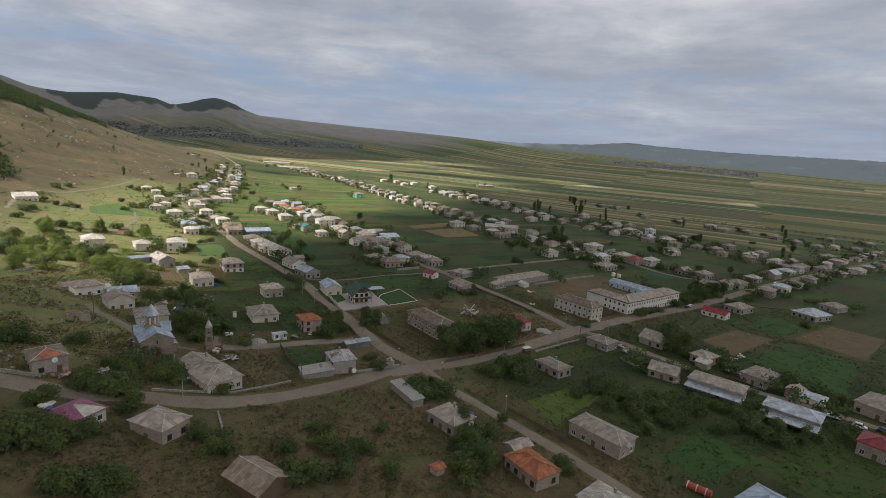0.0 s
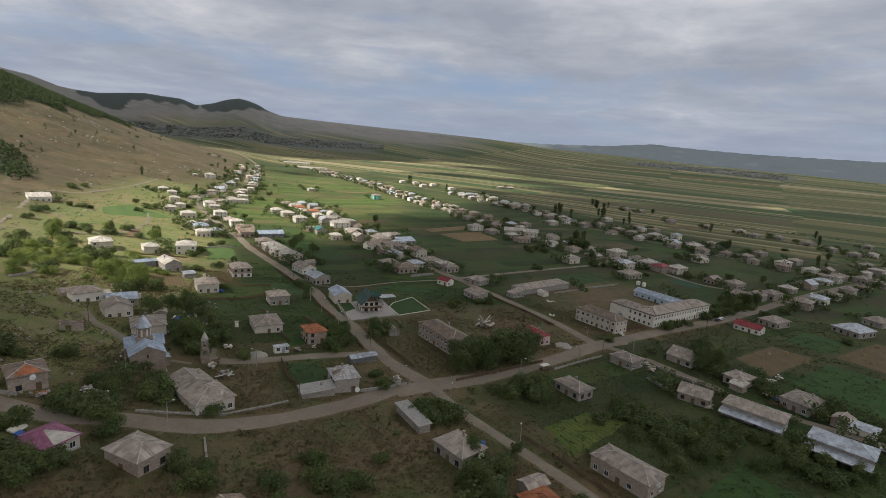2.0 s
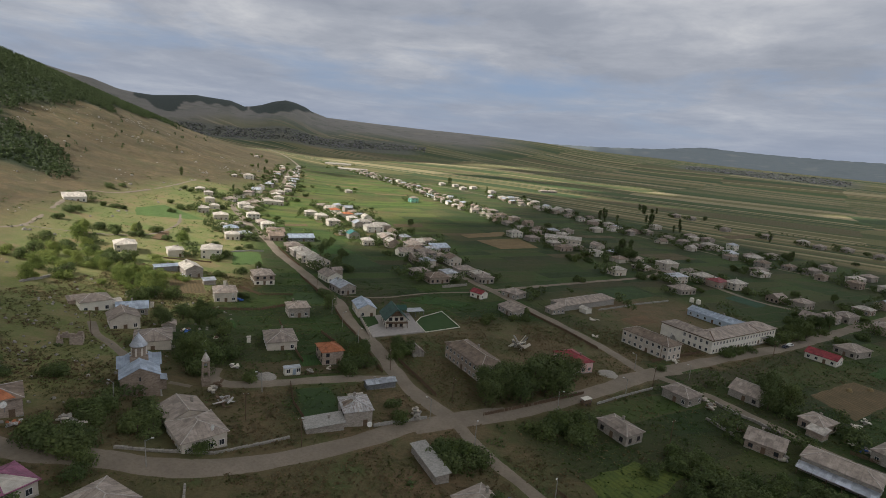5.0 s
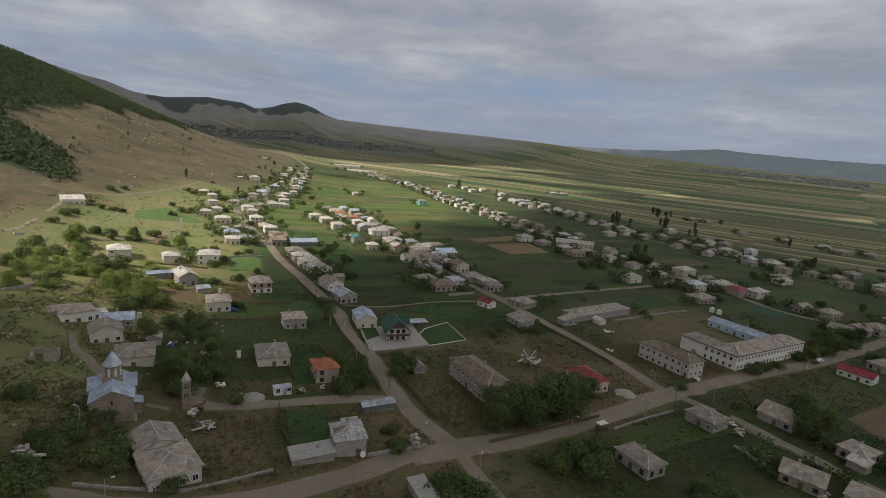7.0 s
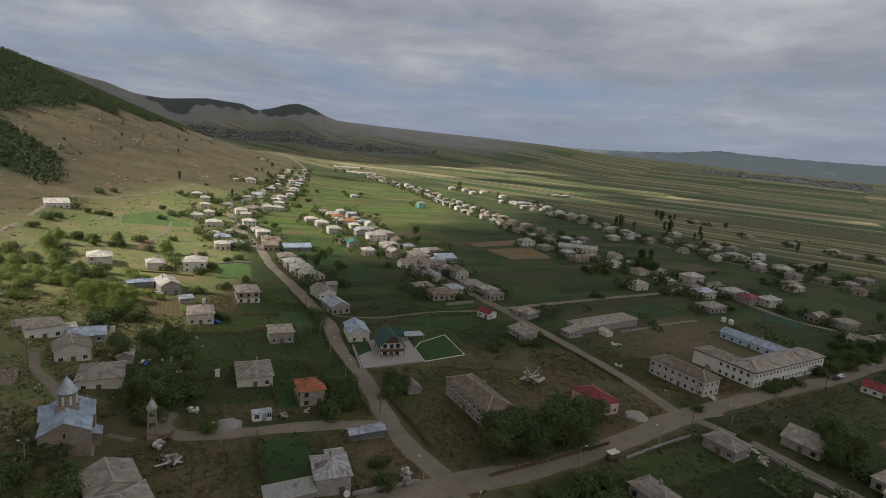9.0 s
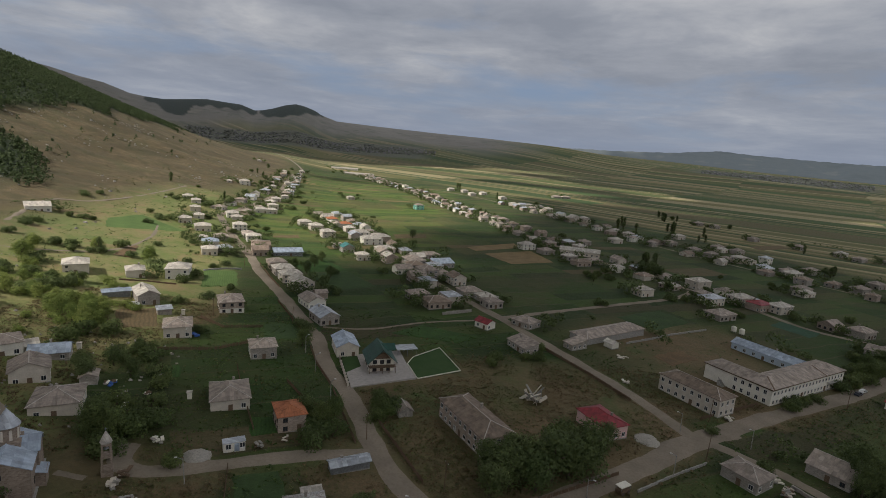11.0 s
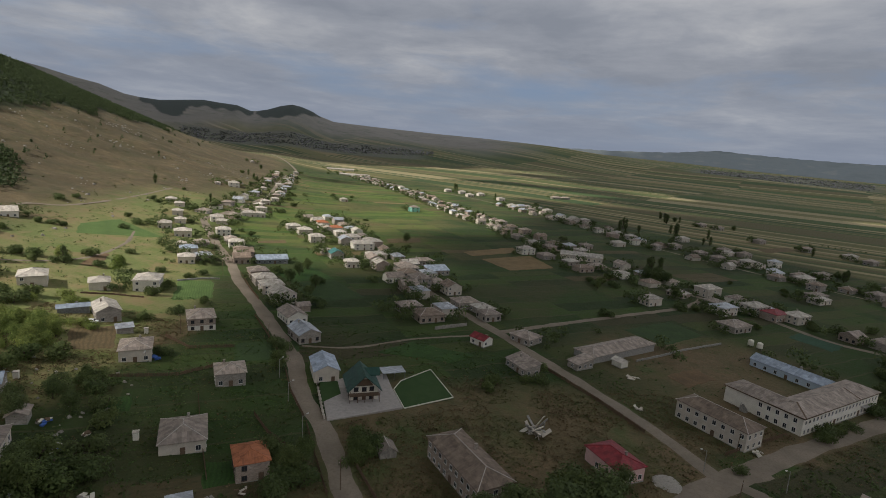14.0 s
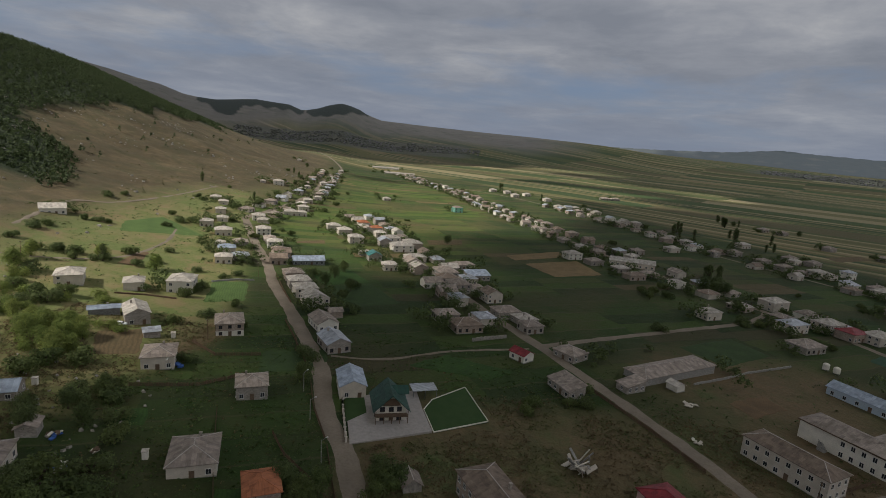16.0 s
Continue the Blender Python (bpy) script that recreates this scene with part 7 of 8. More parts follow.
def car(x, y, turn, paint, label, tall=1.5):
    ob = thing("car", x, y, turn, label, "car", "parked cars", float(land(x, y)) + 0.17)
    half = 0.82
    side = [(-2.1, 0.35), (-2.1, 0.85), (-1.75, 0.95), (-1.3, tall), (0.6, tall), (1.15, 0.98), (2.0, 0.85), (2.1, 0.4)]
    body = Mesh()
    inset = lambda z: half - max(0, z - 0.9) * 0.28
    for s in (-1, 1):
        ring = [(u, s * inset(v), v) for u, v in side]
        body.face(ring if s < 0 else ring[::-1])
    for (u0, v0), (u1, v1) in zip(side, side[1:] + side[:1]):
        body.face([(u0, -inset(v0), v0), (u0, inset(v0), v0), (u1, inset(v1), v1), (u1, -inset(v1), v1)])
    part("body", body, paint, ob)
    panes = Mesh()
    for s in (-1, 1):
        panes.face([(-1.45, s * (half + 0.005), 0.98), (0.95, s * (half + 0.005), 0.98), (0.5, s * (inset(tall) + 0.02), tall - 0.1), (-1.2, s * (inset(tall) + 0.02), tall - 0.1)][::s])
    panes.face([(1.12, -0.7, 1.02), (1.12, 0.7, 1.02), (0.66, 0.62, tall - 0.06), (0.66, -0.62, tall - 0.06)])
    part("glazing", panes, glass, ob)
    for u in (-1.3, 1.3):
        for s in (-1, 1):
            w = Mesh()
            w.tube([(0, 0, -0.1, 0.31), (0, 0, 0.1, 0.31)], 12)
            wheel = part("wheel", w, dark_frame, ob, m=pose(u, s * 0.78, 0.14, 90, 0, 0))
            hub = Mesh()
            hub.tube([(0, 0, -0.11, 0.17), (0, 0, 0.11, 0.17)], 8)
            part("rim", hub, steel, wheel)
    return ob


white_paint = simple("white_car_paint", (0.75, 0.75, 0.73), 0.35, 0, 1, 0.1)
dark_paint = simple("dark_car_paint", (0.05, 0.055, 0.07), 0.35, 0, 1, 0.2)
blue_tarp = simple("blue_tarp", (0.06, 0.14, 0.42), 0.7, 0, 1.5, 0.4)
red_tarp = simple("red_tarp", (0.42, 0.10, 0.06), 0.8, 0, 1.5, 0.5)
car(140.8, 175.4, -40, white_paint, "white hatchback parked beside the lane")
car(145.5, 169.6, -42, white_paint, "white off-road car parked beside the lane", 1.75)
car(153, 168.6, 20, dark_paint, "dark saloon car parked in a yard")
car(150.9, 312.3, 38, white_paint, "white car parked near the school")
car(147, 308.4, 38, dark_paint, "dark car parked near the school")
car(259, 407.2, 40, white_paint, "white car parked at the road fork")
car(262.5, 402.4, 40, dark_paint, "dark car parked at the road fork")
car(-153, 279.8, 20, white_paint, "old pale car parked before a shed")


def cart(x, y, turn):
    ob = thing("trailer", x, y, turn, "farm trailer with a pale canopy standing at the roadside", "trailer")
    bed = Mesh()
    bed.box(-1.7, -0.95, 0.55, 1.7, 0.95, 1.2)
    part("bed", bed, wood_brown, ob)
    top = Mesh()
    top.box(-1.8, -1.05, 2.1, 1.8, 1.05, 2.3)
    part("canopy", top, white_wall, ob)
    for u in (-1.6, 1.6):
        for v in (-0.9, 0.9):
            post = Mesh()
            post.box(u - 0.05, v - 0.05, 1.1, u + 0.05, v + 0.05, 2.12)
            part("post", post, steel, ob)
    for u in (-1.0, 1.0):
        for s in (-1, 1):
            w = Mesh()
            w.tube([(0, 0, -0.12, 0.45), (0, 0, 0.12, 0.45)], 12)
            part("wheel", w, dark_frame, ob, m=pose(u, s * 1.0, 0.42, 90, 0, 0))
    return ob


cart(37.7, 211.4, 40)


def heap(x, y, count, size, mats, name, label, category, seed=1, flat=0.35):
    """A loose pile of slabs, boards or blocks."""
    rng = random.Random(seed)
    ob = thing(name, x, y, rng.uniform(0, 180), label, category)
    for k in range(count):
        piece = Mesh()
        w, d, h = size[0] * rng.uniform(0.6, 1.2), size[1] * rng.uniform(0.6, 1.2), size[2] * rng.uniform(0.8, 1.3)
        piece.box(-w / 2, -d / 2, -h / 2, w / 2, d / 2, h / 2)
        spread = 0.75 * max(size[0], size[1])
        part("piece", piece, rng.choice(mats), ob, m=pose(rng.uniform(-spread, spread), rng.uniform(-spread, spread), h + 0.12 * k, rng.uniform(-50, 50) * flat, rng.uniform(-50, 50) * flat, rng.uniform(0, 180)))
    return ob


heap(15.5, 255.5, 26, (4.2, 1.0, 0.18), (white_wall, pale_wall, concrete), "slab_pile", "pile of broken pale concrete slabs in the grass", "slabs", 3, 1.3)
heap(52.4, 285.6, 5, (2.6, 1.0, 0.2), (white_wall, pale_wall), "slab_pile", "few white slabs lying in dry grass", "slabs", 4)
heap(55.1, 311.6, 4, (2.6, 1.2, 0.25), (pale_wall,), "slab_pile", "few pale slabs lying in dry grass", "slabs", 5)
heap(-68.3, 168.5, 10, (3.0, 0.8, 0.12), (wood_brown, rusty_sheet, stone_grey), "plank_pile", "stack of old boards and rusty sheets", "boards", 6, 0.3)
heap(-75.0, 173.8, 9, (1.2, 0.9, 0.5), (stone_grey, pale_wall), "stone_pile", "heap of pale rubble beside the tower", "rubble", 7)
heap(-16.0, 184.6, 16, (1.3, 0.8, 0.45), (stone_grey, pale_wall, concrete), "stone_pile", "heap of pale rubble inside a wall", "rubble", 8)
heap(-15.0, 181.8, 10, (1.3, 0.8, 0.45), (stone_grey, concrete), "stone_pile", "heap of grey rubble inside a wall", "rubble", 9)
heap(-55.6, 200.7, 7, (1.2, 0.8, 0.35), (stone_grey, wood_brown), "stone_pile", "small heap of stones beside the lane", "rubble", 10)
heap(-51.5, 206.5, 8, (1.4, 0.5, 0.2), (wood_brown, pale_wall), "plank_pile", "stacked firewood and boards", "boards", 11, 0.2)
heap(-109.5, 214.5, 9, (1.6, 0.8, 0.3), (blue_tarp, white_wall, wood_brown), "junk_pile", "garden junk with a blue tarp", "junk", 12)
heap(-97.0, 213.5, 6, (1.6, 0.6, 0.25), (white_wall, wood_brown), "junk_pile", "scattered boards in the garden", "junk", 13)
heap(-113.5, 262.5, 5, (1.8, 1.2, 0.4), (blue_tarp,), "tarp_heap", "heap under a blue tarp beside a house", "tarp", 14, 0.15)
heap(-93.0, 119.5, 4, (2.6, 1.5, 0.35), (blue_tarp, white_wall), "tarp_heap", "blue tarp and white sheets beside the road", "tarp", 15, 0.12)
heap(12.5, 149.0, 3, (1.1, 1.1, 0.8), (blue_tarp,), "tarp_heap", "small blue tarp bundle beside the lane", "tarp", 16, 0.1)
heap(-88.5, 139.0, 12, (1.8, 1.1, 0.35), (stone_grey, pale_wall), "stone_pile", "collapsed stone shed overgrown with weeds", "rubble", 17)
heap(96, 203.5, 12, (1.8, 0.7, 0.2), (wood_brown, light_sheet, pale_wall), "plank_pile", "stacked boards and sheets in a yard", "boards", 18, 0.3)
heap(82, 222.5, 12, (1.6, 0.7, 0.3), (pale_wall, wood_brown, concrete), "plank_pile", "stacked boards and slabs behind a house", "boards", 19, 0.4)
heap(124.5, 207.5, 9, (1.3, 0.8, 0.4), (white_wall, stone_grey), "stone_pile", "pale building blocks stacked in a yard", "blocks", 20)


for x, y, label, mats, seed in ((131.2, 225.1, "stacked pale blocks behind a house", (white_wall, pale_wall), 31), (137, 230.1, "stacked pale blocks at a field edge", (white_wall, stone_grey), 32), (121.3, 211.4, "boards and white sacks in a yard", (wood_brown, white_wall), 33), (123, 207.9, "boards and bins in a yard", (wood_brown, blue_tarp, concrete), 34), (93.3, 193.9, "fallen wall of pale blocks", (pale_wall, concrete), 35), (81.8, 229, "pale rubble before a house", (pale_wall, white_wall, stone_grey), 36), (83.4, 225.1, "pale rubble and boards before a house", (pale_wall, wood_brown), 37), (86.3, 209, "old timber beside the lane", (wood_brown, stone_grey), 38), (-76, 178.7, "broken boards beside the tower", (wood_brown, pale_wall), 39), (-70, 170.3, "broken boards and sheets beside a house", (wood_brown, light_sheet, rusty_sheet), 40), (-98, 205.5, "white household junk under the trees", (white_wall, wood_brown, blue_tarp), 41), (-78.6, 193, "a few white stones in a garden", (white_wall, stone_grey), 42), (-99.5, 134.9, "stack of red bricks beside the road", (orange_tile, rusty_sheet), 43), (-92.8, 140.9, "pale wall stones of a fallen shed", (pale_wall, stone_grey), 44), (82.1, 265.3, "bright sheets beside a block of flats", (white_wall, light_sheet), 45), (72.7, 275.6, "low heap of junk behind a block of flats", (pale_wall, wood_brown), 46)):
    heap(x, y, 9, (1.5, 0.8, 0.3), mats, "junk_pile", label, "junk", seed, 0.4)


def mound(x, y, r, tall, mat, name, label, category, seed=1):
    """A rounded, uneven heap of loose stuff."""
    rng = random.Random(seed)
    m = Mesh()
    rings = []
    for level, (k, h) in enumerate(((1.15, -0.3), (1.0, 0.05), (0.72, 0.55), (0.38, 0.88), (0.08, 1.0))):
        rings.append([(math.cos(j * 0.524) * r * k * rng.uniform(0.88, 1.12), math.sin(j * 0.524) * r * k * rng.uniform(0.88, 1.12), tall * h * rng.uniform(0.92, 1.08)) for j in range(12)])
    for lo, hi in zip(rings, rings[1:]):
        for j in range(12):
            m.face([lo[j], lo[(j + 1) % 12], hi[(j + 1) % 12], hi[j]])
    m.face(rings[-1])
    ob = new(name, m.data(name, mat))
    ob.matrix_basis = pose(x, y, float(land(x, y)))
    return tagged(ob, label, category)


hay_straw = simple("old_hay", (0.27, 0.20, 0.10), 0.95, 0, 3, 0.4)
gravel = simple("loose_gravel", (0.34, 0.31, 0.27), 0.95, 0, 2.5, 0.35)
for k, (x, y) in enumerate(((149.2, 260.5), (202.2, 273.4), (198.1, 262.2), (191.2, 268.8), (162.6, 253.4), (220.7, 290), (159.6, 264.5))):
    mound(x, y, 1.3, 1.4, hay_straw, "hay_heap", "small heap of old hay on the stubble", "hay", k)
mound(-67.2, 191.4, 3.2, 1.3, gravel, "gravel_mound", "grey gravel mound beside the lane", "gravel", 20)
mound(50, 241.5, 4.0, 0.7, gravel, "gravel_mound", "low spread mound of gravel beside the road", "gravel", 21)


def tarp_tank(x, y, turn):
    ob = thing("tank_wreck", x, y, turn, "lying rusty tank half covered by a red tarp", "tank")
    drum = Mesh()
    drum.tube([(0, 0, -3.2, 0.5), (0, 0, -3.0, 1.0), (0, 0, 3.0, 1.0), (0, 0, 3.2, 0.5)], 14)
    part("drum", drum, red_tarp, ob, m=pose(0, 0, 0.85, 0, 90, 0))
    for u in (-2.6, -0.4, 1.8):
        ring = Mesh()
        ring.tube([(0, 0, -0.12, 1.1), (0, 0, 0.12, 1.1)], 14)
        part("hoop", ring, pale_wall, ob, m=pose(u, 0, 0.9, 0, 90, 0))
    return ob


tarp_tank(69.4, 123.5, -40)


def outhouse(x, y, turn):
    ob = thing("outhouse", x, y, turn, "tiny white garden outhouse with a sloped roof", "outhouse", "outhouses")
    hut = Mesh()
    hut.box(-0.65, -0.65, -0.3, 0.65, 0.65, 2.1)
    part("wall", hut, white_wall, ob)
    cap = Mesh()
    cap.box(-0.8, -0.8, 2.1, 0.8, 0.8, 2.22)
    part("roof", cap, light_sheet, ob)
    return ob


for x, y in ((-86, 217.2), (-135, 231.3), (-131.5, 281.5)):
    outhouse(x, y, 30)


def dish(x, y, z, turn):
    ob = new("satellite_dish")
    ob.matrix_basis = pose(x, y, z, 0, 0, turn)
    tagged(ob, "round white satellite dish on a short mast", "dish", "satellite dishes")
    bowl = Mesh()
    bowl.tube([(0, 0, 0, 0.08), (0, 0, 0.06, 0.4), (0, 0, 0.2, 0.75), (0, 0, 0.22, 0.75)], 14)
    part("bowl", bowl, white_frame, ob, m=pose(0, 0, 1.3, 60, 0, 0))
    mast = Mesh()
    mast.bar((0, 0.1, -0.6), (0, 0.1, 1.25), 0.08)
    part("mast", mast, steel, ob)
    return ob


for x, y, h in ((-59.5, 147.5, 3.4), (-27.0, 171.5, 0.3), (-101.5, 134.5, 3.2), (11.6, 138.2, 2.6), (-114.9, 259.0, 2.6), (55.5, 136.5, 2.6), (-112, 200, 2.6)):
    dish(x, y, float(land(x, y)) + h, random.Random(int(x)).uniform(-60, 60))

house(-24.6, 232.5, 4.5, 5.0, 30, 1.6, "gable", slate_sheet, stone_grey, rise=2.0, panes=0, name="shed", base=False)
house(-34.5, 184.0, 4.0, 3.4, 30, 2.2, "flat", light_sheet, grey_wall, panes=0, name="shed")
house(-144.5, 222.0, 5.0, 4.0, 52, 2.2, "flat", light_sheet, white_wall, panes=0, name="shed")
house(-155.5, 216.5, 6.0, 4.0, 52, 2.2, "flat", slate_sheet, tuff, panes=0, name="shed")
house(-92.5, 337.5, 6.0, 5.0, 40, 3.0, "gable", slate_sheet, tuff, panes=0, name="shed")
house(112.5, 213.5, 5.0, 4.0, -50, 2.4, "flat", light_sheet, tuff, panes=0, name="shed")
house(140.5, 186.5, 8.0, 4.0, -45, 2.4, "flat", metal_sheet, white_wall, panes=0, name="shed")


def street_rows(places, offset, gap, near, far, seed):
    """Houses in a close row along both sides of a street, where none stands yet."""
    rng = random.Random(seed)
    for side in (-1, 1):
        walked = 0.0
        due = 0.0
        for (ax, ay), (bx, by) in zip(places, places[1:]):
            length = math.hypot(bx - ax, by - ay)
            ux, uy = (bx - ax) / length, (by - ay) / length
            while due < walked + length:
                u = due - walked
                due += gap * rng.uniform(0.75, 1.6)
                off = offset * rng.uniform(0.9, 1.25)
                x, y = ax + ux * u + side * uy * off, ay + uy * u - side * ux * off
                w, d = rng.uniform(7.5, 10.5), rng.uniform(8, 12)
                if not near < y < far or any(math.hypot(x - q[0], y - q[1]) < 0.8 * (max(q[2], q[3]) + max(w, d) / 2) for q in BUILT):
                    continue
                turn = math.degrees(math.atan2(uy, ux)) + rng.choice((0, 90)) + rng.uniform(-4, 4)
                house(x, y, w, d, turn, rng.uniform(2.8, 5.2), rng.choice(("hip", "hip", "gable")), rng.choice((slate_sheet, slate_sheet, light_sheet, brown_sheet, metal_sheet)), rng.choice((tuff, pale_wall, grey_wall, white_wall)))
            walked += length


street_rows(MAIN, 11.5, 27, 395, 1000, 61)
street_rows(SECOND, 10.5, 19, 355, 640, 62)
street_rows(THIRD, 11.0, 20, 440, 1340, 63)
street_rows(LOWER, 12.0, 24, 345, 640, 64)
street_rows(ROADS[11][1], 10.5, 30, 470, 960, 65)


def boulders():
    """Stones strewn over the slope and the rough meadow."""
    nr = np.random.default_rng(21)
    built = Mesh()
    rng = random.Random(2)
    places = []
    while len(places) < 1350:
        if len(places) < 260:
            x, y = nr.uniform(-175, -100), nr.uniform(130, 250)
        else:
            x, y = nr.uniform(-650, -170), nr.uniform(230, 900)
        z = float(land(x, y))
        if len(places) >= 260 and (z < 4 or noise.noise((x / 40, y / 40, 6)) < (0.02 if z > 40 else 0.24)):
            continue
        places.append((x, y, z))
    for x, y, z in places:
        r = nr.uniform(0.3, 0.9) if x > -200 else 0.35 + 1.6 * nr.random() ** 3
        a0 = nr.uniform(0, 6)
        low = [(x + r * (1 + 0.3 * math.sin(3 * k + a0)) * math.cos(k * 1.047), y + r * 0.8 * (1 + 0.3 * math.cos(2 * k + a0)) * math.sin(k * 1.047), z - 0.3) for k in range(6)]
        top = [(x + (u - x) * 0.65, y + (v - y) * 0.65, z + r * (0.5 + 0.25 * math.sin(k * 2 + a0))) for k, (u, v, w) in enumerate(low)]
        for k in range(6):
            j = (k + 1) % 6
            built.face([low[k], low[j], top[j], top[k]])
        built.face(top)
    return tagged(new("boulders", built.data("boulders", stone_grey)), "pale boulders strewn over the dry slope", "stones", kind="stuff")


boulders()


def near_line(x, y, places):
    """Distance of each point from a line of places."""
    best = np.full(len(x), 1e9)
    for (ax, ay), (bx, by) in zip(places, places[1:]):
        dx, dy = bx - ax, by - ay
        t = np.clip(((x - ax) * dx + (y - ay) * dy) / (dx * dx + dy * dy), 0, 1)
        best = np.minimum(best, np.hypot(x - ax - t * dx, y - ay - t * dy))
    return best


def free_ground(x, y, margin=0.6, tilled=True):
    """True where no road, house or yard stands."""
    ok = np.ones(len(x), bool)
    for kind, places, half in ROADS:
        ok &= near_line(x, y, places) > half + margin
    for bx, by, hw, hd, turn in BUILT + [(-92, 168, 6.5, 9.5, 38), (-79, 177, 3, 3, 38), (-38, 265, 17, 15, 36), (-22, 274, 10, 13, 30), (124, 300, 30, 10, 38.5), (103, 300, 9, 18, 38.5)]:
        c, s = math.cos(radians(turn)), math.sin(radians(turn))
        u, v = (x - bx) * c + (y - by) * s, -(x - bx) * s + (y - by) * c
        ok &= ~((np.abs(u) < hw) & (np.abs(v) < hd))
    if tilled:
        for corners, green in PLOTS:
            ok &= ~inside(x, y, corners)
    return ok


def inside(x, y, corners):
    """True within a four-cornered plot, whichever way round it is given."""
    turns = [(bx - ax) * (y - ay) - (by - ay) * (x - ax) for (ax, ay), (bx, by) in zip(corners, corners[1:] + corners[:1])]
    return np.all([t > 0 for t in turns], 0) | np.all([t < 0 for t in turns], 0)


def weeds(name, count, box, mat, size, seed, label, keep, quads=5, tall=1.0, tilled=True):
    nr = np.random.default_rng(seed)
    x, y = nr.uniform(box[0], box[1], count), nr.uniform(box[2], box[3], count)
    ok = free_ground(x, y, 0.6, tilled) & keep(x, y, nr)
    x, y = x[ok], y[ok]
    z = land(x, y)
    n = len(x)
    s = size * nr.uniform(0.5, 1.5, n)
    x, y, z, s = (np.repeat(q, quads) for q in (x, y, z, s))
    m = len(x)
    cx, cy = x + nr.normal(0, 0.7, m) * s, y + nr.normal(0, 0.7, m) * s
    cz = z + s * nr.uniform(0.1, 0.8, m) * tall
    centre = np.stack([cx, cy, cz], 1)
    side = nr.normal(size=(m, 3)) * [1, 1, 0.4]
    side /= np.linalg.norm(side, axis=1)[:, None]
    up = nr.normal(size=(m, 3)) * [1, 1, 0.5]
    up /= np.linalg.norm(up, axis=1)[:, None]
    k = (s * nr.uniform(0.35, 0.8, m))[:, None]
    mesh = quads_mesh(name, np.stack([centre - side * k * 0.7, centre - up * k * 0.6 + side * k * 0.2, centre + side * k * 0.7, centre + up * k], 1), mat)
    return tagged(new(name, mesh), label, "weeds", kind="stuff")


def patches(scale, level, layer):
    def keep(x, y, nr):
        return np.array([noise.noise((a / scale, b / scale, layer)) > level for a, b in zip(x, y)])
    return keep


def rough_land(scale, level, layer, shy=0.85):
    """Patches on the rough meadow; few of them in the gardens."""
    base = patches(scale, level, layer)

    def keep(x, y, nr):
        return base(x, y, nr) & (nr.random(len(x)) > shy * garden_land(x, y))
    return keep


def garden_rows(x, y, nr):
    bed = garden_land(x, y) > 0.5
    for corners, green in PLOTS:
        here = inside(x, y, corners)
        bed = np.where(here, green, bed)
    return bed & (np.array([noise.noise((a / 13, b / 13, 4)) for a, b in zip(x, y)]) > -0.25)


leaf_garden = leaves("garden_leaves", (0.095, 0.150, 0.042), (0.045, 0.078, 0.022))
near_box = (-180, 185, 92, 300)
weeds("green_weeds", 60000, near_box, leaf_weed, 0.42, 31, "rank green weeds and nettles in the meadow", rough_land(16, -0.1, 1, 0.8), 6, 0.8)
weeds("dark_weeds", 1300, near_box, leaf_dark, 0.9, 32, "dark green weeds and low scrub", rough_land(17, 0.22, 3, 0.6), 10, 0.7)
weeds("dry_weeds", 60000, near_box, leaf_dry, 0.42, 33, "dry brown weeds and seeded grass", rough_land(19, -0.12, 5, 0.95), 6, 1.0)
weeds("garden_greens", 30000, (-180, 230, 110, 330), leaf_garden, 0.55, 36, "leafy garden crops and grass between the houses", garden_rows, 5, 0.6, False)
weeds("garden_scrub", 14000, (-330, 300, 296, 640), leaf_garden, 0.6, 34, "low scrub and garden plants between the houses", rough_land(24, 0.0, 7, 0.9))
weeds("slope_scrub", 4200, (-620, -180, 250, 900), leaf_weed, 1.0, 35, "low juniper scrub on the slope", patches(30, 0.12, 8))


def garden_bushes():
    """Bushes and fruit trees round the farther houses, too many to count."""
    rng = random.Random(77)
    spots = []
    for bx, by, hw, hd, turn in list(BUILT):
        if by < 330 and not (by < 250 and bx > 90):
            continue
        for k in range(11):
            a = radians(turn) + rng.choice((0.3, 1.57, 2.6, 3.4, 1.2)) + rng.uniform(-0.4, 0.4)
            r = max(hw, hd) + rng.uniform(1.0, 9.0)
            spots.append((bx + math.cos(a) * r, by + math.sin(a) * r, rng.uniform(2.0, 4.8) if rng.random() < 0.76 else rng.uniform(5, 9)))
    spots = np.array(spots)
    spots = spots[free_ground(spots[:, 0], spots[:, 1], 0.8)]
    high = land(spots[:, 0], spots[:, 1])
    quads = []
    for (x, y, h), z in zip(spots, high):
        lumps = [(x + rng.uniform(-0.4, 0.4) * h, y + rng.uniform(-0.4, 0.4) * h, z + h * rng.uniform(0.3, 0.65), h * rng.uniform(0.24, 0.4)) for _ in range(4)]
        quads.append(leaf_cloud(rng, lumps, 90 if y > 420 else 150, (0.07 if y > 420 else 0.055) * h + 0.10))
    mesh = quads_mesh("garden_shrubs", np.concatenate(quads), leaf_dark)
    return tagged(new("garden_shrubs", mesh), "dark shrubs and fruit trees round the farther houses", "shrubs", kind="stuff")


garden_bushes()


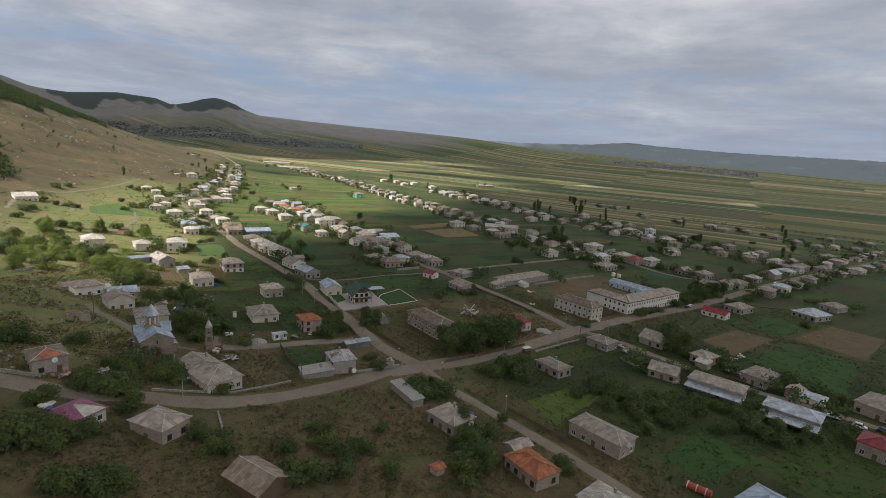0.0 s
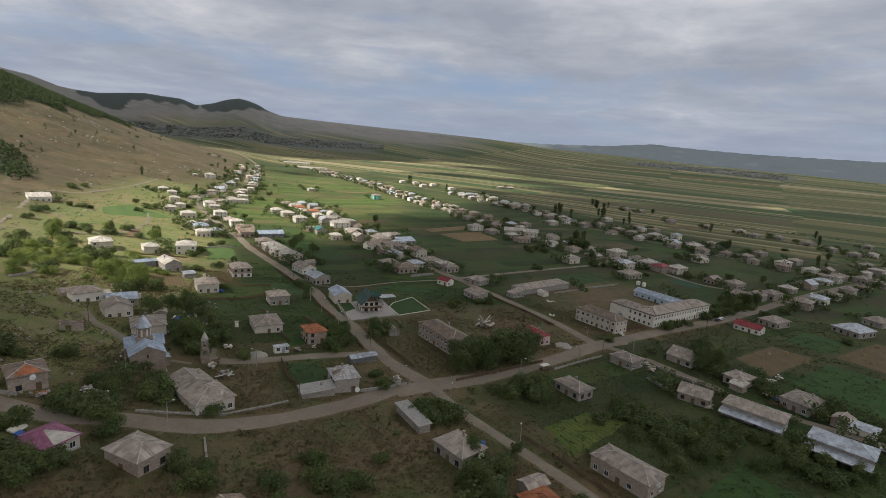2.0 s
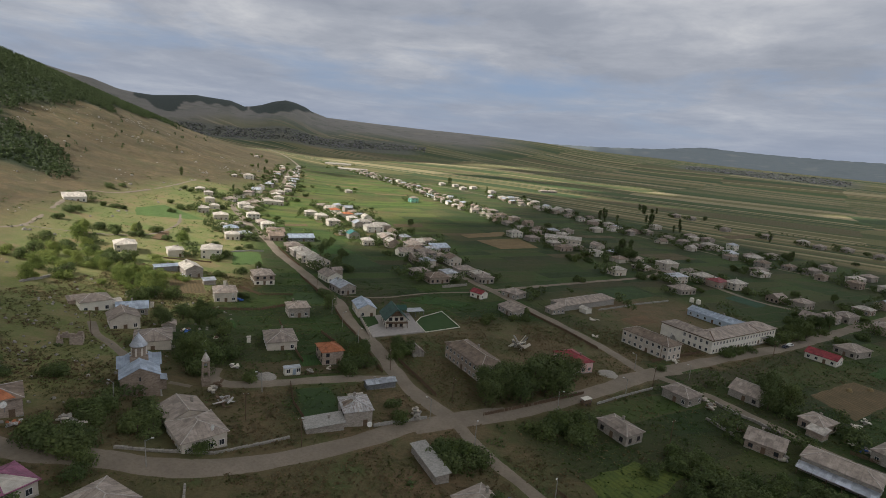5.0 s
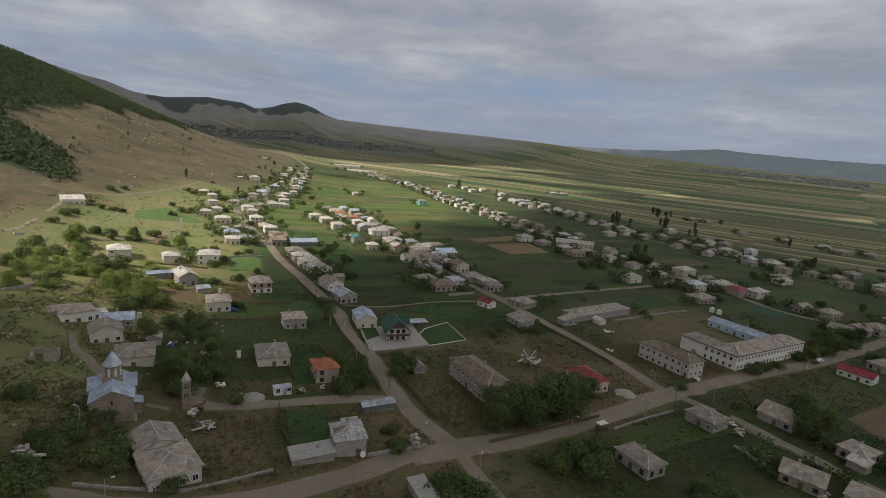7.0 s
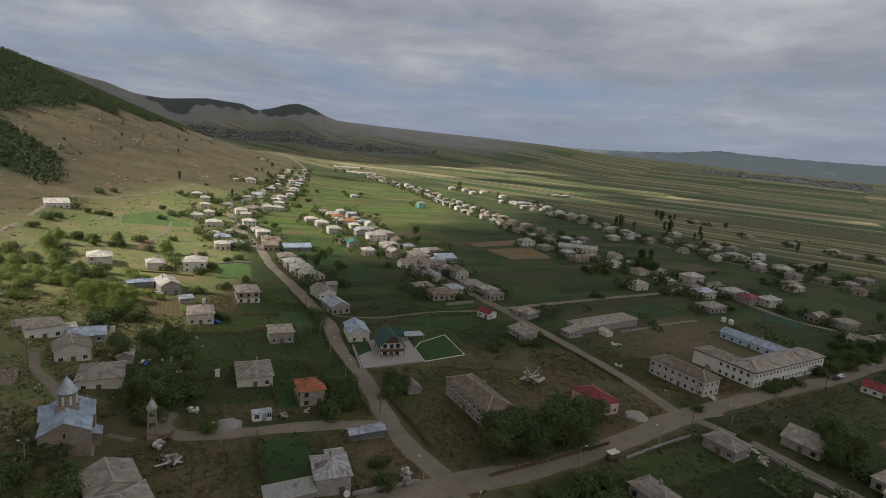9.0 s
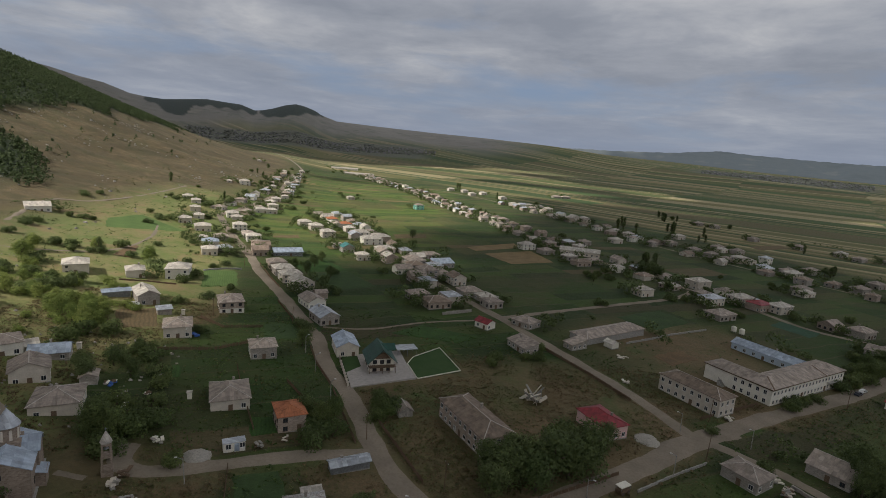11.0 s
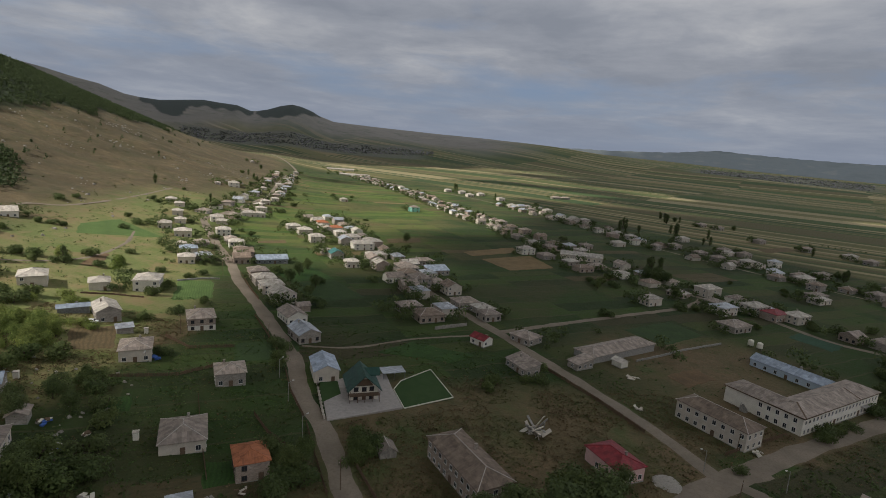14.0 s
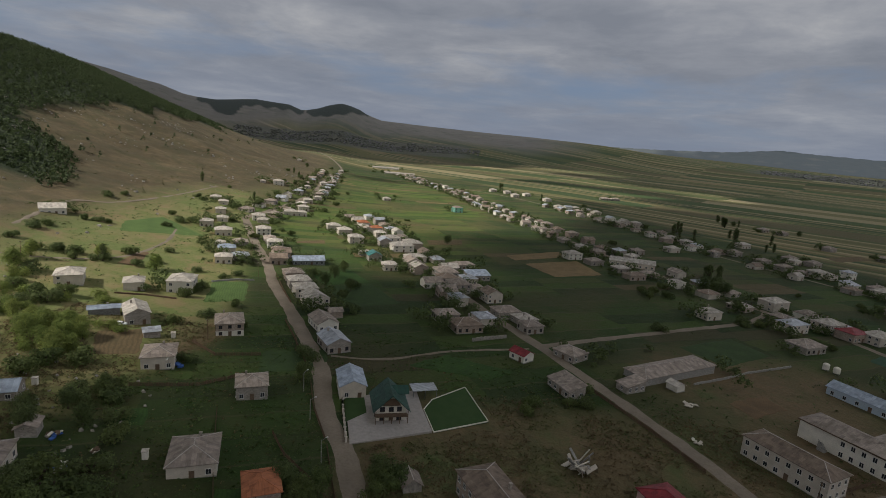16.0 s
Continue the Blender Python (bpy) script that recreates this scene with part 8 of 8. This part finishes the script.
def hedgerows():
    """Thin lines of scrub and low trees along the field edges of the plain."""
    rng = random.Random(91)
    quads = []
    for (ax, ay), (bx, by), tall in (((300, 1350), (760, 1105), 3.5), ((60, 1930), (760, 1560), 4.0), ((-380, 1700), (120, 1440), 3.5), ((330, 880), (640, 715), 3.0), ((-150, 2250), (500, 1900), 4.5), ((760, 1560), (1300, 1270), 4.0), ((-420, 1290), (-560, 1560), 4.0), ((-700, 2150), (-350, 1980), 4.5)):
        length = math.hypot(bx - ax, by - ay)
        u = 0.0
        while u < length:
            u += rng.uniform(3, 11)
            x, y = ax + (bx - ax) * u / length, ay + (by - ay) * u / length
            if noise.noise((u / 60, ax / 100, 3)) < -0.15:
                continue
            h = tall * rng.uniform(0.5, 1.3)
            z = float(land(x, y))
            quads.append(leaf_cloud(rng, [(x, y, z + h * 0.4, h * 0.5), (x + rng.uniform(-1, 1), y + rng.uniform(-1, 1), z + h * 0.6, h * 0.35)], 26, 0.5))
    return tagged(new("hedgerows", quads_mesh("hedgerows", np.concatenate(quads), leaf_dark)), "thin dark hedgerows along the field edges", "hedges", kind="stuff")


hedgerows()


def far_town(name, count, az0, az1, r0, r1, seed, label):
    """A town beyond the plain: small pale houses among dark trees, too far to tell apart."""
    nr = np.random.default_rng(seed)
    pale, dark = Mesh(), []
    spread = lambda: (radians(nr.uniform(az0, az1)), r0 + (r1 - r0) * nr.random())
    for k in range(count):
        az, r = spread()
        x, y = math.sin(az) * r, math.cos(az) * r
        if noise.noise((x / 90, y / 90, seed)) < -0.12:
            continue
        z = float(land(x, y))
        w, d, h = nr.uniform(5, 9), nr.uniform(5, 7.5), nr.uniform(2.4, 4.2)
        pale.box(x - w / 2, y - d / 2, z - 4, x + w / 2, y + d / 2, z + h)
        pale.face([(x - w / 2 - 0.5, y - d / 2 - 0.5, z + h), (x + w / 2 + 0.5, y - d / 2 - 0.5, z + h), (x + w / 2, y, z + h + 2.2), (x - w / 2, y, z + h + 2.2)])
        pale.face([(x + w / 2 + 0.5, y + d / 2 + 0.5, z + h), (x - w / 2 - 0.5, y + d / 2 + 0.5, z + h), (x - w / 2, y, z + h + 2.2), (x + w / 2, y, z + h + 2.2)])
    for k in range(int(count * 2.2)):
        az, r = spread()
        x, y = math.sin(az) * r, math.cos(az) * r
        if noise.noise((x / 70, y / 70, seed + 9)) < -0.2:
            continue
        h = nr.uniform(3.5, 6.5)
        dark.append(leaf_cloud(random.Random(k), [(x, y, float(land(x, y)) + h * 0.42, h * 0.6)], 8, 1.7))
    tagged(new(name, pale.data(name, town_wall)), label, "town", kind="stuff")
    tagged(new("town_trees", quads_mesh("town_trees", np.concatenate(dark), town_leaf)), "dark trees between the far houses", "trees", kind="stuff")


# distance haze put into the colours: walls and leaves drawn towards one grey
town_wall = plaster("town_plaster", (0.27, 0.265, 0.26), 0.6, 0.1)
town_leaf = leaves("town_leaves", (0.110, 0.118, 0.100), (0.090, 0.100, 0.085))
far_town("far_town", 520, -33.0, -15.5, 2700, 3030, 51, "small pale houses of a far town")
far_town("far_suburb", 130, -16.5, -9.0, 2760, 2960, 53, "scattered pale houses along a far road")
far_town("far_village", 330, 16.5, 29.5, 3380, 3800, 52, "small pale houses of a far village")
